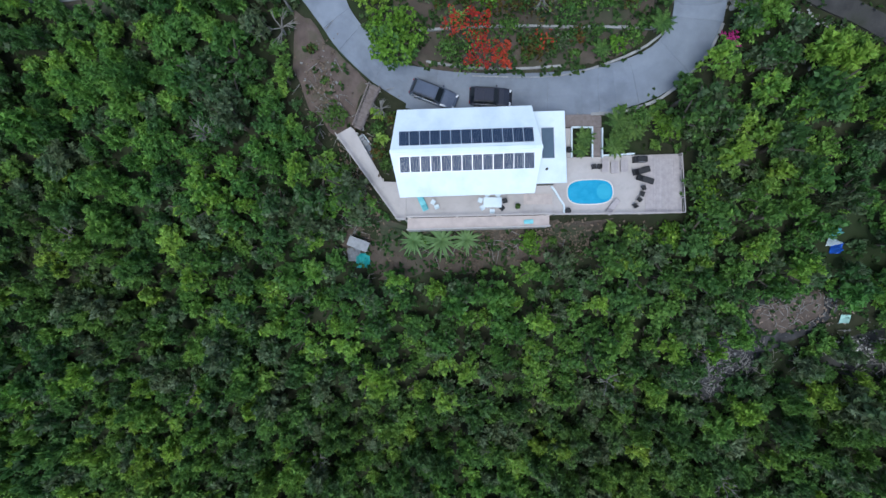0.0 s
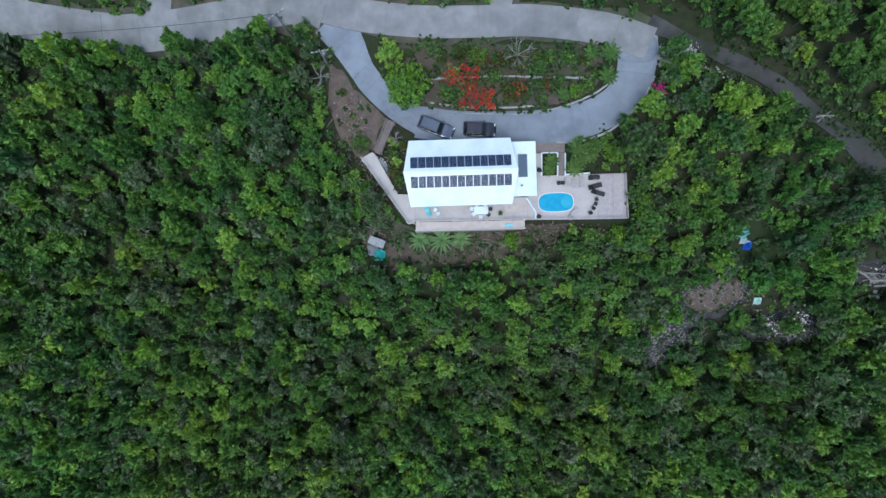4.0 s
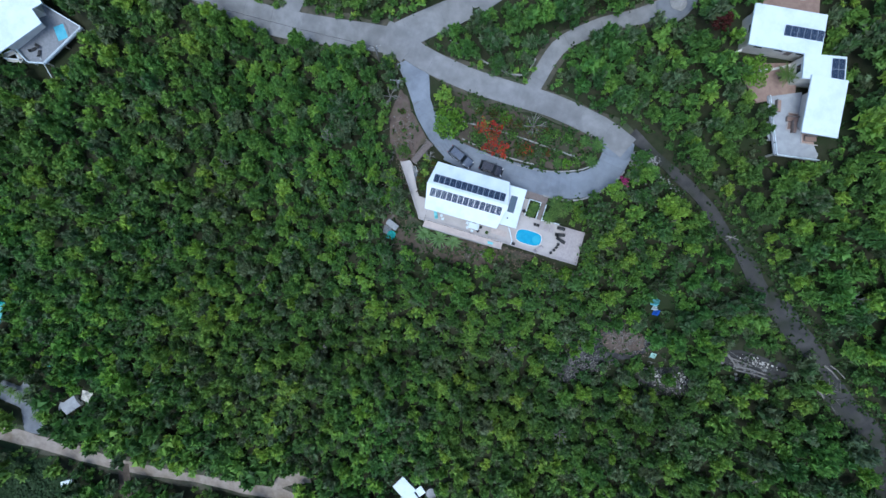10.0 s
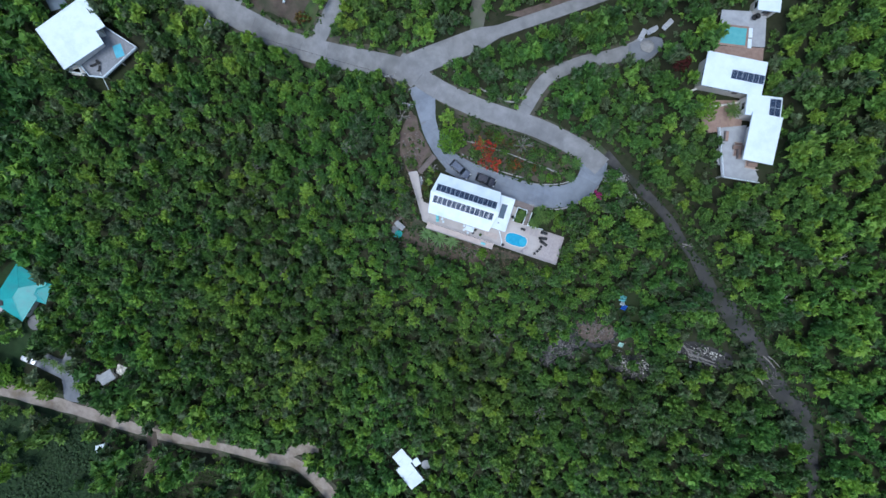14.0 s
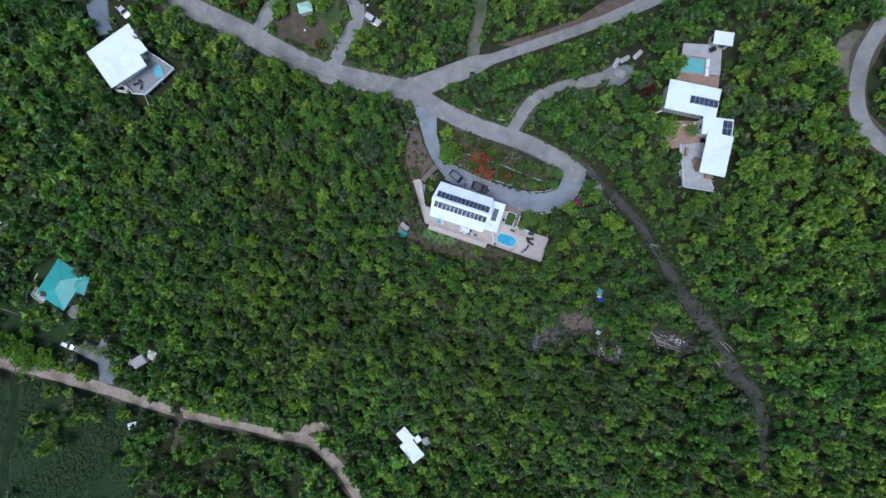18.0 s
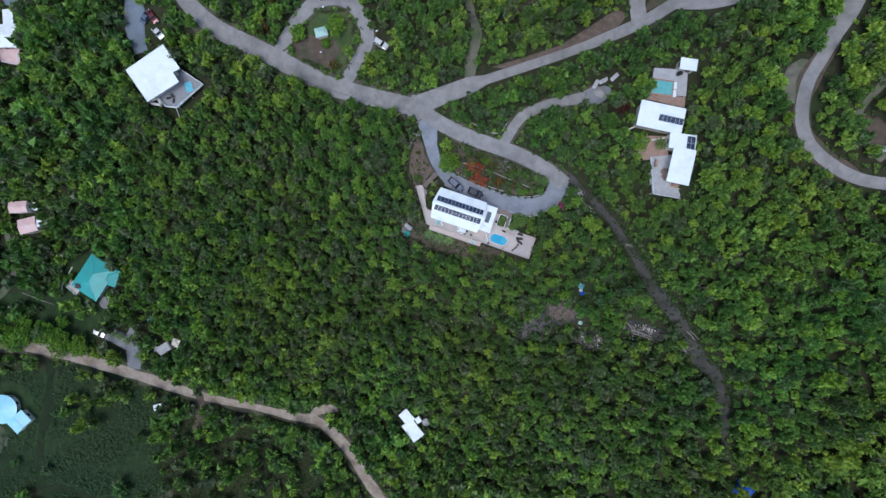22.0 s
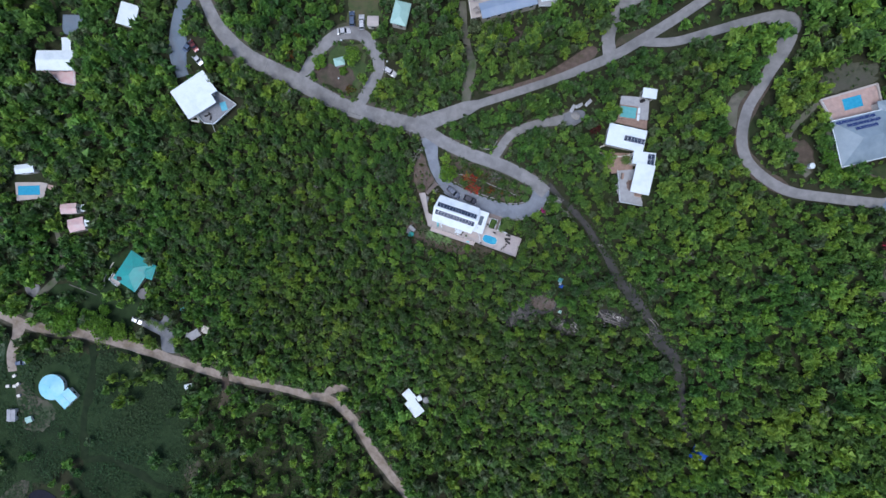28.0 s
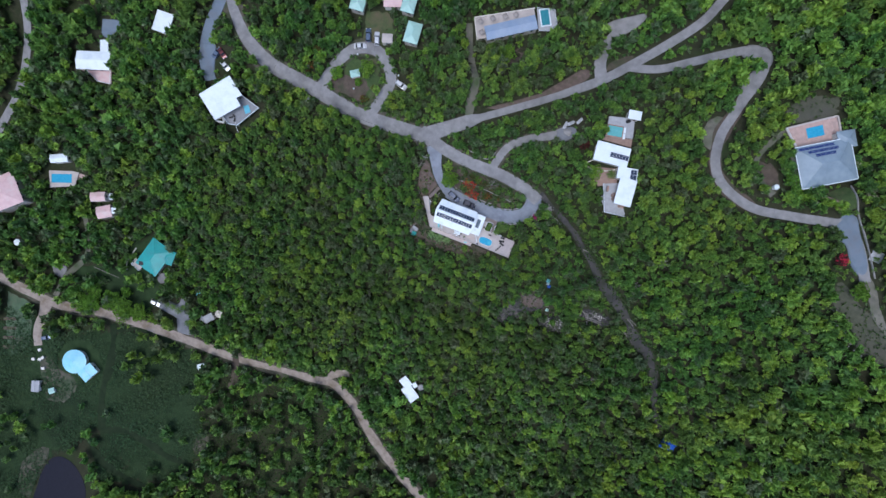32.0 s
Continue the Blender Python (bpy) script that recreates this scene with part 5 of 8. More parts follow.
def car(label, x, y, heading, color, kind="suv", length=4.6, group=""):
    z = gz(x, y) + 0.14
    c = thing("car", label, "car", group, (x, y, z), radians(heading))
    p, L, W2 = paint(color), length / 2, 0.96
    belt, roof = (0.98, 1.66) if kind == "suv" else (0.88, 1.42) if kind == "sedan" else (1.0, 1.68)
    hood = belt - 0.04
    st = [(-L, W2 * 0.86, 0.42, belt - 0.12), (-L + 0.18, W2 * 0.97, 0.3, belt), (-L * 0.4, W2, 0.26, belt), (L * 0.35, W2, 0.26, belt),
          (L * 0.62, W2 * 0.98, 0.28, hood), (L - 0.25, W2 * 0.93, 0.32, hood - 0.14), (L, W2 * 0.78, 0.42, hood - 0.3)]
    part("body", soften(loft([body_ring(*s) for s in st]), 0.05), p, c, smooth=False)
    if kind == "suv":
        a, b, e, f = -L + 0.12, -L + 0.5, L * 0.12, L * 0.42
    elif kind == "sedan":
        a, b, e, f = -L * 0.72, -L * 0.42, L * 0.1, L * 0.42
    else:
        a, b, e, f = -L * 0.12, -L * 0.05, L * 0.25, L * 0.5
    rw, bw = W2 * 0.74, W2 * 0.93
    cab = [[(a, -bw, belt - 0.05), (a, -bw, belt), (a, bw, belt), (a, bw, belt - 0.05)], [(b, -bw, belt - 0.05), (b, -rw, roof - 0.04), (b, rw, roof - 0.04), (b, bw, belt - 0.05)],
           [((b + e) / 2, -bw, belt - 0.05), ((b + e) / 2, -rw, roof), ((b + e) / 2, rw, roof), ((b + e) / 2, bw, belt - 0.05)],
           [(e, -bw, belt - 0.05), (e, -rw, roof - 0.03), (e, rw, roof - 0.03), (e, bw, belt - 0.05)], [(f, -bw, belt - 0.05), (f, -bw, belt), (f, bw, belt), (f, bw, belt - 0.05)]]
    part("cabin", soften(loft(cab), 0.07), p, c)

    def pane(name, q):
        bm = bmesh.new()
        q = [Vector(v) for v in q]
        n = (q[1] - q[0]).cross(q[2] - q[0]).normalized()
        mid = sum(q, Vector()) / 4
        if n.dot(mid - Vector((0, 0, belt))) < 0:
            n = -n
        lo = [bm.verts.new(v - n * 0.01) for v in q]
        hi = [bm.verts.new(mid + (v - mid) * 0.95 + n * 0.022) for v in q]
        bm.faces.new(hi)
        bm.faces.new(lo[::-1])
        for k in range(4):
            bm.faces.new((lo[k], lo[(k + 1) % 4], hi[(k + 1) % 4], hi[k]))
        part(name, bm, GLASS, c)

    pane("windscreen", [(f - 0.08, -bw * 0.92, belt + 0.03), (f - 0.08, bw * 0.92, belt + 0.03), (e + 0.06, rw * 0.94, roof - 0.06), (e + 0.06, -rw * 0.94, roof - 0.06)])
    pane("rear_window", [(a + 0.04, -bw * 0.9, belt + 0.05), (a + 0.04, bw * 0.9, belt + 0.05), (b - 0.03, rw * 0.92, roof - 0.1), (b - 0.03, -rw * 0.92, roof - 0.1)])
    m = (b + e) / 2
    for s in (-1, 1):
        for x0, x1, lo0, lo1 in ((b + 0.06, m - 0.05, a + 0.35, m - 0.05), (m + 0.05, e - 0.06, m + 0.05, f - 0.35)):
            pane("side_window", [(lo0, s * bw * 0.985, belt + 0.05), (lo1, s * bw * 0.985, belt + 0.05), (x1, s * (rw + 0.03), roof - 0.1), (x0, s * (rw + 0.03), roof - 0.1)])
        part("headlight", box(L - 0.16, s * W2 * 0.68, hood - 0.2, 0.2, 0.34, 0.14, -s * 0.35, 0.03), CLEARLAMP, c)
        part("tail_light", box(-L + 0.03, s * W2 * 0.72, belt - 0.25, 0.1, 0.24, 0.26, 0, 0.02), REDLAMP, c)
        part("wing_mirror", box(f - 0.35, s * (W2 + 0.1), belt + 0.06, 0.14, 0.2, 0.14, 0, 0.03), p, c)
        for wx in (-L * 0.6, L * 0.62):
            w = part("wheel", cyl(0, 0, -0.11, 0.11, 0.34, seg=16), TYRE, c)
            w.matrix_basis = Matrix.Translation((wx, s * (W2 - 0.1), 0.34)) @ Matrix.Rotation(math.pi / 2, 4, "X")
            part("rim", cyl(0, 0, -0.12, 0.12, 0.21, seg=12), RIM, w)
    if kind == "pickup":
        part("bed_liner", box(-L * 0.56, 0, belt + 0.01, L * 0.78, W2 * 1.55, 0.04), BLACK, c)
    if kind == "suv":
        for s in (-1, 1):
            part("roof_rail", beam((b + 0.1, s * rw * 0.93, roof + 0.03), (e - 0.1, s * rw * 0.93, roof + 0.03), 0.05), BLACK, c)
    part("bumper", box(L - 0.02, 0, 0.5, 0.14, W2 * 1.5, 0.2, 0, 0.04), BLACK, c)
    return c


SILVER, DARK, WHITEC, REDC, BLUEC = (0.1, 0.12, 0.165), (0.035, 0.036, 0.05), (0.62, 0.63, 0.64), (0.12, 0.018, 0.018), (0.09, 0.13, 0.2)
car("dark silver estate car parked on the concrete drive", -1.0, 16.45, -21, SILVER, "suv", 5.0, "cars by the house")
car("black compact car parked close to the house", 4.9, 16.2, -3, DARK, "suv", 4.4, "cars by the house")
yard = "cars on the loop drive"
car("white saloon car on the loop drive", *CARS_N[0], 25, WHITEC, "sedan", 4.5, yard)
car("grey off-road car in the cottage yard", *CARS_N[1], 112, BLUEC, "suv", 4.8, yard)
car("white van-like car in the cottage yard", *CARS_N[2], 112, WHITEC, "suv", 4.8, yard)
car("white off-road car parked beside the loop drive", *LOOP_CAR[0], -12, WHITEC, "suv", 4.5, yard)
car("white saloon car beside the white house", *CARS_NW2[0], -28, WHITEC, "sedan", 4.4, "cars by the white house")
car("pale blue car beside the white house", *CARS_NW2[2], 75, BLUEC, "sedan", 4.4, "cars by the white house")
car("red car half hidden under trees", *CARS_NW2[1], -35, REDC, "sedan", 4.2, "cars by the white house")
car("white car beside the teal-roofed house", *TEAL_CAR[0], -5, WHITEC, "suv", 4.5)
car("dark car standing on the dirt track", *CAR_W[0], 30, BLUEC, "suv", 4.5)
for q in CARS_N + CARS_NW2 + TEAL_CAR + CAR_W:
    KEEP_POLY.append(([(q[0] - 2.6, q[1] - 2.6), (q[0] + 2.6, q[1] - 2.6), (q[0] + 2.6, q[1] + 2.6), (q[0] - 2.6, q[1] + 2.6)], 0))


# ------------------------------------------------------------ terraces of the main house, in detail
def rail_run(parent, a, b, z, high=1.0, mat=WHITE, gap=1.5):
    a, b = Vector(a), Vector(b)
    part("rail", beam((a.x, a.y, z + high), (b.x, b.y, z + high), 0.1, 0.06), mat, parent)
    part("rail", beam((a.x, a.y, z + high * 0.5), (b.x, b.y, z + high * 0.5), 0.04), mat, parent)
    k = max(1, round((b - a).length / gap))
    for j in range(k + 1):
        q = a + (b - a) * j / k
        part("rail_post", box(q.x, q.y, z + high / 2, 0.09, 0.09, high), mat, parent)


rl = thing("deck_railing", "white railing along the front of the sun deck", "railing")
rail_run(rl, (-3.85, 3.65), (11.5, 4.0), DZ, 1.0, CREAM)
rl2 = thing("pool_railing", "low white railing at the edge of the pool deck", "railing")
rail_run(rl2, (11.6, 3.97), (25.05, 4.13), DZ, 0.95, PLANK)
rail_run(rl2, (25.05, 4.13), (24.7, 10.25), DZ, 0.95, PLANK)
rl3 = thing("walkway_railing", "white railing beside the walkway", "railing")
rail_run(rl3, (-11.22, 12.33), (-4.87, 3.5), DZ, 1.0, CREAM)
rail_run(rl3, (-4.8, 3.45), (-3.95, 3.43), DZ, 1.0, CREAM)
terrace("lower_path", "blue-grey concrete path between walkway and house", [(-8.9, 12.2), (-8.2, 10.6), (-7.2, 9.0), (-6.4, 7.6), (-5.1, 7.6), (-5.6, 9.0), (-7.3, 10.4), (-8.0, 11.8)], DZ - 0.8, DRIVECONC, thick=1.6, posts=False, category="path")
fbr = thing("bridge_rail", "weathered timber handrails of the footbridge", "railing")
rail_run(fbr, (-7.7, 17.6), (-9.4, 13.2), DZ + 0.05, 1.0, BROWNPLANK)
rail_run(fbr, (-6.6, 17.2), (-8.6, 12.8), DZ + 0.05, 1.0, BROWNPLANK)
ledge = thing("lower_ledge", "narrow cream ledge below the sun deck", "ledge")
part("slab", prism([(-3.8, 2.45), (11.2, 2.85), (11.2, 3.9), (-3.8, 3.56)], DZ - 0.75, DZ - 0.45), STEPTILE, ledge)
part("edge_wall", prism([(-3.9, 2.3), (11.3, 2.7), (11.3, 2.85), (-3.9, 2.45)], -6.5, DZ - 0.3), CREAM, ledge)
mat_ = thing("blue_mat", "folded bright blue mat on the ledge", "mat", at=(9.0, 3.2, DZ - 0.44))
part("cover", box(0, 0, 0.06, 1.0, 0.45, 0.1, 0.05, 0.04), CYANTARP, mat_)
# tiled step area between deck and pool
tiles = thing("tiled_step", "terracotta tiled step beside the pool", "step", at=(9.9, 5.55, DZ))
for i in range(8):
    for j in range(3):
        part("tile", box(-1.3 + i * 0.37, -0.37 + j * 0.37, 0.06, 0.364, 0.364, 0.12), STEPTILE, tiles)
ws = thing("curved_wall", "low white curved garden wall by the pool", "wall")
cw = spline([(11.3, 6.9), (11.8, 6.2), (12.2, 5.5), (12.6, 4.9), (12.6, 4.1)], 0.3)
for a, b in zip(cw, cw[1:]):
    part("segment", beam((*a, DZ + 0.2), (*b, DZ + 0.2), 0.16, 0.4), WHITE, ws)
# timber boards of the deck extension
wd = bpy.data.objects["wood_deck"]
for k in range(26):
    x = 21.3 + k * 0.146
    part("board", box(x + 0.0, 7.1 + 0.02 * k / 26, DZ + 0.03, 0.132, 6.0, 0.05), PLANK, wd)
fb = bpy.data.objects["footbridge"]
for k in range(24):
    t = (k + 0.5) / 24
    part("board", box(-7.15 - 1.87 * t, 17.4 - 4.45 * t, DZ + 0.08, 1.05, 0.16, 0.05, math.atan2(-4.45, -1.87) + math.pi / 2), BROWNPLANK, fb)
# pool steps
for r in (0.85, 0.6, 0.35):
    part("pool_step", prism([(1.45 + r * math.cos(a) * 0.9, r * math.sin(a)) for a in [k * math.tau / 20 for k in range(20)]], 0.03, 0.045 + (0.85 - r) * 0.02), POOLSTEP, pl)


def dining_chair(x, y, turn, mat=WHITE, label="white plastic garden chair at the table"):
    c = thing("garden_chair", label, "chair", "garden chairs", (x, y, DZ), turn)
    part("seat", box(0, 0, 0.45, 0.46, 0.46, 0.05, 0, 0.015), mat, c)
    part("backrest", box(-0.22, 0, 0.72, 0.05, 0.46, 0.5, 0, 0.015), mat, c)
    for a in (-0.19, 0.19):
        for b in (-0.19, 0.19):
            part("leg", box(a, b, 0.215, 0.04, 0.04, 0.43), mat, c)
        part("armrest", box(0, a * 1.2, 0.66, 0.42, 0.05, 0.04), mat, c)
    return c


def lounger(x, y, turn, mat, label):
    c = thing("sun_lounger", label, "lounger", "sun loungers", (x, y, DZ), turn)
    part("frame", box(0, 0, 0.28, 1.9, 0.64, 0.06, 0, 0.02), mat, c)
    part("mattress", box(0.3, 0, 0.35, 1.2, 0.58, 0.08, 0, 0.03), mat, c)
    b = part("backrest", box(0, 0, 0, 0.75, 0.58, 0.08, 0, 0.03), mat, c)
    b.matrix_basis = Matrix.Translation((-0.62, 0, 0.5)) @ Matrix.Rotation(radians(35), 4, "Y")
    for a in (-0.8, 0.8):
        for s in (-0.26, 0.26):
            part("leg", box(a, s, 0.125, 0.05, 0.05, 0.25), mat, c)
    return c


tb = thing("garden_table", "white rectangular garden table laid for a meal", "table", at=(5.1, 5.15, DZ))
part("tabletop", box(0, 0, 0.725, 1.9, 1.05, 0.05, 0, 0.02), WHITE, tb)
for a in (-0.5, 0.5):
    for b in (-0.5, 0.5):
        part("leg", box(a, b, 0.35, 0.06, 0.06, 0.7), WHITE, tb)
for k in range(7):
    a = k * math.tau / 7 + 0.2
    dining_chair(5.1 + 1.3 * math.cos(a), 5.15 + 0.9 * math.sin(a), a + math.pi, BLACK if k in (0, 6) else WHITE, "dark garden chair at the table" if k in (0, 6) else "white plastic garden chair at the table")
lounger(-2.2, 5.2, 2.0, CYANTARP, "turquoise cushioned lounger on the sun deck")
dining_chair(-1.1, 5.2, 2.6)
dining_chair(-0.7, 4.7, 1.9)
pot = thing("plant_pot", "dark potted shrub on the sun deck", "plant pot", at=(7.75, 4.75, DZ))
part("pot", cyl(0, 0, 0, 0.4, 0.16, 0.22), TERRA, pot)
from_arrays("foliage", leaf_cloud_small(9, 60, 0.35, 0.6), [tuple(range(i, i + 4)) for i in range(0, 240, 4)], LEAF_PALM, pot)
pot2 = thing("plant_pot", "dark round planter at the pool edge", "plant pot", at=(13.0, 4.3, DZ))
part("pot", cyl(0, 0, 0, 0.45, 0.25, 0.35), BLACK, pot2)
lounger(17.7, 4.75, 0.9, PLANK, "grey slatted lounger beside the pool")
lounger(20.7, 8.5, 0.25, BLACK, "dark sun lounger on the pool deck")
lounger(21.1, 7.6, -0.3, BLACK, "dark sun lounger on the pool deck")
for x, y, t in ((20.9, 6.7, 0.3), (20.75, 6.05, -0.4), (20.45, 5.5, 0.9), (20.0, 4.85, 2.0), (15.7, 8.9, 0.2), (16.2, 8.9, 3.1)):
    dining_chair(x, y, t, BLACK, "dark folding chair on the pool deck")
for x, y in ((16.9, 9.0), (17.9, 8.85), (18.9, 9.0)):
    s = thing("bench", "weathered grey timber bench", "bench", "benches by the pool", (x, y, DZ), 1.57)
    for k in range(5):
        part("slat", box(0, -0.32 + k * 0.16, 0.42, 1.3, 0.14, 0.04), PLANK, s)
    for a in (-0.5, 0.5):
        part("leg", box(a, 0, 0.2, 0.08, 0.7, 0.4), PLANK, s)
bb = thing("barbecue", "black covered barbecue on the pool deck", "barbecue", at=(20.5, 9.65, DZ), turn=0.05)
part("cabinet", box(0, 0, 0.45, 1.4, 0.6, 0.8, 0, 0.04), BLACK, bb)
part("lid", box(0, 0, 0.98, 1.0, 0.56, 0.3, 0, 0.1), BLACK, bb)
part("handle", beam((-0.35, -0.32, 1.0), (0.35, -0.32, 1.0), 0.04), RIM, bb)
kt = thing("kettle_grill", "round black kettle grill beside the annex", "barbecue", at=(13.0, 10.6, DZ))
part("bowl", cyl(0, 0, 0.6, 0.85, 0.22, 0.33, 16), BLACK, kt)
part("lid", cyl(0, 0, 0.85, 1.05, 0.33, 0.12, 16), BLACK, kt)
for k in range(3):
    part("leg", beam((0.2 * math.cos(k * 2.1), 0.2 * math.sin(k * 2.1), 0.65), (0.35 * math.cos(k * 2.1), 0.35 * math.sin(k * 2.1), 0), 0.03), RIM, kt)
# entrance walk and planter beside the annex
terrace("entrance_walk", "brown plank entrance walk from the drive", [(12.4, 13.1), (16.6, 13.15), (16.6, 14.5), (12.4, 14.4)], DZ, BROWNPLANK, posts=False)
terrace("garden_path", "brown plank path to the pool", [(15.65, 9.95), (16.55, 9.97), (16.55, 13.1), (15.65, 13.08)], DZ, BROWNPLANK, posts=False)
terrace("side_patio", "small grey patio beside the annex", [(12.35, 9.95), (13.35, 9.95), (13.35, 13.0), (12.35, 13.0)], DZ, CREAM, posts=False)
pw = thing("planter_wall", "low white wall round a planting bed", "wall")
for a, b in (((13.42, 9.9), (13.42, 13.05)), ((13.42, 13.05), (15.58, 13.05)), ((15.58, 13.05), (15.58, 9.9)), ((16.62, 9.9), (16.62, 13.0)), ((16.7, 10.1), (20.0, 10.3))):
    part("segment", beam((*a, DZ + 0.12), (*b, DZ + 0.12), 0.14, 0.5), WHITE, pw)
st = thing("outdoor_stair", "short grey outdoor stair with white stringers beside the walkway", "stair", at=(-8.9, 12.0, DZ), turn=-0.9)
for k in range(7):
    part("tread", box(k * 0.29, 0, -0.18 * (k + 1) + 0.05, 0.25, 0.95, 0.09), GREYROOF, st)
part("stringer", beam((0, -0.58, -0.1), (2.0, -0.58, -1.35), 0.07, 0.2), WHITE, st)
part("stringer", beam((0, 0.58, -0.1), (2.0, 0.58, -1.35), 0.07, 0.2), WHITE, st)

# shed and its heap below the walkway
c, turn, hu_, hv_ = frame_of(SHED_S)
sz0 = gz(c.x, c.y)
shed = thing("lean_to_shed", "small shed with a weathered grey sheet roof", "shed", at=(c.x, c.y, sz0), turn=turn)
part("roof", box(0, 0, 2.2, 2 * hu_, 2 * hv_, 0.08), GREYROOF, shed)
for a in (-1, 1):
    for b in (-1, 1):
        part("post", box(a * (hu_ - 0.12), b * (hv_ - 0.12), 0.9, 0.1, 0.1, 2.5), PLANK, shed)
part("back_wall", box(0, hv_ - 0.05, 1.1, 2 * hu_ - 0.2, 0.05, 2.0), PLANK, shed)


def heap(name, label, x, y, r, h, mat, seed, category="heap", count=5):
    """A crumpled sheet lying over lumps."""
    rnd = random.Random(seed)
    g = thing(name, label, category, at=(x, y, gz(x, y)))
    n = 14
    bumps_ = [(rnd.uniform(-r, r) * 0.5, rnd.uniform(-r, r) * 0.5, rnd.uniform(0.3, 1) * h) for _ in range(count)]
    vs, fs = [], []
    for i in range(n + 1):
        for j in range(n + 1):
            px, py = (i / n * 2 - 1) * r, (j / n * 2 - 1) * r
            px += rnd.uniform(-0.06, 0.06) * r
            py += rnd.uniform(-0.06, 0.06) * r
            z = max(bh * math.exp(-((px - bx) ** 2 + (py - by) ** 2) / (0.18 * r * r)) for bx, by, bh in bumps_)
            e = max(abs(i / n * 2 - 1), abs(j / n * 2 - 1))
            vs.append((px, py, z * (1 - e ** 6) + 0.25 + rnd.uniform(-0.05, 0.05) * h + gz(x + px, y + py) - gz(x, y)))
    for i in range(n):
        for j in range(n):
            a = i * (n + 1) + j
            fs.append((a, a + 1, a + n + 2, a + n + 1))
    o = from_arrays("sheet", vs, fs, mat, g)
    m = o.modifiers.new("thick", "SOLIDIFY")
    m.thickness = 0.03
    return g


heap("tarpaulin_heap", "crumpled teal tarpaulin over a heap", -9.6, -1.0, 0.85, 0.9, TEAL, 3)
heap("tarpaulin_heap", "dark grey plastic over building rubbish", -10.6, -0.3, 0.8, 0.7, ASPHALT, 4)
heap("blue_tarpaulin", "bright blue tarpaulin lying in the scrub", TARP[0][0], TARP[0][1], 2.3, 2.4, BLUETARP, 5)
heap("cyan_sheet", "pale cyan sheet dumped on the slope", TRASH[0][0] - 0.6, TRASH[0][1] + 1.0, 0.65, 2.2, CYANTARP, 6)
heap("blue_sheet", "blue sheet dumped on the slope", TRASH[0][0] + 0.5, TRASH[0][1] - 0.8, 0.55, 2.0, BLUETARP, 7)
heap("white_sheet", "white sheet dumped on the slope", TRASH[0][0] - 0.2, TRASH[0][1] - 0.1, 0.4, 2.4, WHITE, 8)
heap("white_sheet", "pale green-white sheet among the slash", WBOX[0][0], WBOX[0][1], 0.5, 0.6, GREENMETAL, 9)
for x, y in ((TARP[0][0], TARP[0][1]), TRASH[0], WBOX[0]):
    KEEP_POLY.append(([(x - 1.4, y - 1.4), (x + 1.4, y - 1.4), (x + 1.4, y + 1.4), (x - 1.4, y + 1.4)], 0))


# ------------------------------------------------------------ walls, rocks, poles
def stone_wall(name, label, points, high, mat, thick=0.35, up=0.0, seg=1.2):
    w = thing(name, label, "wall")
    line = spline(points, seg)
    rnd = random.Random(len(line))
    for a, b in zip(line, line[1:]):
        za, zb = gz(*a) + up, gz(*b) + up
        part("stone", beam((a[0], a[1], za), (b[0], b[1], zb), thick * rnd.uniform(0.85, 1.1), high * rnd.uniform(1.9, 2.1)), mat, w)
    return w


stone_wall("retaining_wall_upper", "pale stone retaining wall in the planted island", [(-2.6, 22.4), (6.2, 22.8), (13.0, 22.6), (16.1, 22.5), (21.1, 22.2)], 0.4, KERB, 0.25)
stone_wall("retaining_wall_lower", "pale stone edging below the planted island", [(-1.8, 19.6), (2.4, 19.1), (8.0, 19.0), (12.3, 19.2)], 0.25, KERB, 0.22)
stone_wall("drive_edge_wall", "pale concrete edge wall on the outer side of the drive", [(15.6, 14.5), (18.7, 14.6), (22.2, 15.7), (24.7, 17.8), (26.5, 20.2), (27.3, 22.4)], 0.3, KERB, 0.3)
stone_wall("drive_inner_kerb", "low concrete kerb along the planted island", [(3.0, 18.4), (9.0, 18.3), (12.6, 18.45), (17.0, 19.3), (20.4, 20.7), (22.4, 22.3)], 0.22, KERB, 0.22)
stone_wall("road_edge_wall", "dark stone edging beside the road island", [(-9.0, 34.6), (-3.0, 33.0), (3.0, 32.3), (5.6, 33.3), (6.2, 36.0)], 0.3, KERB, 0.3)


def rock_mesh(seed):
    bm = bmesh.new()
    bmesh.ops.create_icosphere(bm, subdivisions=1, radius=0.5)
    r = random.Random(seed)
    for v in bm.verts:
        v.co *= r.uniform(0.7, 1.15)
        v.co.z *= 0.7
    me = bpy.data.meshes.new("rock")
    bm.to_mesh(me)
    bm.free()
    me.materials.append(ROCK)
    return me


ROCKS = [rock_mesh(k) for k in range(6)]


def rocks(label, group, spots, s0, s1, seed):
    r = random.Random(seed)
    for x, y in spots:
        o = new("rock", r.choice(ROCKS))
        s = r.uniform(s0, s1)
        o.matrix_world = Matrix.LocRotScale((x, y, gz(x, y) + s * 0.12), Euler((r.random(), r.random(), r.random() * 6)), (s, s * r.uniform(0.7, 1.2), s))
        tagged(o, label, "rock", group)


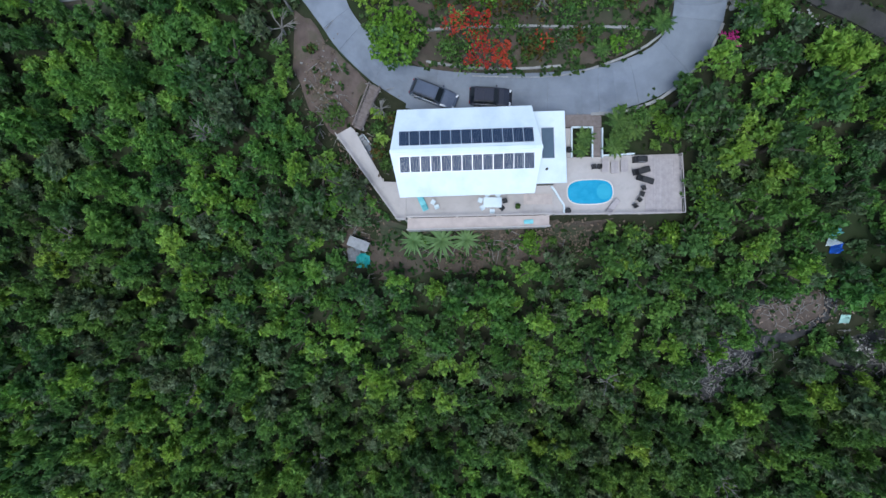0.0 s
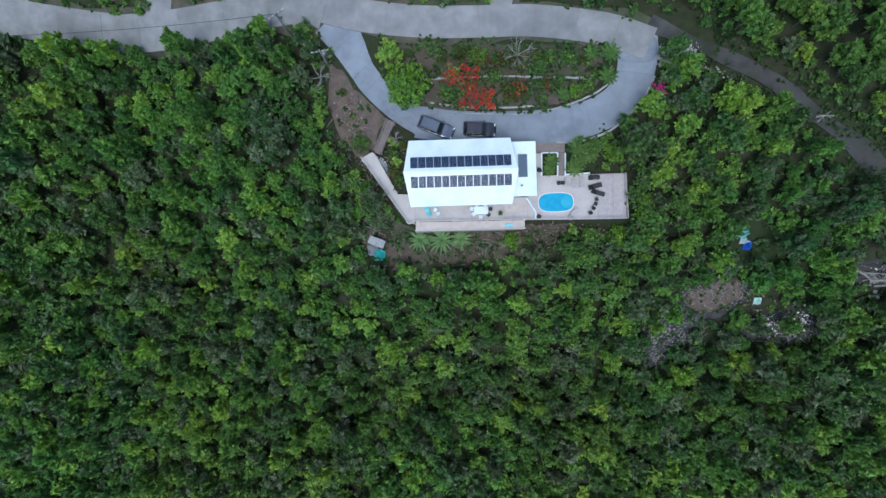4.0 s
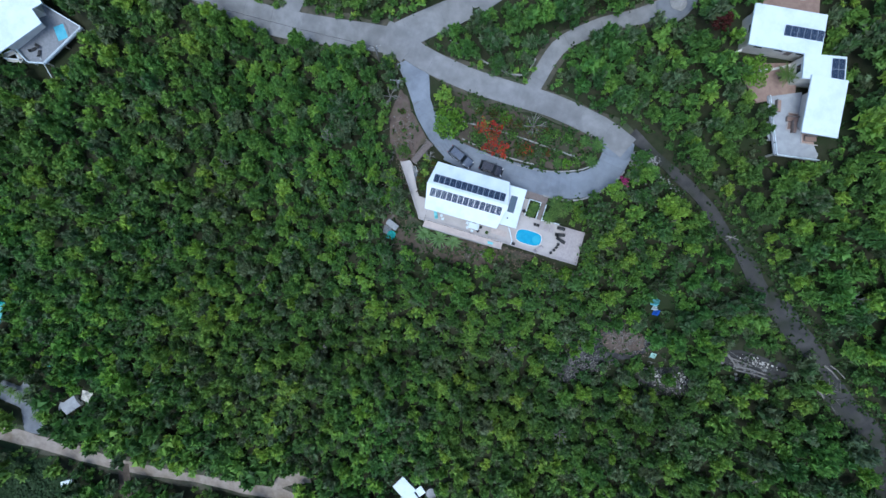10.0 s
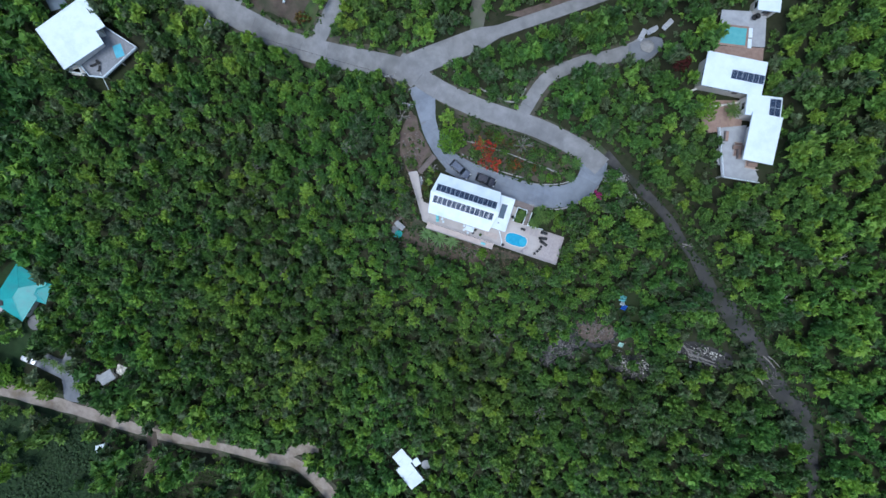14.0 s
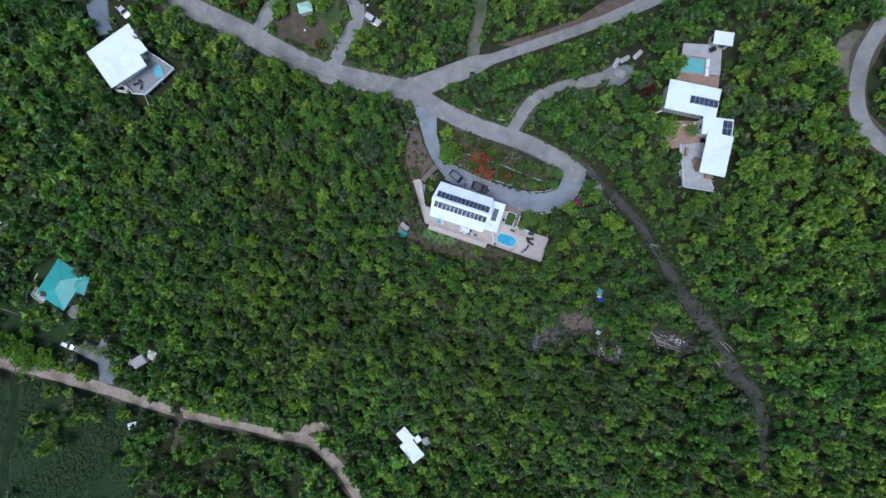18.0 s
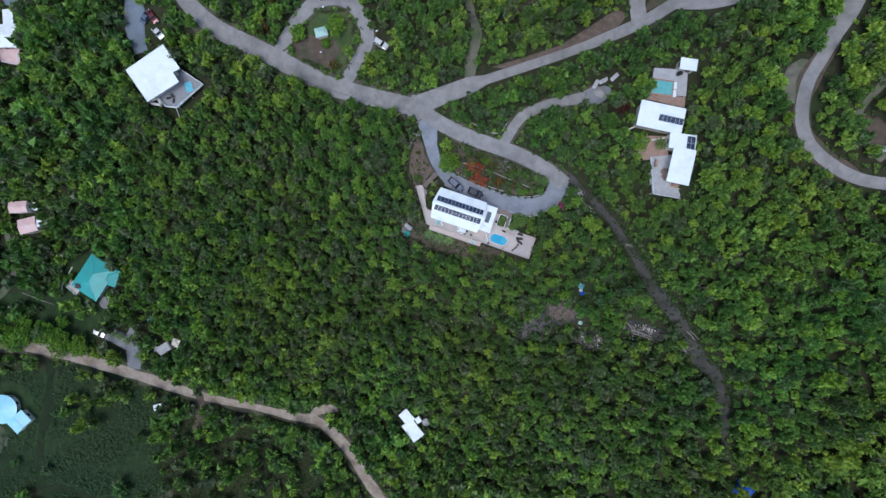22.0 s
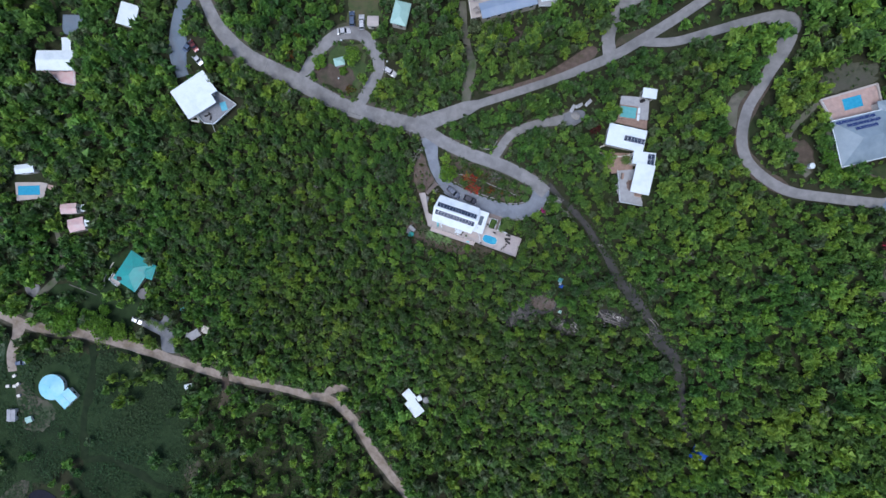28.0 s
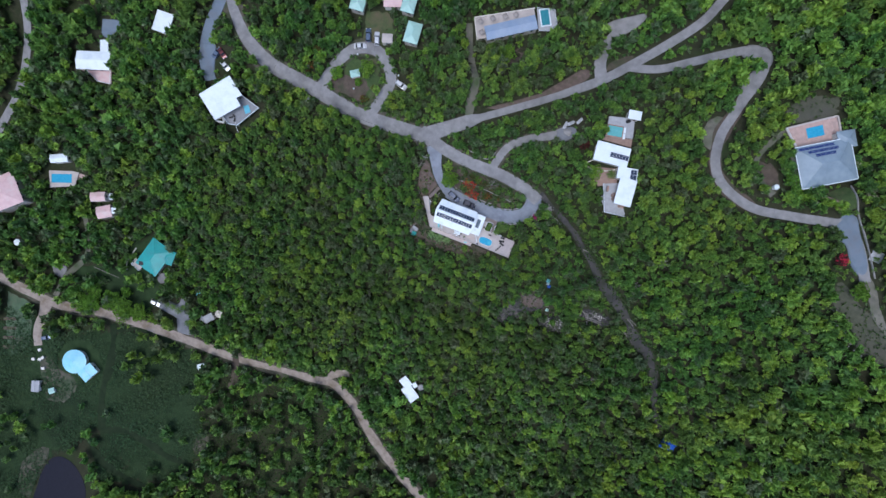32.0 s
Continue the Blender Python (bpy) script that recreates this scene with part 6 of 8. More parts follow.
rr_ = random.Random(21)
rocks("pale quarried rock in a pile at the end of the road", "rocks at the road end", [(28.8 + rr_.gauss(0, 1.0), 24.3 + rr_.gauss(0, 0.7)) for _ in range(26)], 0.4, 1.2, 1)
rocks("pale loose rock along the track", "rocks along the track", [(31 + k * 0.75 + rr_.gauss(0, 0.3), 21.6 - k * 0.5 + rr_.gauss(0, 0.3)) for k in range(12)], 0.3, 0.7, 2)
rocks("pale grey rubble stone at the edge of the drive", "rubble at the drive edge", [(12.6 + k * 0.16, 14.75 + rr_.gauss(0, 0.18)) for k in range(26)], 0.25, 0.5, 3)
rocks("broken grey rock in the cleared scrub", "rocks in the clearing", [(40 + rr_.gauss(0, 4.5), -9 + rr_.gauss(0, 3.4)) for _ in range(22)], 0.2, 0.45, 4)
rocks("broken grey rock in the cleared scrub", "rocks in the clearing", [(60 + rr_.gauss(0, 2.2), -4.5 + rr_.gauss(0, 1.3)) for _ in range(30)], 0.3, 0.9, 5)


def slash(name, label, cx, cy, sx_, sy_, n, seed, long=2.5):
    """Cut branches lying criss-cross on the ground."""
    r = random.Random(seed)
    bm = bmesh.new()
    for _ in range(n):
        x, y = cx + r.gauss(0, sx_), cy + r.gauss(0, sy_)
        a, l = r.random() * 6.3, r.uniform(0.4, 1) * long
        x2, y2 = x + l * math.cos(a), y + l * math.sin(a)
        tube([(x, y, gz(x, y) + r.uniform(0.15, 0.7)), ((x + x2) / 2, (y + y2) / 2, gz((x + x2) / 2, (y + y2) / 2) + r.uniform(0.2, 0.8)), (x2, y2, gz(x2, y2) + r.uniform(0.15, 0.5))], [0.05, 0.035, 0.015], 4, bm)
    me = bpy.data.meshes.new(name)
    bm.to_mesh(me)
    bm.free()
    me.materials.append(DEADWOOD)
    return tagged(new(name, me), label, "branches", kind="stuff")


slash("cut_branches", "bleached cut branches lying on the cleared ground", 35, -14, 2.6, 2.6, 170, 1, 1.4)
slash("cut_branches_pile", "brown cut branches heaped in the clearing", 40.2, -6.6, 2.0, 1.1, 90, 7, 1.8)
slash("cut_branches_middle", "bleached cut branches lying on the rubble", 50, -12, 2.6, 1.4, 80, 8, 1.6)
slash("cut_branches_east", "bleached cut branches beside the track", 61, -3.9, 2.2, 0.7, 38, 2, 2.4)
slash("cut_branches_track", "bleached cut trunks on the track", SLASH_T[0][0], SLASH_T[0][1], 1.0, 1.2, 22, 3, 2.6)
slash("cut_branches_bank", "dry branches on the bare bank", -12, 15, 1.6, 2.2, 40, 4, 1.6)
slash("cut_branches_below", "dry branches below the deck", 5, 0.6, 5, 1.1, 50, 5, 1.6)


def log(x0, y0, x1, y1, r, label="bleached felled trunk lying on the cleared ground"):
    g = thing("log", label, "log", "felled trunks")
    za, zb = gz(x0, y0) + 0.45, gz(x1, y1) + 0.45
    mid_ = ((x0 + x1) / 2 + 0.15 * r, (y0 + y1) / 2 + r * 0.8, (za + zb) / 2 + 0.12)
    part("trunk", tube([(x0, y0, za), mid_, (x1, y1, zb)], [r, r * 0.85, r * 0.55], 8), DEADWOOD, g)
    part("branch_stub", tube([mid_, (mid_[0] + 0.5, mid_[1] - 0.4, mid_[2] + 0.35)], [r * 0.4, r * 0.2], 6), DEADWOOD, g)


for a_, b_, c_, d_, e_ in ((56.9, -2.9, 59.4, -4.7, 0.2), (58.9, -4.5, 64.0, -4.3, 0.22), (59.6, -5.2, 64.6, -4.9, 0.17), (58.0, -3.4, 61.4, -3.6, 0.12),
                           (70.6, 0.6, 73.6, -1.0, 0.17), (71.4, 0.9, 74.3, -0.5, 0.14), (72.0, -4.0, 73.8, -5.3, 0.2), (46.9, 16.6, 48.9, 16.6, 0.14), (47.2, 16.0, 48.4, 17.2, 0.1)):
    log(a_, b_, c_, d_, e_)


def chips(name, label, cx, cy, sx_, sy_, n, seed, mat):
    """Small broken pieces strewn over the ground."""
    r = random.Random(seed)
    vs, fs = [], []
    for _ in range(n):
        x, y, s = cx + r.gauss(0, sx_), cy + r.gauss(0, sy_), 0.04 + 0.16 * r.random() ** 2
        z, a = gz(x, y) + r.uniform(0.15, 0.45), r.random() * 6.3
        k = len(vs)
        for u, v in ((-1, -0.6), (1, -0.5), (0.9, 0.6), (-0.8, 0.5)):
            vs.append((x + s * (u * math.cos(a) - v * math.sin(a)), y + s * (u * math.sin(a) + v * math.cos(a)), z + r.uniform(-0.05, 0.08)))
        vs.append((x, y, z - 0.2))
        fs += [(k, k + 1, k + 2, k + 3), (k, k + 4, k + 1), (k + 1, k + 4, k + 2), (k + 2, k + 4, k + 3), (k + 3, k + 4, k)]
    return tagged(from_arrays(name, vs, fs, mat), label, "rubble", kind="stuff")


chips("rubble_chips", "pale broken rubble strewn over the clearing", 42.5, -5.4, 1.6, 0.7, 160, 1, RUBBLE)
chips("rubble_chips_west", "grey ash and broken rubble strewn over the clearing", 34.0, -14.6, 2.2, 2.2, 420, 2, RUBBLE)
chips("rubble_chips_brown", "brown broken earth and roots heaped in the clearing", 40.2, -7.0, 2.4, 1.2, 900, 5, SPOILCHIP)
chips("rubble_chips_middle", "grey broken rubble strewn over the clearing", 50.5, -11.5, 2.6, 1.3, 300, 6, RUBBLE)
chips("rubble_chips_east", "bluish white rubbish strewn over the slope", 47.6, -11.2, 1.8, 0.7, 150, 3, WHITEWALL)
chips("rubble_chips_pile", "white rubbish strewn over the slope", 52.6, -10.0, 0.9, 0.7, 70, 7, WHITEWALL)
chips("rubble_chips_far", "bluish white rubbish strewn beside the track", 62.2, -2.6, 1.2, 0.35, 80, 4, WHITEWALL)
chips("stone_chips", "pale blue-grey broken stone at the head of the track", 30.0, 24.9, 1.1, 0.6, 420, 21, KERB)
for k in range(6):
    chips("stone_chips", "pale blue-grey broken stone along the track", 31.4 + 1.2 * k, 23.7 - 0.5 * k, 0.5, 0.3, 20, 22 + k, KERB)

chips("leaf_litter", "dry brown leaf litter below the deck", 8, 1.0, 7.0, 1.5, 1900, 11, LITTER)
chips("leaf_litter_west", "dry brown leaf litter beside the walkway", -9.6, 7.0, 1.8, 3.4, 700, 12, LITTER)
chips("leaf_litter_bank", "dry leaf litter and pebbles on the bare bank", -12.8, 17.2, 1.0, 2.0, 380, 13, LITTER)
chips("pebbles_bank", "small grey stones on the bare bank", -12.6, 17.4, 0.9, 1.9, 90, 14, RUBBLE)
slash("dry_twigs", "dry twigs and cut branches beside the walkway", -10.4, 6.0, 1.5, 3.6, 90, 6, 1.3)


def utility_pole(x, y, turn, high=8.5):
    z = gz(x, y)
    p = thing("utility_pole", "grey wooden utility pole with a crossarm", "pole", "utility poles", (x, y, z), turn)
    part("pole", cyl(0, 0, -0.5, high, 0.15, 0.1, 10), DEADWOOD, p)
    arm = part("crossarm", beam((-1.1, 0, high - 0.5), (1.1, 0, high - 0.5), 0.1, 0.12), DEADWOOD, p)
    for k in (-1, -0.4, 0.4, 1):
        part("insulator", cyl(k, 0, high - 0.44, high - 0.25, 0.06, 0.04, 8), WHITE, arm)
    part("transformer", cyl(0.28, 0, high - 2.0, high - 1.2, 0.2, seg=12), GREYROOF, p)
    return (x, y, z + high - 0.3)


P1 = utility_pole(-20.3, 28.2, 0.6)
P2 = utility_pole(-62.0, 28.0, 1.4)
P3 = utility_pole(-15.5, 24.6, 0.2, 6.0)
for a, b in ((P1, P2), (P1, P3)):
    w = thing("power_line", "thin sagging power cable between poles", "cable")
    pts = [(a[0] + (b[0] - a[0]) * t, a[1] + (b[1] - a[1]) * t, a[2] + (b[2] - a[2]) * t - 1.2 * 4 * t * (1 - t)) for t in [k / 10 for k in range(11)]]
    part("cable", tube(pts, [0.03] * 11, 5), BLACK, w)

# gazebo and small outbuildings
gz0 = gz(*GAZEBO[0])
g = thing("gazebo", "small open gazebo with a pale green roof", "gazebo", at=(GAZEBO[0][0], GAZEBO[0][1], gz0), turn=0.6)
part("roof", roof_mesh("hip", 1.7, 1.3, 2.4, 0.7, 0.12), GREENMETAL, g)
for a in (-1.3, 1.3):
    for b in (-0.95, 0.95):
        part("post", box(a, b, 1.0, 0.12, 0.12, 2.7), WHITE, g)
part("floor", box(0, 0, 0.08, 2.8, 2.1, 0.5), CREAM, g)


def hut(name, label, x, y, turn, a, b, h, roof_mat):
    pts = [(x + p * math.cos(turn) - q * math.sin(turn), y + p * math.sin(turn) + q * math.cos(turn)) for p, q in ((-a, -b), (a, -b), (a, b), (-a, b))]
    return building(name, label, pts, gz(x, y) + h, roof_mat, WHITEWALL, "gable", 0.4, 0.2, category="shed", margin=0.5)


hut("garden_shed", "small cream-roofed shed in the cottage yard", *CARS_N[4], 0.35, 1.8, 1.6, 2.4, CREAM)
hut("boat_shed", "low white sheet-covered shed in the trees", *SHED_WHITE[0], 0.9, 2.2, 1.6, 2.3, STONE)
hut("field_hut", "tiny pale-roofed hut beside the dirt road", *HUT_P[0], 0.6, 1.5, 1.2, 2.4, WHITE)
hut("store_shed", "small white-roofed store by the round house", -136.0, -125.4, 1.9, 2.4, 1.7, 2.4, STONE)
hut("store_shed", "small pale green-roofed store by the round house", -128.9, -124.6, 0.7, 1.3, 1.2, 2.0, GREENMETAL)
for x, y, a_ in ((-142.0, -115.4, 0.3), (-140.9, -110.6, 0.9), (-136.5, -117.4, 0.5), (-139.4, -114.4, 0.2), (-138.4, -113.2, 1.1)):
    cr_ = thing("crate", "pale weathered crate standing on the grass", "crate", "crates by the round house", (x, y, gz(x, y) + 0.25), a_)
    part("box", box(0, 0, 0.5, 1.3, 1.0, 0.9, 0, 0.04), STONE, cr_)
    part("lid", box(0.05, 0, 1.0, 1.4, 1.1, 0.08, 0.06), WHITEWALL, cr_)
    KEEP_OUT.append(([(x, y)], 1.6))
for k in range(4):
    x, y = -158.6 + 1.5 * k, -103.6 - 3.8 * k
    bed = thing("planting_bed", "long raised bed of bare reddish soil", "planting bed", "vegetable beds", (x, y, gz(x, y) + 0.2), 0.38)
    part("soil", box(0, 0, 0.12, 5.4, 1.2, 0.3, 0, 0.08), EARTH, bed)
    for e_ in range(9):
        part("seedling", cyl(-2.3 + 0.57 * e_, 0, 0.24, 0.6, 0.2, 0.05, 6), LEAF_PALM, bed)
tank = thing("water_tank", "round grey water tank beside the small house", "tank", at=(SMALL_TANK[0][0], SMALL_TANK[0][1], gz(*SMALL_TANK[0])))
part("shell", cyl(0, 0, -0.5, 2.3, 1.3, seg=20), GREYROOF, tank)
part("lid", cyl(0, 0, 2.3, 2.5, 1.3, 0.3, 20), GREYROOF, tank)
tank2 = thing("water_tank", "round white water tank among the trees", "tank", at=(-165.5, -70.5, gz(-165.5, -70.5)))
part("shell", cyl(0, 0, -0.5, 2.6, 1.4, seg=20), WHITE, tank2)
part("lid", cyl(0, 0, 2.6, 2.9, 1.4, 0.3, 20), WHITE, tank2)
KEEP_POLY.append(([(-167.5, -72.5), (-163.5, -72.5), (-163.5, -68.5), (-167.5, -68.5)], 0))

# grey villa: eaves, roof panels, garden path
for a, b in (((-gu, -gv2), (gu, -gv2)), ((gu, -gv2), (gu, gv2)), ((gu, gv2), (-gu, gv2)), ((-gu, gv2), (-gu, -gv2))):
    part("fascia", beam((*a, 32.12), (*b, 32.12), 0.26, 0.22), WHITE, gv)
for y, u0, count_ in ((gv2 - 0.95, -7.0, 7), (gv2 - 2.2, -4.6, 6), (gv2 - 3.5, -2.8, 4)):
    for k in range(count_):
        solar_panel(gv, Matrix.Translation((u0 + k * 1.55, y, 32.2 + 2.4 * (1 - y / gv2) + 0.14)) @ Matrix.Rotation(-math.atan2(2.4, gv2), 4, "X"), 1.53, 0.99, PANELBLUE)
road("garden_path_villa", "pinkish curving garden path to the villa", [(100.2, 60.6), (103.2, 57.9), (106.6, 57.4), (109.3, 55.2)], 1.6, TERRA, 0.1, category="path")

# pond
pw_ = spline([(-120.3, -167.4), (-120.8, -160.2), (-119.2, -153.6), (-114.7, -151.2), (-108.4, -152.8), (-103.1, -156.8), (-99.6, -161.5), (-99.0, -168.0), (-104.0, -176.0), (-114.0, -178.0), (-119.4, -173.6), (-120.3, -167.4)], 1.5)[:-1]
tagged(part("pond_water", prism(pw_, -52.6, -51.8), PONDWATER, None), "still dark pond on the valley floor", "pond", kind="structure")
KEEP_POLY.append((pw_, 0))

# white house: deck furniture, outside steps
for k, (x, y) in enumerate(NW_SEAT):
    s = thing("deck_chair", "dark folding deck chair beside the plunge pool", "chair", "deck chairs", (x, y, -10.2), 0.8 + k)
    part("seat", box(0, 0, 0.32, 1.1, 0.6, 0.08, 0, 0.02), BLACK, s)
    bk = part("backrest", box(0, 0, 0, 0.6, 0.58, 0.06), BLACK, s)
    bk.matrix_basis = Matrix.Translation((-0.7, 0, 0.52)) @ Matrix.Rotation(0.8, 4, "Y")
    for a in (-0.45, 0.45):
        for b in (-0.25, 0.25):
            part("leg", box(a, b, 0.14, 0.05, 0.05, 0.28), RIM, s)
ss = thing("outside_steps", "white railed outside steps below the white house", "stair")
for a, b in zip(NW_STEP, NW_STEP[1:]):
    part("rail", beam((*a, -9.6), (*b, -9.6), 0.16, 0.12), WHITE, ss)
    part("landing", beam((*a, -10.5), (*b, -10.5), 0.7, 0.14), WHITEWALL, ss)
for p in NW_STEP:
    part("post", box(*p, (gz(*p) - 9.8) / 2, 0.14, 0.14, -9.4 - gz(*p)), WHITE, ss)
a, b = (-86.6, 11.0), (-84.4, 6.6)
part("handrail", beam((*a, -9.9), (*b, gz(*b) + 0.9), 0.12), WHITE, ss)
part("post", box(*b, gz(*b) + 0.3, 0.1, 0.1, 1.3), WHITE, ss)

# villa: pool loungers, terrace seats, courtyard wall
for k, (x, y) in enumerate(VILLA_PADS):
    s = thing("pool_lounger" if k < 2 else "pool_table", "white padded lounger at the villa pool" if k < 2 else "dark round table on the villa pool terrace", "lounger" if k < 2 else "table", "villa pool furniture", (x, y, 14.0), 0.28)
    if k < 2:
        part("pad", box(0, 0, 0.35, 0.75, 1.8, 0.12, 0, 0.04), WHITE, s)
        part("frame", box(0, 0, 0.24, 0.7, 1.75, 0.08), PLANK, s)
        for a in (-0.28, 0.28):
            for b in (-0.75, 0.75):
                part("leg", box(a, b, 0.1, 0.06, 0.06, 0.2), PLANK, s)
    else:
        part("tabletop", cyl(0, 0, 0.7, 0.76, 0.55, seg=18), BLACK, s)
        part("pedestal", cyl(0, 0, 0, 0.7, 0.08), BLACK, s)
for k, (x, y) in enumerate(VILLA_SEATS):
    s = thing("outdoor_sofa", "brown cushioned outdoor seat on the villa deck", "sofa", "villa deck seats", (x, y, 13.6), 0.25 + 1.57 * (k % 2))
    part("base", box(0, 0, 0.2, 1.9, 0.8, 0.38, 0, 0.03), BROWNPLANK, s)
    part("cushion", box(0, -0.05, 0.44, 1.8, 0.66, 0.12, 0, 0.04), TERRA, s)
    part("backrest", box(0, 0.36, 0.6, 1.9, 0.16, 0.5, 0, 0.04), BROWNPLANK, s)
vw = thing("courtyard_wall", "low white curved wall round the villa courtyard", "wall")
vl = spline(VILLA_WALL, 0.9)
for a, b in zip(vl, vl[1:]):
    part("segment", beam((*a, 13.5), (*b, 13.5), 0.3, 1.0), WHITEWALL, vw)

# end of the north drive: dumped sand and building material
r_ = random.Random(5)


def sand_heap(name, label, x, y, r, h, mat):
    vs, fs = [(0, 0, h)], []
    n = 20
    for j, (f, e) in enumerate(((0.35, 0.82), (0.7, 0.4), (1.0, -0.1))):
        for k in range(n):
            q = r * f * (1 + r_.uniform(-0.12, 0.12))
            vs.append((q * math.cos(k * math.tau / n), q * math.sin(k * math.tau / n) * 0.8, h * e + r_.uniform(-0.04, 0.04)))
    for k in range(n):
        fs.append((0, 1 + k, 1 + (k + 1) % n))
        for j in range(2):
            a = 1 + j * n
            fs.append((a + k, a + n + k, a + n + (k + 1) % n, a + (k + 1) % n))
    o = from_arrays(name, vs, fs, mat, None, label, True)
    o.location = (x, y, gz(x, y) + 0.36)
    return tagged(o, label, "heap")


sand_heap("sand_mound", "pale heap of sand on the drive's turning pad", *NDRIVE_HEAP[0], 1.7, 0.9, KERB)
for k in (1, 2, 3):
    x, y = NDRIVE_HEAP[k]
    s = thing("sheet_stack", "stack of pale blue-grey roofing sheets under the trees", "stack", "stacked sheets", (x, y, gz(x, y) + 0.1), 0.5 + 0.3 * k)
    for j in range(3):
        part("sheet", box(0.1 * j, 0.06 * j, 0.3 + j * 0.09, 2.6 - 0.3 * j, 0.9, 0.07), PANELFRAME if j % 2 else STONE, s)
    for a in (-0.8, 0.8):
        part("batten", box(a, 0, 0.12, 0.12, 0.9, 0.27), BROWNPLANK, s)
for x, y in NDRIVE_HEAP:
    KEEP_POLY.append(([(x - 1.4, y - 1.4), (x + 1.4, y - 1.4), (x + 1.4, y + 1.4), (x - 1.4, y + 1.4)], 0))

# grey villa: white wall along the parking court, tank, stones of the cleared slope
stone_wall("court_wall", "low pale wall along the parking court", GREY_WALL, 0.5, KERB, 0.25)
gt_ = thing("water_tank", "small white water tank on bare ground", "tank", at=(*GREY_TANK[0], gz(*GREY_TANK[0])))
part("shell", cyl(0, 0, -0.3, 1.5, 0.8, seg=18), WHITE, gt_)
part("lid", cyl(0, 0, 1.5, 1.7, 0.8, 0.2, 18), WHITE, gt_)
rocks("grey stone at the edge of the cleared slope", "stones of the cleared slope", [(x + r_.gauss(0, 0.5), y + r_.gauss(0, 0.5)) for x, y in spline(EAST_STONES, 0.9)], 0.5, 1.2, 9)
heap("cyan_sheet", "pale cyan sheeting dumped beside the court", EAST_BUSH[4][0], EAST_BUSH[4][1], 1.6, 0.8, STONE, 19)

# long house: roof terrace tables
for k, (x, y) in enumerate(BLUE_TABLES):
    s = thing("parasol", "square grey-brown parasol on the long house terrace", "parasol", "terrace parasols", (x, y, 3.5), 0.2)
    part("pole", cyl(0, 0, 0, 2.3, 0.04, seg=8), RIM, s)
    bm = bmesh.new()
    bmesh.ops.create_cone(bm, cap_ends=True, segments=4, radius1=1.25, radius2=0.06, depth=0.5, matrix=Matrix.Translation((0, 0, 2.25)))
    part("canopy", bm, PARASOL, s)
    part("base", cyl(0, 0, 0, 0.1, 0.3, seg=12), STONE, s)
for a, b in ((BLUE_BASE[0], BLUE_BASE[1]), (BLUE_BASE[3], BLUE_BASE[0])):
    w_ = thing("roof_parapet", "low pale parapet round the long house terrace", "parapet")
    part("coping", beam((*a, 3.78), (*b, 3.78), 0.3, 0.5), WHITEWALL, w_)

# fallen pole near the teal-roofed house
fp = thing("fallen_pole", "bleached fallen pole lying on the grass", "pole")
(x0, y0), (x1, y1) = FALLEN_POLE
part("pole", tube([(x0, y0, gz(x0, y0) + 0.3), ((x0 + x1) / 2, (y0 + y1) / 2, gz((x0 + x1) / 2, (y0 + y1) / 2) + 0.5), (x1, y1, gz(x1, y1) + 0.3)], [0.16, 0.14, 0.1], 8), DEADWOOD, fp)
KEEP_OUT.append(([(x0, y0), ((x0 + x1) / 2, (y0 + y1) / 2), (x1, y1)], 2.0))

# teal-roofed house: porch, roof hatch, cistern, curved wall, junk
terrace("teal_house_porch", "white railed porch at the corner of the teal-roofed house", TEAL_PORCH, -47.4, CREAM, rail=(0, 3))
tk = thing("cistern", "round concrete cistern with a flat grey lid", "cistern", at=(*TEAL_CISTERN[0], gz(*TEAL_CISTERN[0])))
part("drum", cyl(0, 0, -0.5, 1.0, 2.1, seg=24), STONE, tk)
part("lid", cyl(0, 0, 1.0, 1.1, 2.2, seg=24), CONCRETE, tk)
KEEP_OUT.append(([TEAL_CISTERN[0]], 2.6))
stone_wall("curved_garden_wall", "low pale curved wall beside the teal-roofed house", TEAL_WALL, 0.5, WHITEWALL, 0.4)
heap("cyan_sheet", "cyan plastic sheet lying in the scrub", *TEAL_JUNK[0], 1.0, 0.8, CYANTARP, 31)
heap("white_sheet", "white sheet over stored goods beside the shed", *TEAL_JUNK[1], 1.5, 1.2, WHITEWALL, 32)
heap("white_sheet", "pale grey sheet over stored goods under the trees", *TEAL_JUNK[2], 1.2, 0.9, STONE, 33)
for x, y in TEAL_JUNK:
    KEEP_OUT.append(([(x, y)], 1.6))
hb = thing("roof_box", "black solar water heater on the teal roof", "water heater", at=(TEAL_DARK[0][0], TEAL_DARK[0][1], -45.3), turn=0.4)
part("collector", box(0, 0, 0.25, 1.9, 1.7, 0.12, 0, 0.03), BLACK, hb)
part("frame", box(0, 0, 0.09, 1.7, 1.5, 0.18), PANELFRAME, hb)

# lamps of the loop drive
for x, y in LOOP_LAMPS:
    g_ = thing("garden_lamp", "white globe garden lamp on a short post", "lamp", "globe lamps", (x, y, gz(x, y)))
    part("post", cyl(0, 0, -0.2, 1.3, 0.06, seg=8), BLACK, g_)
    bm = bmesh.new()
    bmesh.ops.create_icosphere(bm, subdivisions=2, radius=0.3, matrix=Matrix.Translation((0, 0, 1.6)))
    part("globe", bm, WHITE, g_, smooth=True)



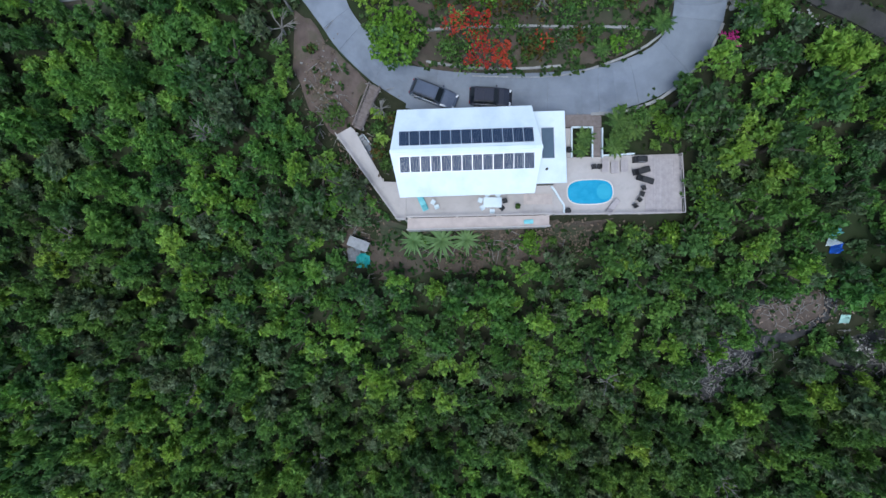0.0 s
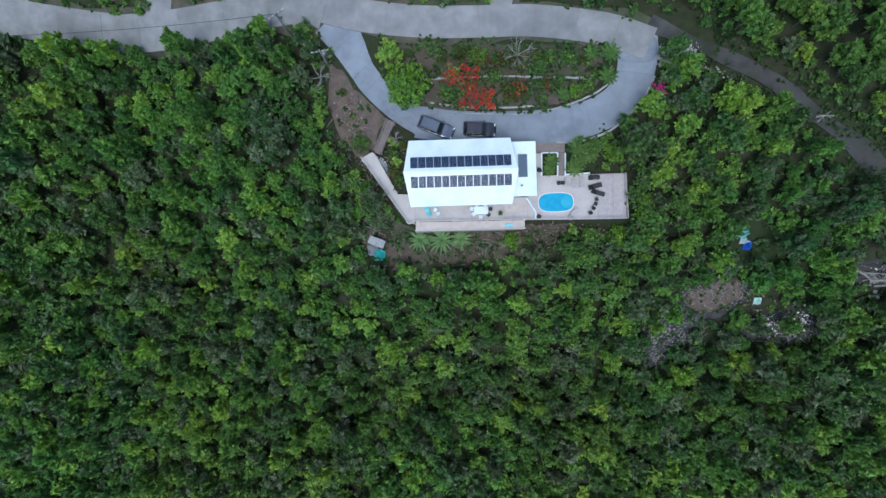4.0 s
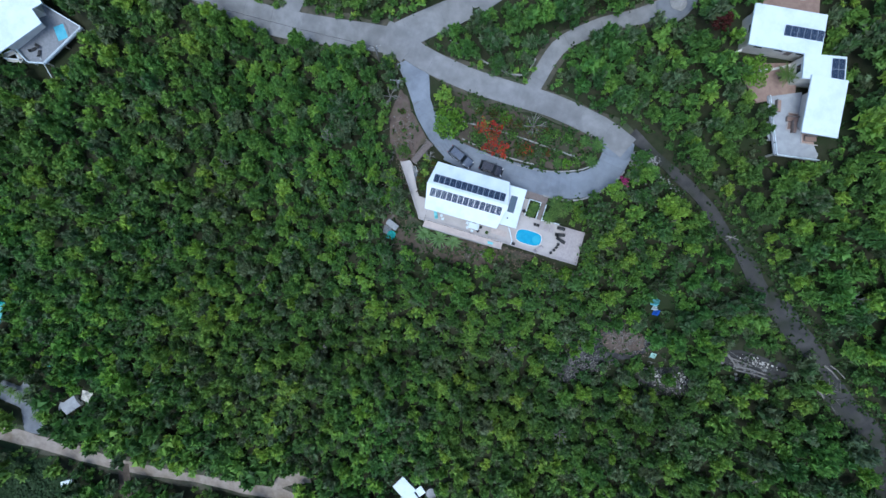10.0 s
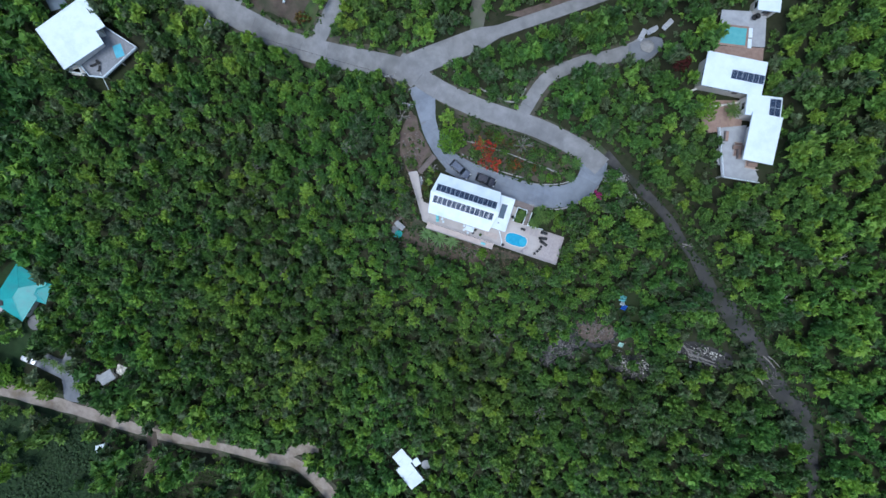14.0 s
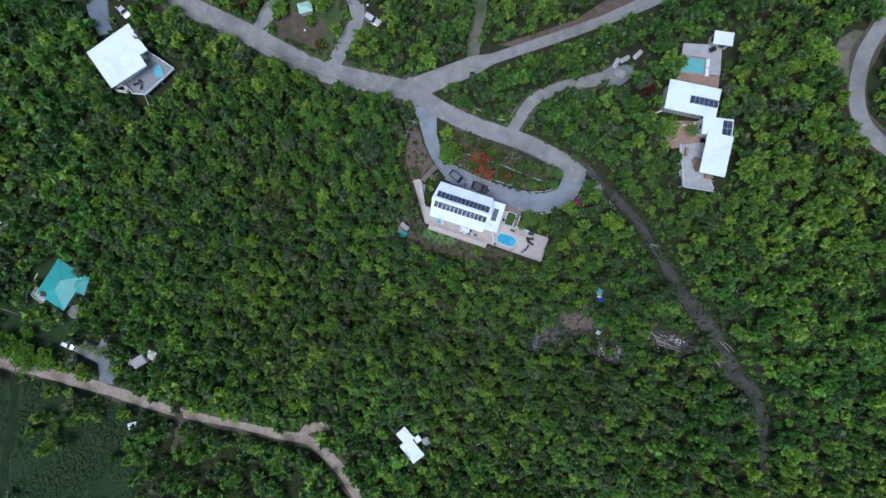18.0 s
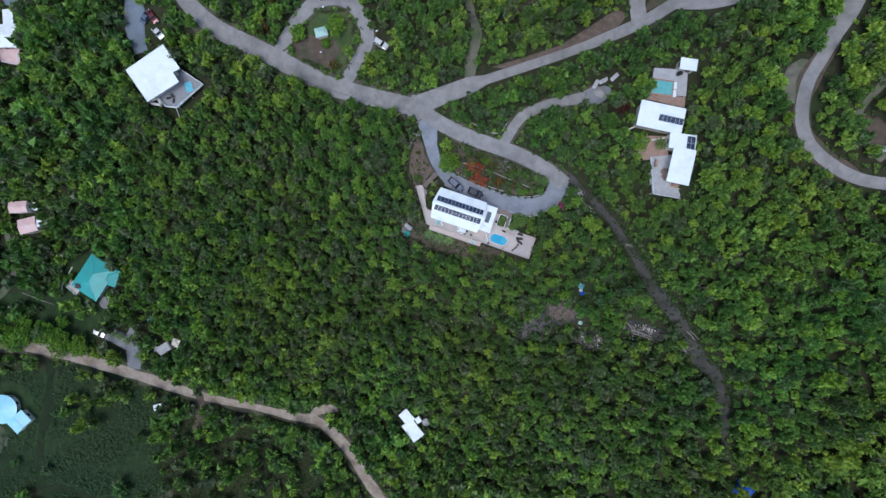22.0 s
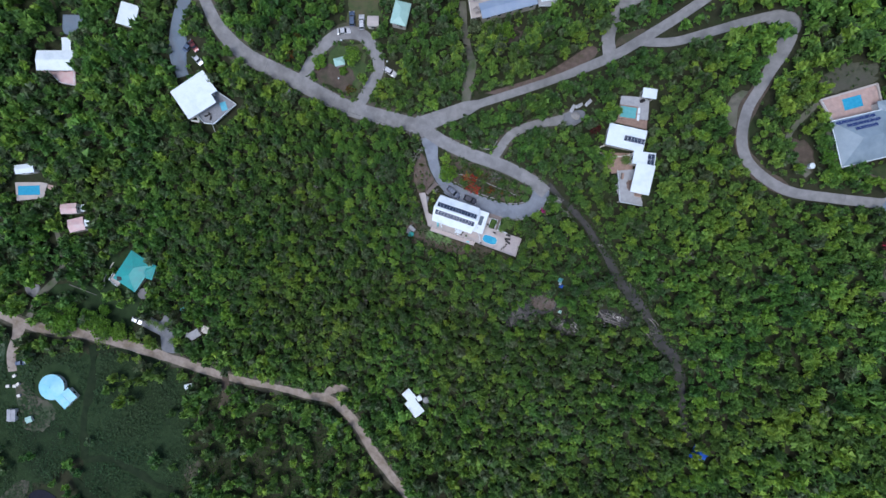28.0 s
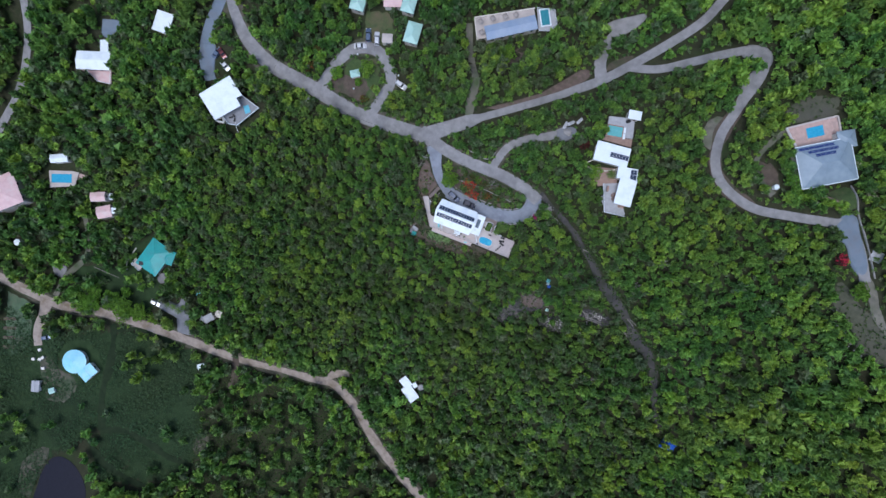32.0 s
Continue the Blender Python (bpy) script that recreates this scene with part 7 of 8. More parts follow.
# ------------------------------------------------------------ trees
def leaf_cloud(rnd, blobs, count, size, flat=0.75, corners=4):
    """Leaf quads over the upper sides of blobs (x, y, z, r)."""
    b = np.array(blobs)
    pick = rnd.choice(len(b), count, p=b[:, 3] ** 2 / (b[:, 3] ** 2).sum())
    d = rnd.normal(size=(count, 3))
    d[:, 2] = np.abs(d[:, 2]) * 1.0 - 0.45
    d /= np.linalg.norm(d, axis=1)[:, None]
    rad = b[pick, 3] * (0.62 + 0.46 * rnd.random(count) ** 0.6)
    c = b[pick, :3] + d * rad[:, None] * np.array([1, 1, flat])
    nrm = d * 0.6 + rnd.normal(size=(count, 3)) * 0.6 + np.array([0, 0, 0.5])
    nrm /= np.linalg.norm(nrm, axis=1)[:, None]
    t = np.cross(nrm, rnd.normal(size=(count, 3)))
    t /= np.linalg.norm(t, axis=1)[:, None]
    s = np.cross(nrm, t)
    ln = size * (0.6 + 0.8 * rnd.random(count))[:, None]
    wd = ln * (0.45 + 0.4 * rnd.random(count))[:, None]
    v = np.stack([c - t * ln * 0.5, c + s * wd * 0.5 + nrm * ln * 0.06, c + t * ln * 0.5 - nrm * ln * 0.1, c - s * wd * 0.5 + nrm * ln * 0.06], 1)
    if corners == 3:
        v = v[:, [0, 1, 3]] + (v[:, 2:3] - v[:, 0:1]) * np.array([0.0, 0.5, 0.5])[None, :, None] * 0.8
    return v.reshape(-1, 3)


def trunk_mesh(rnd, r, h):
    bm = bmesh.new()
    top = h - r * 0.8
    tube([(0, 0, -0.5), (0.05, 0.03, top * 0.5), (0.1, -0.05, top)], [0.13, 0.1, 0.06], 6, bm)
    for k in range(4):
        a = k * math.tau / 4 + rnd.random()
        tube([(0.04, 0, top * 0.55), (math.cos(a) * r * 0.3, math.sin(a) * r * 0.3, top * 0.85), (math.cos(a) * r * 0.55, math.sin(a) * r * 0.55, h - r * 0.6)], [0.07, 0.05, 0.025], 5, bm)
    return bm




def quads_for(nv, corners=4):
    return np.arange(nv).reshape(-1, corners)


def spray_crown(rnd, tufts, count, leaf, corners=3, r=1.0, h=2.15):
    """A crown of pointed leafy shoots that spread from the stem, over a looser lower skirt. Returns corners and the shoot's hue."""
    lean = rnd.normal(0, 0.16, 2)
    wide = 1 + rnd.normal(0, 0.13, 2)
    f = (np.arange(tufts) + 0.5) / tufts
    a = np.arange(tufts) * 2.399963 + rnd.normal(0, 0.35, tufts)
    q = r * 0.92 * np.sqrt(f) * (0.78 + 0.3 * rnd.random(tufts))
    tip = np.stack([q * np.cos(a) * wide[0] + lean[0], q * np.sin(a) * wide[1] + lean[1], h - 0.95 * q * q / r - 0.55 * r * rnd.random(tufts) ** 1.4], -1)
    way = np.stack([np.cos(a) * (0.25 + 0.75 * q / r), np.sin(a) * (0.25 + 0.75 * q / r), 0.75 + 0.35 * rnd.random(tufts)], -1) + rnd.normal(0, 0.16, (tufts, 3))
    way /= np.linalg.norm(way, axis=1)[:, None]
    long = r * (0.55 + 0.35 * rnd.random(tufts))
    hue = rnd.normal(0, 0.1, tufts)
    pick = rnd.integers(0, tufts, count)
    s = rnd.random(count) ** 0.75
    side = rnd.normal(size=(count, 3))
    side -= way[pick] * (side * way[pick]).sum(1)[:, None]
    side /= np.linalg.norm(side, axis=1)[:, None]
    girth = r * 0.27 * (1 - s ** 1.6) ** 0.75 * np.sqrt(rnd.random(count)) + 0.02
    c = tip[pick] - way[pick] * (long[pick] * (1 - s))[:, None] + side * girth[:, None]
    along = way[pick] * 0.55 + side * 0.7 + rnd.normal(0, 0.3, (count, 3))
    along /= np.linalg.norm(along, axis=1)[:, None]
    nrm = side * 0.55 + way[pick] * 0.35 + np.array([0, 0, 0.55]) + rnd.normal(0, 0.32, (count, 3))
    nrm -= along * (nrm * along).sum(1)[:, None]
    nrm /= np.linalg.norm(nrm, axis=1)[:, None]
    s_ = np.cross(nrm, along)
    ln = leaf * (0.65 + 0.7 * rnd.random(count))[:, None]
    wd = ln * (0.42 + 0.28 * rnd.random(count))[:, None]
    if corners == 3:
        v = np.stack([c - along * ln * 0.45 - s_ * wd * 0.62, c - along * ln * 0.3 + s_ * wd * 0.62, c + along * ln * 0.6 - nrm * ln * 0.08], 1)
    else:
        v = np.stack([c - along * ln * 0.5, c + s_ * wd * 0.5 + nrm * ln * 0.05, c + along * ln * 0.55 - nrm * ln * 0.1, c - s_ * wd * 0.5 + nrm * ln * 0.05], 1)
    return v.reshape(-1, 3), np.repeat(hue[pick], corners)


rg = np.random.default_rng(11)
NEAR = [spray_crown(rg, int(rg.integers(15, 24)), 520, 0.22, 4) for _ in range(10)]
NEAR_FINE = [spray_crown(rg, int(rg.integers(15, 24)), 720, 0.245) for _ in range(12)]
MID = [spray_crown(rg, int(rg.integers(11, 18)), 265, 0.4) for _ in range(14)]
BUSH = [spray_crown(rg, 8, 84, 0.58) for _ in range(8)]
FAR = [spray_crown(rg, int(rg.integers(7, 12)), 100, 0.68) for _ in range(16)]


def inside(poly, x, y):
    res = np.zeros(len(x), bool)
    n = len(poly)
    for i in range(n):
        (x0, y0), (x1, y1) = poly[i], poly[(i + 1) % n]
        c = (y0 > y) != (y1 > y)
        res ^= c & (x < (x1 - x0) * (y - y0) / (y1 - y0 + 1e-12) + x0)
    return res


def free(x, y, extra=0.0):
    ok = np.ones(len(x), bool)
    for line, reach in KEEP_OUT:
        p = np.array(line)[::1]
        d = np.full(len(x), 1e9)
        for q in p:
            d = np.minimum(d, (x - q[0]) ** 2 + (y - q[1]) ** 2)
        ok &= d > (reach + extra) ** 2 if np.isscalar(extra) else d > (reach + extra) ** 2
    for poly, _ in KEEP_POLY:
        px, py = zip(*poly)
        box_ = (x > min(px) - 3) & (x < max(px) + 3) & (y > min(py) - 3) & (y < max(py) + 3)
        ids = np.where(box_)[0]
        if not len(ids):
            continue
        bad = inside(poly, x[ids], y[ids])
        room = (extra if np.isscalar(extra) else extra[ids]) * 1.25
        for (x0, y0), (x1, y1) in zip(poly, [*poly[1:], poly[0]]):
            dx, dy = x1 - x0, y1 - y0
            f = np.clip(((x[ids] - x0) * dx + (y[ids] - y0) * dy) / (dx * dx + dy * dy + 1e-9), 0, 1)
            bad |= np.hypot(x[ids] - x0 - f * dx, y[ids] - y0 - f * dy) < room
        ok[ids[bad]] = False
    return ok


def scatter(a0, a1, b0, b1, step, rnd):
    """A jittered hexagonal grid in the plan, turned with the valley."""
    aa, bb = np.meshgrid(np.arange(a0, a1, step), np.arange(b0, b1, step * 0.87))
    aa = aa + (np.arange(len(aa)) % 2)[:, None] * step / 2
    aa = aa + (rnd.random(aa.shape) - 0.5) * step * 0.85
    bb = bb + (rnd.random(bb.shape) - 0.5) * step * 0.85
    t = radians(22)
    x, y = aa * math.cos(t) - bb * math.sin(t), aa * math.sin(t) + bb * math.cos(t)
    return x.ravel(), y.ravel()


SPOT = np.random.default_rng(5)
sx, sy = scatter(-208, 176, -124, 102, 2.55, SPOT)
in_mid = (sx > -100) & (sx < 118) & (sy > -66) & (sy < 78)
thin = in_mid | (SPOT.random(len(sx)) < 0.78)
sx, sy = sx[thin], sy[thin]
size = np.clip(np.exp(SPOT.normal(0.56, 0.22, len(sx))), 1.1, 2.5)
size = np.where((sx > -100) & (sx < 118) & (sy > -66) & (sy < 78), size, size * 1.15) * np.where(SPOT.random(len(sx)) < 0.06, 1.25, 1)
ok = free(sx, sy, size * 0.42)
for poly, share in ((DEBRIS_A, 0.04), (DEBRIS_B, 0.0), (DEBRIS_C, 0.22), (CLEAR_TEAL, 0.3)):
    ok &= ~inside(poly, sx + SPOT.normal(0, 0.7, len(sx)), sy + SPOT.normal(0, 0.7, len(sx))) | (SPOT.random(len(sx)) < share)
ok &= ~inside(BARE_S, sx, sy)
ok &= ~inside(MARSH, sx, sy) | (SPOT.random(len(sx)) < 0.05 + 0.25 * (np.sin(sx * 0.11) * np.sin(sy * 0.13 + 2) > 0.72))
ok &= ~inside(MEADOW_W, sx, sy) | (SPOT.random(len(sx)) < 0.08)
ok &= ~inside(THIN, sx, sy) | (SPOT.random(len(sx)) < 0.42)
sx, sy, size = sx[ok], sy[ok], size[ok]
marsh = inside(MARSH, sx, sy)
sz = height(sx, sy)
spin = SPOT.random(len(sx)) * math.tau
tall = 0.95 + 1.25 * SPOT.random(len(sx)) ** 1.3
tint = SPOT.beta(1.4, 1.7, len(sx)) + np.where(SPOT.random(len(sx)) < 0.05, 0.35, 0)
# tint rises to a brighter green east of the track
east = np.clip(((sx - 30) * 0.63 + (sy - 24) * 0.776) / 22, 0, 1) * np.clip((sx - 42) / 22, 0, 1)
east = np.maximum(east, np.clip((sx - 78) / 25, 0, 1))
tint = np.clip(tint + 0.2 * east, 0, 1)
# bleached and freshly sprouting trees here and there
odd = SPOT.random(len(sx))
tint = np.where(odd < 0.05, 0.05, np.where(odd > 0.97, 1.0, tint))
near = (np.abs(sx) < 56) & (np.abs(sy) < 35)
mid = (sx > -100) & (sx < 118) & (sy > -66) & (sy < 78) & ~near


# low bushes fill what the trees leave open
taken = np.zeros((760, 1040), bool)
for x_, y_, r_0 in zip(sx, sy, size * 0.72):
    i0, i1 = int((y_ - r_0 + 190) * 2), int((y_ + r_0 + 190) * 2) + 1
    j0, j1 = int((x_ - r_0 + 260) * 2), int((x_ + r_0 + 260) * 2) + 1
    if 0 <= i0 and i1 < 760 and 0 <= j0 and j1 < 1040:
        yy, xx = np.mgrid[i0:i1, j0:j1]
        taken[i0:i1, j0:j1] |= (xx / 2 - 260 - x_) ** 2 + (yy / 2 - 190 - y_) ** 2 < r_0 * r_0
bx, by = scatter(-150, 140, -90, 90, 1.5, SPOT)
bx, by = bx[(np.abs(bx) < 150) & (np.abs(by) < 110)], by[(np.abs(bx) < 150) & (np.abs(by) < 110)]
bush_ok = ~taken[((by + 190) * 2).astype(int), ((bx + 260) * 2).astype(int)]
bx, by = bx[bush_ok], by[bush_ok]
bsize = 0.55 + 0.45 * SPOT.random(len(bx))
bush_ok = free(bx, by, bsize * 0.35) & (SPOT.random(len(bx)) < 0.85)
for poly in (DEBRIS_A, DEBRIS_B, DEBRIS_C, CLEAR_TEAL, MARSH, MEADOW_W, THIN, BARE_S, ISLAND):
    bush_ok &= ~inside(poly, bx, by)
bx, by, bsize = bx[bush_ok], by[bush_ok], bsize[bush_ok]
trees_ = len(sx)
sx, sy, size = np.concatenate([sx, bx]), np.concatenate([sy, by]), np.concatenate([size, bsize])
sz = np.concatenate([sz, height(bx, by) - 0.25 * bsize])
spin = np.concatenate([spin, SPOT.random(len(bx)) * math.tau])
tall = np.concatenate([tall, 0.7 + 0.5 * SPOT.random(len(bx))])
tint = np.concatenate([tint, np.clip(SPOT.beta(1.4, 1.7, len(bx)), 0, 1)])
bush = np.arange(len(sx)) >= trees_
near, mid = [np.concatenate([m_, np.zeros(len(bx), bool)]) for m_ in (near, mid)]


def forest(name, label, sel, kinds, mat, corners=4):
    ids = np.where(sel)[0]
    vs, ts = [], []
    for i in ids:
        k, hue = kinds[i % len(kinds)]
        c, s = math.cos(spin[i]) * size[i], math.sin(spin[i]) * size[i]
        v = np.empty_like(k)
        v[:, 0] = k[:, 0] * c - k[:, 1] * s + sx[i]
        v[:, 1] = k[:, 0] * s + k[:, 1] * c + sy[i]
        v[:, 2] = k[:, 2] * size[i] * tall[i] + sz[i]
        vs.append(v)
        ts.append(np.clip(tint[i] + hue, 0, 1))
    v = np.concatenate(vs)
    ob = new(name, quad_mesh(name, v, quads_for(len(v), corners), mat, np.concatenate(ts)))
    return tagged(ob, label, "forest", kind="stuff")


def trunks(name, label, sel):
    ids = np.where(sel)[0]
    h = 1.5 * size[ids] * tall[ids]
    r = 0.07 + 0.03 * size[ids]
    ring = np.array([(1, 0), (0, 1), (-1, 0), (0, -1)])
    lo = np.stack([np.stack([sx[ids] + a * r, sy[ids] + b * r, sz[ids] - 0.4], -1) for a, b in ring], 1)
    hi = np.stack([np.stack([sx[ids] + a * r * 0.5, sy[ids] + b * r * 0.5, sz[ids] + h], -1) for a, b in ring], 1)
    v = np.concatenate([lo, hi], 1).reshape(-1, 3)
    q = np.array([(k, (k + 1) % 4, 4 + (k + 1) % 4, 4 + k) for k in range(4)])
    qs = (np.arange(len(ids))[:, None, None] * 8 + q[None]).reshape(-1, 4)
    return tagged(new(name, quad_mesh(name, v, qs, BARK)), label, "trunks", kind="stuff")


# the 300 trees that stand nearest to the house are things of their own
order = np.argsort(np.hypot((sx - 5) * 0.7, sy - 5) + 1e4 * bush)[:300]
single = np.zeros(len(sx), bool)
single[order] = True
CROWNS = [quad_mesh("crown", k, quads_for(len(k)), LEAF_TREE, hue) for k, hue in NEAR]
TRUNKS = []
for k in range(4):
    tm = bpy.data.meshes.new("trunk")
    tb = trunk_mesh(random.Random(k), 1.0, 2.15)
    tb.to_mesh(tm)
    tb.free()
    tm.materials.append(BARK)
    TRUNKS.append(tm)
for n, i in enumerate(order):
    root = new("tree")
    root.matrix_world = Matrix.LocRotScale((sx[i], sy[i], sz[i]), Euler((0, 0, spin[i])), (size[i], size[i], size[i] * tall[i]))
    tagged(root, "broad-leaved scrub tree with a rounded dense green crown" if size[i] > 1.6 else "small bushy green scrub tree", "tree", "trees round the house")
    for nm, me in (("crown", CROWNS[n % 10]), ("trunk", TRUNKS[n % 4])):
        o = new(nm, me)
        o.parent = root
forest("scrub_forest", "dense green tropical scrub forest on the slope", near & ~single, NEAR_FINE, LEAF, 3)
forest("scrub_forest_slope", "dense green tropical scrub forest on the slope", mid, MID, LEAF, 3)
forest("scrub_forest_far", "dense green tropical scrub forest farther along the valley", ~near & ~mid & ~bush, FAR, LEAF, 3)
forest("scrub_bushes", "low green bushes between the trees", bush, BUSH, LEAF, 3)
trunks("forest_trunks", "thin grey-brown scrub tree trunks", near & ~single)

# reeds on the marsh
rm = np.random.default_rng(31)
mx, my = scatter(-240, -20, -190, -20, 1.15, rm)
wet = inside(MARSH, mx, my) | inside(MEADOW_W, mx, my)
keep = wet & free(mx, my, 0.2) | (wet & ~inside(pw_, mx, my))
keep &= ~inside(pw_, mx, my) & (np.hypot(mx - rc[0], my - rc[1]) > rr + 4)
for line_, reach_ in KEEP_OUT:
    for q in line_[::2]:
        keep &= (mx - q[0]) ** 2 + (my - q[1]) ** 2 > (reach_ + 0.3) ** 2
mx, my = mx[keep], my[keep]
clump = 0.5 + 0.5 * np.sin(mx * 0.21 + 2 * np.sin(my * 0.13)) * np.sin(my * 0.17 + 1.5 * np.sin(mx * 0.09))
rv, rt = [], []
for k in range(5):
    n_ = len(mx)
    a = rm.random(n_) * math.tau
    ln = (0.35 + 0.5 * rm.random(n_)) * (0.5 + 0.9 * clump)
    dx, dy = np.cos(a) * ln, np.sin(a) * ln
    ox, oy = mx + rm.normal(0, 0.3, n_), my + rm.normal(0, 0.3, n_)
    z0 = height(ox, oy) + 0.1 + 0.7 * clump * rm.random(n_)
    wx, wy = -dy * 0.4, dx * 0.4
    rv.append(np.stack([np.stack([ox, oy, z0], -1), np.stack([ox + dx * 0.5 + wx, oy + dy * 0.5 + wy, z0 + ln * 0.5], -1),
                        np.stack([ox + dx, oy + dy, z0 + ln * 0.35], -1), np.stack([ox + dx * 0.5 - wx, oy + dy * 0.5 - wy, z0 + ln * 0.5], -1)], 1).reshape(-1, 3))
    rt.append(np.repeat(0.18 + 0.3 * clump * rm.random(n_), 4))
rv = np.concatenate(rv)
tagged(new("marsh_grass", quad_mesh("marsh_grass", rv, quads_for(len(rv)), LEAF_MARSH, np.concatenate(rt))), "low dark green marsh grass and reeds", "grass", kind="stuff")

# low undergrowth between the trees, and weeds on the garden soil
ru = np.random.default_rng(77)
ux, uy = scatter(-110, 110, -80, 75, 1.7, ru)
keep = free(ux, uy, 0.05) & (np.abs(ux) < 80) & (np.abs(uy) < 50)
ix, iy = scatter(-15, 35, 10, 35, 0.62, ru)
isl = inside(ISLAND, ix, iy) & (ru.random(len(ix)) < 0.4 + 0.4 * np.sin(ix * 0.9) * np.sin(iy * 1.3))
tx_, ty_ = scatter(-120, 0, -150, -40, 1.3, ru)
thin_ = inside(THIN, tx_, ty_)
wx_, wy_ = scatter(-30, 40, -12, 35, 1.0, ru)
ex_, ey_ = scatter(60, 150, -40, 100, 1.2, ru)
rough = (inside(CLEARING_E, ex_, ey_) & (ru.random(len(ex_)) < 0.55)) | (inside(CLEAR_GREY, ex_, ey_) & (ru.random(len(ex_)) < 0.35))
weeds = (inside(BARE_W, wx_, wy_) & (ru.random(len(wx_)) < 0.12)) | (inside(BARE_S, wx_, wy_) & (ru.random(len(wx_)) < 0.4) & (wy_ < 2.2))
# weeds that close in on the track and the burnt clearings
dx_, dy_ = scatter(20, 110, -70, 40, 0.75, ru)
off_ = np.full(len(dx_), 99.0)
for qx, qy in spline(TRACK, 1.0) + spline(TRACK_LOW, 1.0):
    off_ = np.minimum(off_, np.hypot(dx_ - qx, dy_ - qy))
brink = (off_ < 3.4) & (dx_ > 33) & (ru.random(len(dx_)) < np.clip(off_ / 2.2, 0.35, 0.95) ** 1.6)
for poly in (DEBRIS_A, DEBRIS_B, DEBRIS_C):
    brink |= inside(poly, dx_, dy_) & (ru.random(len(dx_)) < 0.2)
ux, uy = np.concatenate([ux[keep], ix[isl], wx_[weeds], tx_[thin_], ex_[rough], dx_[brink]]), np.concatenate([uy[keep], iy[isl], wy_[weeds], ty_[thin_], ey_[rough], dy_[brink]])
uz = height(ux, uy)
n_ = len(ux)
uv_, ut = [], []
for k in range(6):
    a, el = ru.random(n_) * math.tau, 0.2 + 0.9 * ru.random(n_)
    ln = 0.3 + 0.45 * ru.random(n_)
    d = np.stack([np.cos(a) * np.cos(el), np.sin(a) * np.cos(el), np.sin(el)], -1) * ln[:, None]
    o = np.stack([ux + ru.normal(0, 0.22, n_), uy + ru.normal(0, 0.22, n_), uz + 0.1 + 0.4 * ru.random(n_)], -1)
    s_ = np.stack([-np.sin(a), np.cos(a), 0 * a], -1) * (ln * 0.32)[:, None]
    uv_.append(np.stack([o, o + d * 0.5 + s_, o + d, o + d * 0.5 - s_], 1).reshape(-1, 3))
    ut.append(np.repeat(np.clip(ru.beta(2, 2.5, n_), 0, 1), 4))
uv_ = np.concatenate(uv_)
tagged(new("undergrowth", quad_mesh("undergrowth", uv_, quads_for(len(uv_)), LEAF_UNDER, np.concatenate(ut))), "low dark green undergrowth and weeds on the soil", "undergrowth", kind="stuff")



# ------------------------------------------------------------ single garden trees and plants
def garden_tree(label, x, y, r, h, mats, leaves=900, leaf=0.34, seed=1, name="tree", flat=0.7):
    """A tree of its own: trunk, limbs, and a crown in one or more leaf colours."""
    g = np.random.default_rng(seed)
    root = thing(name, label, "tree", at=(x, y, gz(x, y)))
    top = h - r * 0.7
    bm = bmesh.new()
    tube([(0, 0, -0.5), (0.1, 0.05, top * 0.45), (0.05, -0.1, top)], [0.05 * r + 0.06, 0.045 * r + 0.04, 0.05], 8, bm)
    part("trunk", bm, BARK, root)
    for k in range(6):
        a = k * math.tau / 6 + g.random()
        q = r * (0.6 + 0.25 * g.random())
        part("limb", tube([(0.05, 0, top * 0.5), (math.cos(a) * q * 0.5, math.sin(a) * q * 0.5, top * 0.8), (math.cos(a) * q, math.sin(a) * q, h - r * 0.55)], [0.09, 0.06, 0.02], 5), BARK, root)
    for i, (mat, share) in enumerate(mats):
        if mat in (LEAF_RED, LEAF_PINK, LEAF_TREE, LEAF_DRY, LEAF_CREAM):
            v, hue = spray_crown(g, 15 if mat in (LEAF_RED, LEAF_PINK) else 18, int(leaves * share), leaf / r, 4, 1.0, h / r)
            if mat in (LEAF_RED, LEAF_PINK):
                v[:, 2] = h / r + (v[:, 2] - h / r) * 0.45 + 0.12
            o = new("crown", quad_mesh("crown", v * r, quads_for(len(v)), mat, hue))
            o.parent = root
            continue
        blobs = []
        n = 16
        for k in range(n):
            a, q = math.tau * k / n * 2.4 + g.random(), r * 0.82 * math.sqrt((k + 0.5) / n)
            blobs.append((q * math.cos(a), q * math.sin(a), h - r * 0.3 - q * q / r * 0.45 - r * 0.12 * g.random(), r * (0.2 + 0.14 * g.random())))
        v = leaf_cloud(g, blobs, int(leaves * share), leaf, flat)
        o = new("crown", quad_mesh("crown", v, quads_for(len(v)), mat))
        o.parent = root
    return root


garden_tree("round bright green tree overhanging the drive", -4.9, 21.0, 3.1, 5.2, [(LEAF_BRIGHT, 0.65), (LEAF_TREE, 0.45)], 1700, 0.4, 2)
garden_tree("dark green bushy tree at the road junction", -6.9, 25.4, 2.4, 4.2, [(LEAF_TREE, 1.0)], 900, 0.4, 3)
garden_tree("flame tree with orange-red blossom over green leaves", 3.2, 20.4, 3.3, 5.0, [(LEAF_RED, 0.36), (LEAF_PALM, 0.25), (LEAF_TREE, 0.12)], 1500, 0.26, 4)
garden_tree("flame tree with orange-red blossom over green leaves", 5.3, 19.0, 1.9, 4.4, [(LEAF_RED, 0.5), (LEAF_TREE, 0.15)], 800, 0.26, 24)
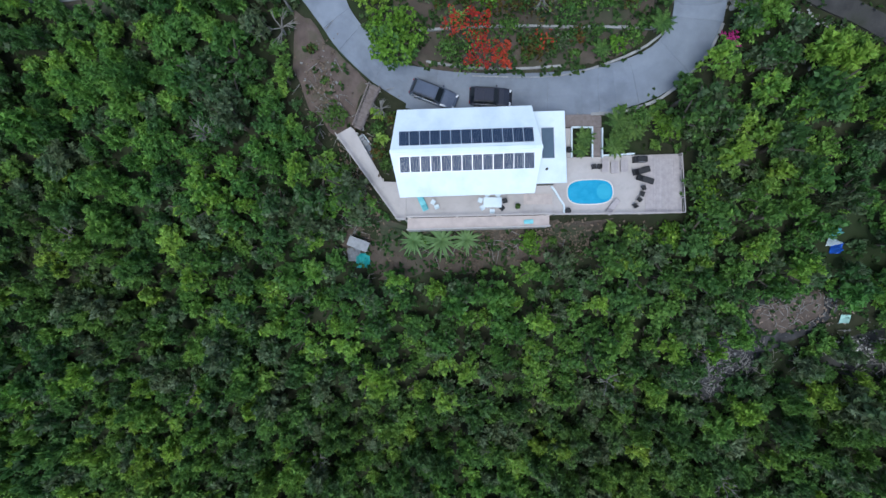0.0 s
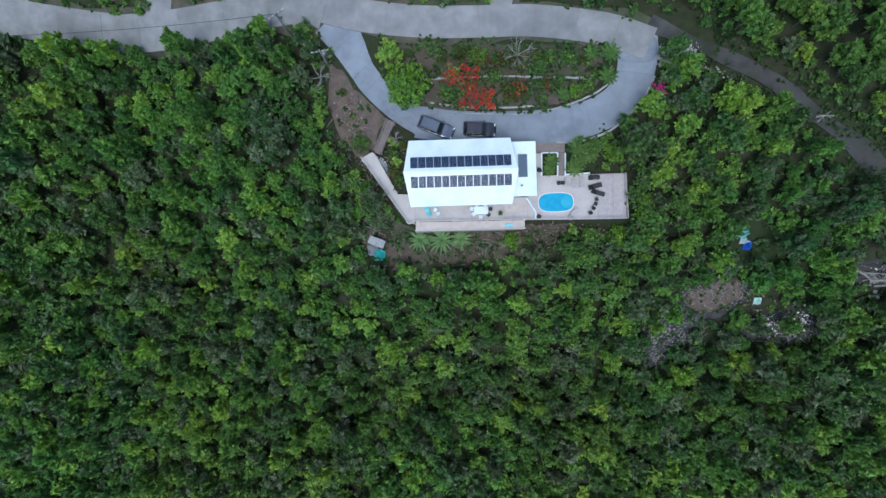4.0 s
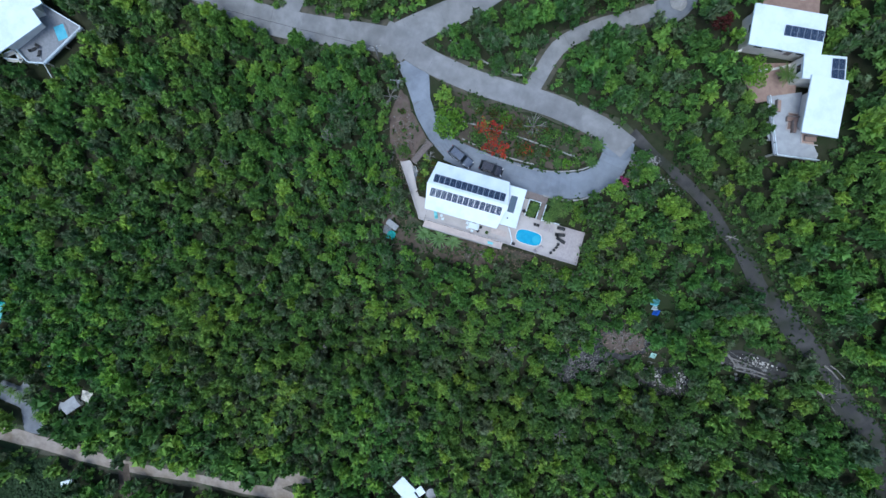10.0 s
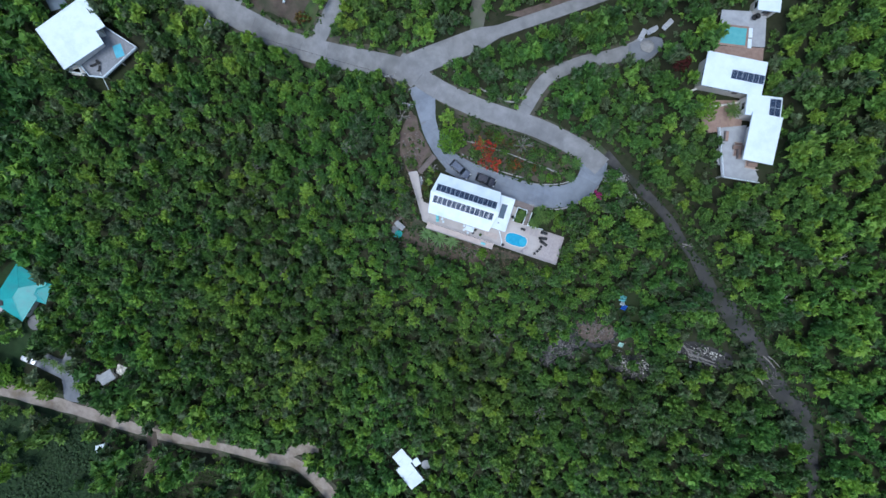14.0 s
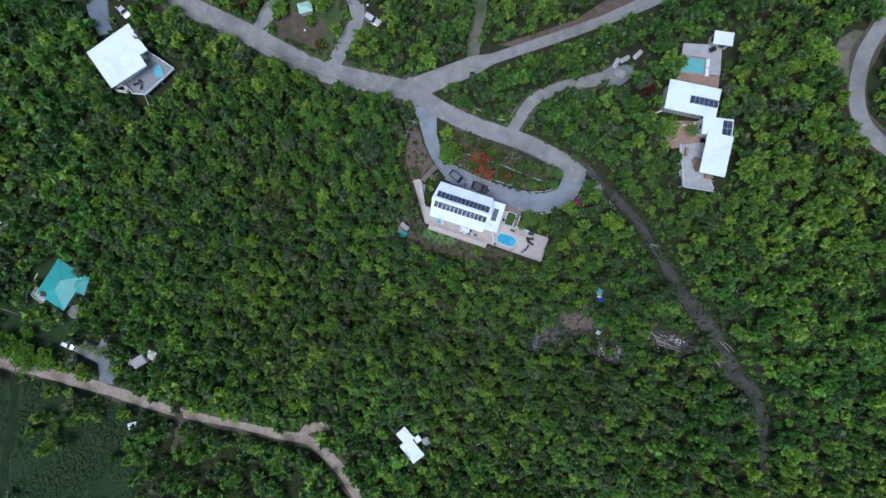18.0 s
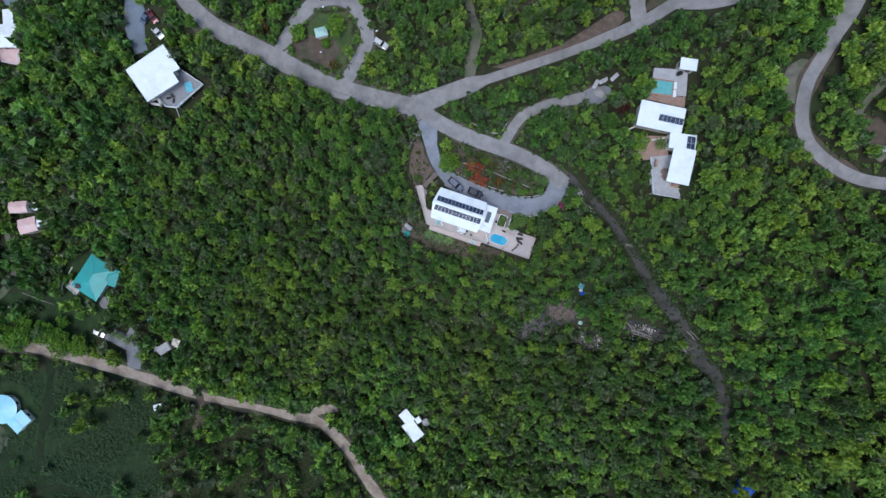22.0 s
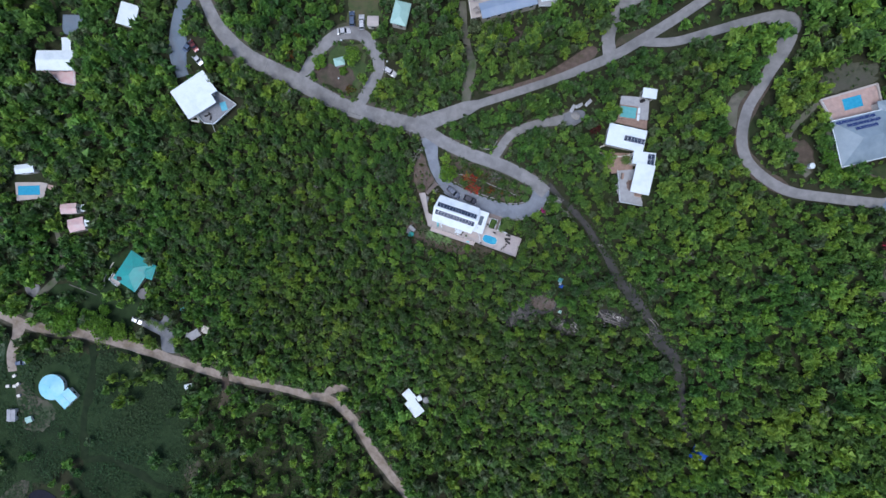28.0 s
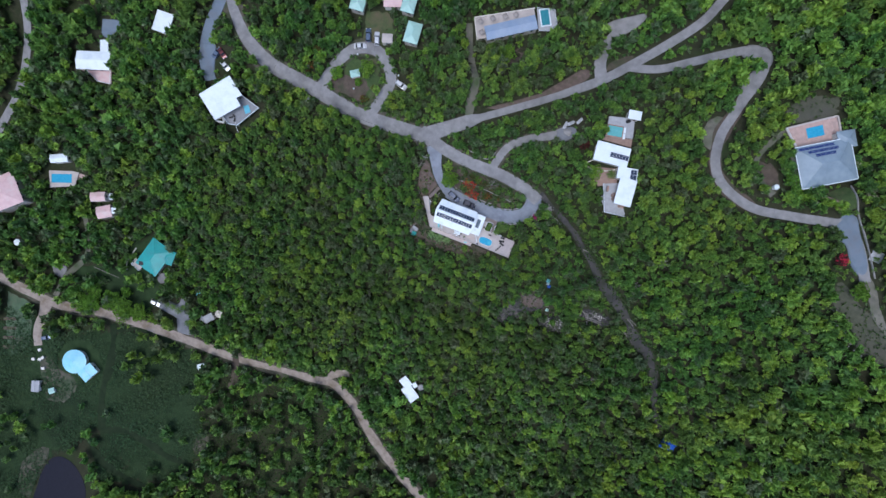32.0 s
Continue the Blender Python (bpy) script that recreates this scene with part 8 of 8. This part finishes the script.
garden_tree("flame tree with orange-red blossom over green leaves", 0.8, 21.9, 1.7, 4.6, [(LEAF_RED, 0.3), (LEAF_TREE, 0.35)], 700, 0.26, 25)
garden_tree("yellowish green garden bush", 4.4, 24.6, 1.7, 3.0, [(LEAF_BRIGHT, 0.5), (LEAF_DRY, 0.5)], 420, 0.34, 5)
garden_tree("thin tree with bare grey branches and few dry leaves", 9.6, 24.4, 2.4, 4.0, [(LEAF_DRY, 0.3), (LEAF_PALM, 0.2)], 500, 0.3, 6)
garden_tree("dry orange-brown garden shrub", 9.9, 20.8, 1.5, 2.6, [(LEAF_DRY, 0.6), (LEAF_RED, 0.12), (LEAF_PALM, 0.3)], 380, 0.32, 7)
garden_tree("small bright green shrub in the island", 17.2, 20.6, 1.1, 2.0, [(LEAF_BRIGHT, 1.0)], 260, 0.3, 8)
garden_tree("magenta bougainvillea at the end of the drive", 27.6, 20.0, 1.1, 2.2, [(LEAF_PINK, 0.55), (LEAF_TREE, 0.4)], 260, 0.3, 9)
garden_tree("yellow-green tree at the bend of the drive", 29.0, 22.0, 2.2, 4.2, [(LEAF_BRIGHT, 0.6), (LEAF_TREE, 0.5)], 700, 0.38, 10)
garden_tree("bright green bush below the deck", 9.8, 1.0, 1.4, 2.8, [(LEAF_BRIGHT, 0.7), (LEAF_TREE, 0.3)], 420, 0.34, 11)
garden_tree("green shrub on the bare bank", -11.6, 14.4, 1.5, 2.2, [(LEAF_PALM, 1.0)], 380, 0.3, 12)
garden_tree("red-flowering tree beside the parking court", RED_TREE[0], RED_TREE[1], 2.4, 4.4, [(LEAF_DARKRED, 0.6), (LEAF_RED, 0.4)], 420, 0.5, 13)
garden_tree("dark red-leaved shrub near the villa", 32.0, 48.0, 2.0, 3.6, [(LEAF_DARKRED, 1.0)], 300, 0.5, 14)
garden_tree("bright green tree in the villa courtyard", 38.6, 40.4, 2.6, 6.0, [(LEAF_BRIGHT, 0.9), (LEAF_TREE, 0.1)], 900, 0.42, 15)
for k, (x, y, r) in enumerate(((-0.5, 24.8, 1.1), (1.2, 23.0, 0.9), (6.6, 22.6, 1.2), (12.2, 25.2, 1.0), (14.0, 25.0, 1.1), (16.2, 24.9, 1.0), (13.4, 21.6, 1.2), (15.3, 22.0, 1.0), (6.6, 19.9, 0.7), (8.4, 20.0, 0.8), (11.0, 20.2, 0.8),
                               (13.2, 20.0, 0.7), (8.6, 21.4, 1.6), (11.6, 21.2, 1.5), (0.4, 20.8, 1.3), (7.4, 24.6, 1.7), (12.4, 24.0, 1.5), (-1.6, 25.6, 1.6), (2.6, 25.4, 1.5), (15.6, 24.6, 1.3), (18.8, 21.4, 1.1), (18.6, 24.6, 0.9), (-2.2, 21.6, 0.9), (19.8, 22.6, 0.8), (-6.6, 10.6, 1.2), (-6.9, 12.6, 1.0), (-6.0, 9.0, 0.9), (-5.6, 14.0, 0.9), (-2.4, 1.2, 0.9), (12.2, 1.2, 0.8), (-13.5, 21.0, 0.6), (-12.4, 18.0, 0.5))):
    garden_tree("low dark green garden shrub", x, y, r, r * 1.5, [(LEAF_TREE if k % 3 else LEAF_DRY, 0.6), (LEAF_PALM, 0.4)], int(260 * r), 0.28, 40 + k, "shrub")
for k, (x, y, r, hh) in enumerate(((27.3, 5.6, 2.0, 4.4), (27.8, 9.6, 2.2, 4.6), (26.2, 12.6, 1.9, 4.0), (22.8, 12.6, 1.7, 3.6), (27.4, 2.0, 1.9, 4.0), (21.0, 1.9, 1.5, 3.0), (24.2, 1.6, 1.7, 3.2), (20.2, 13.6, 1.6, 3.2), (29.6, 13.0, 2.2, 4.6),
                                   (-10.6, 6.6, 2.1, 4.2), (-9.4, 4.2, 1.6, 3.2), (-12.6, 9.2, 1.8, 3.8), (-13.4, 5.0, 2.0, 4.2))):
    garden_tree("leafy green tree close beside the timber deck" if x > 0 else "bright leafy tree beside the walkway", x, y, r, hh, [(LEAF_TREE if k % 3 else LEAF_BRIGHT, 0.6), (LEAF_TREE, 0.4)], int(330 * r), 0.36, 120 + k)
# garden of the loop drive and yards
for k, (x, y, r) in enumerate(((-56.4, 40.4, 2.6), (-46.4, 45.2, 3.2), (*LOOP_TREES[2], 1.5), (*LOOP_TREES[3], 1.7), (*LOOP_TREES[4], 1.3), (-43.6, 36.4, 1.1), (-57.0, 39.0, 1.0), (-65.8, 44.9, 2.3), (-67.1, 38.9, 2.5))):
    garden_tree("bright green garden tree inside the loop drive" if k < 7 else "bright green tree beside the loop drive", x, y, r, r * 1.6, [(LEAF_BRIGHT if k < 3 else LEAF_DRY, 0.7), (LEAF_TREE, 0.4)], int(320 * r), 0.5, 70 + k)
for k, (x, y, r) in enumerate(((-131.2, -83.6, 4.2), (-126.2, -82.0, 4.0), (-119.8, -78.0, 4.3), (-113.8, -79.2, 4.4), (-107.6, -78.8, 3.8))):
    garden_tree("large spreading green tree beside the dirt road", x, y, r, r * 1.75, [(LEAF_BRIGHT, 0.85), (LEAF_TREE, 0.2)], 1500, 0.62, 80 + k)


def frond(length, droop, width, mat, parent, turn, lift, z, name="frond", seed=0):
    """One feather leaf: a rib with paired leaflets."""
    r = random.Random(seed)
    vs, fs = [], []
    n = 11
    ca, sa = math.cos(turn), math.sin(turn)
    for i in range(n):
        t = (i + 0.6) / n
        q = length * t
        h = z + lift * q - droop * q * q
        w = width * math.sin(math.pi * min(1, t * 0.85 + 0.12)) + 0.03
        for s in (-1, 1):
            tip = q + 0.35 * w
            b0, b1 = (q - 0.05, 0.0), (q + 0.09, 0.0)
            e = (tip, s * w)
            k = len(vs)
            for (u, v), dz in ((b0, 0), (b1, 0), (e, -0.25 * w + r.uniform(-0.04, 0.04))):
                vs.append((u * ca - v * sa, u * sa + v * ca, h + dz))
            fs.append((k, k + 1, k + 2))
    return from_arrays(name, vs, fs, mat, parent)


def palm(label, x, y, high, length, count, seed, name="palm"):
    r = random.Random(seed)
    p = thing(name, label, "palm", at=(x, y, gz(x, y)))
    part("trunk", tube([(0, 0, -0.4), (0.08, 0, high * 0.5), (0.05, 0.05, high)], [0.16, 0.12, 0.1], 8), BARK, p)
    for k in range(count):
        a = k * math.tau * 0.381966 * 1.0
        f = k / count
        frond(length * r.uniform(0.85, 1.1), (0.12 + 0.16 * (1 - f)) / length * 1.6, 0.42 * length / 1.8, LEAF_PALM, p, a, 0.15 + 0.75 * f, high, seed=seed * 31 + k)
    return p


for k, (x, y, h, l) in enumerate(((20.9, 24.7, 2.6, 1.5), (21.0, 22.0, 2.2, 1.3), (14.6, 11.8, 1.6, 1.1), (14.3, 10.6, 1.2, 0.9), (17.8, 13.4, 2.0, 1.4), (18.2, 11.6, 1.8, 1.2), (17.5, 10.8, 2.2, 1.3), (19.6, 12.6, 2.0, 1.3), (18.9, 25.0, 1.6, 1.1), (15.8, 20.3, 1.0, 1.0), (-3.6, 19.9, 1.0, 1.0), (43.8, 42.0, 3.0, 1.8), (-97.8, -70.9, 2.8, 1.7), (-95.2, -71.0, 2.4, 1.5), (-92.2, -71.4, 3.0, 1.8), (-91.0, -69.6, 2.2, 1.4), (-86.9, -75.2, 2.0, 1.6))):
    palm("feathery green garden palm" if h > 1.5 else "low feathery green palm in a planting bed", x, y, h, l, 15, 50 + k)


def agave(x, y, length, count, seed):
    """A rosette of long arching sword leaves."""
    r = random.Random(seed)
    p = thing("agave", "large arching sword-leaved plant below the deck", "plant", "sword-leaved plants", (x, y, gz(x, y)))
    for k in range(count):
        a = k * 2.399963 + r.uniform(-0.2, 0.2)
        l = length * r.uniform(0.7, 1.1)
        up = r.uniform(0.35, 1.3)
        vs, fs = [], []
        n = 6
        for i in range(n + 1):
            t = i / n
            q, h = l * t * math.cos(up * 0.7), 0.9 + l * (math.sin(up) * t - 0.75 * t * t)
            w = 0.15 * (1 - t) ** 0.6 + 0.012
            for s, d in ((-1, 0.0), (0, -0.03), (1, 0.0)):
                u, v = q, s * w
                vs.append((u * math.cos(a) - v * math.sin(a), u * math.sin(a) + v * math.cos(a), h + d))
        for i in range(n):
            for s in range(2):
                b = i * 3 + s
                fs.append((b, b + 1, b + 4, b + 3))
        from_arrays("leaf", vs, fs, LEAF_AGAVE, p)


for k, (x, y, l) in enumerate(((-3.4, 1.3, 2.3), (-0.2, 1.3, 3.0), (2.6, 1.4, 2.3))):
    agave(x, y, l, 34, 90 + k)


def bare_tree(x, y, h, r, seed, label):
    rnd = random.Random(seed)
    p = thing("dead_tree", label, "tree", at=(x, y, gz(x, y)))
    part("trunk", tube([(0, 0, -0.4), (0.1, 0, h * 0.4), (0.05, 0.1, h * 0.7)], [0.12, 0.1, 0.06], 7), DEADWOOD, p)
    for k in range(9):
        a = k * 2.4 + rnd.random()
        q = r * rnd.uniform(0.6, 1)
        z0 = h * rnd.uniform(0.35, 0.7)
        e = (q * math.cos(a), q * math.sin(a), h * rnd.uniform(0.75, 1.05))
        m = (q * 0.45 * math.cos(a + 0.2), q * 0.45 * math.sin(a + 0.2), (z0 + e[2]) / 2 + 0.2)
        b = part("branch", tube([(0.05, 0.05, z0), m, e], [0.06, 0.045, 0.015], 5), DEADWOOD, p)
        for j in range(3):
            a2 = a + rnd.uniform(-0.9, 0.9)
            part("twig", tube([m, (m[0] + 0.5 * q * math.cos(a2), m[1] + 0.5 * q * math.sin(a2), m[2] + rnd.uniform(0.1, 0.6))], [0.03, 0.01], 4), DEADWOOD, b)
    return p


bare_tree(-16.4, 22.6, 3.0, 2.2, 1, "bleached leafless tree at the bank")
bare_tree(-6.5, 14.8, 2.2, 1.2, 2, "bleached leafless shrub beside the footbridge")
bare_tree(9.4, 24.6, 4.4, 2.6, 3, "bare grey branching tree in the island")
bare_tree(-26.0, 13.0, 6.4, 1.8, 4, "bleached dead tree standing in the scrub")
bare_tree(-34.0, -19.0, 6.0, 1.8, 5, "bleached dead tree standing in the scrub")
bare_tree(20.0, -16.0, 6.0, 1.8, 6, "bleached dead tree standing in the scrub")

for x_, y_, k in ((66.6, 12.0, 7), (70.1, 21.3, 8), (73.9, 17.9, 9), (69.5, -24.8, 10), (-46.0, 2.0, 11), (-18.0, -30.0, 12), (36.0, -30.0, 13)):
    bare_tree(x_, y_, 6.4, 2.0, k, "bleached dead tree standing in the scrub")

garden_tree("vivid green tree beside the parking court", EAST_BUSH[0][0], EAST_BUSH[0][1], 3.2, 5.0, [(LEAF_BRIGHT, 1.0)], 700, 0.6, 201)
for k in (2, 3):
    garden_tree("pale cream-flowering shrub behind the villa", EAST_BUSH[k][0], EAST_BUSH[k][1], 2.0, 3.2, [(LEAF_CREAM, 0.6), (LEAF_TREE, 0.4)], 420, 0.5, 203 + k)
for k, (x, y, r) in enumerate(((92.0, 58.6, 3.0), (89.0, 62.0, 2.4), (94.6, 55.4, 2.4), (86.6, 66.2, 2.0), (98.6, 56.2, 2.0), (104.0, 84.0, 3.6), (109.0, 78.5, 3.2), (100.5, 89.0, 2.6))):
    garden_tree("leafy green tree close to the grey-roofed villa", x, y, r, r * 1.6, [(LEAF_TREE if k % 2 else LEAF_BRIGHT, 0.6), (LEAF_TREE, 0.4)], int(260 * r), 0.5, 210 + k)
for k, (x, y, r) in enumerate(((-129.4, -87.0, 3.0), (-131.0, -83.0, 3.4), (-134.0, -80.5, 4.0), (-128.0, -77.0, 3.4), (-127.0, -72.5, 3.0), (-116.0, -73.0, 2.6), (-152.0, -66.0, 3.2), (-3.5, 69.0, 3.2), (3.0, 72.0, 2.0), (-7.5, 71.0, 1.8))):
    garden_tree("large bushy green tree standing alone", x, y, r, r * 1.6, [(LEAF_BRIGHT if k % 2 else LEAF_TREE, 0.6), (LEAF_TREE, 0.4)], int(230 * r), 0.6, 230 + k)
for k, (x, y) in enumerate(TEAL_TREES):
    garden_tree("large leafy green tree below the teal-roofed house", x, y, (3.6, 3.8, 3.2, 3.4, 2.6, 2.8)[k], 5.4, [(LEAF_BRIGHT if k % 2 else LEAF_TREE, 0.6), (LEAF_TREE, 0.4)], 800, 0.6, 260 + k)
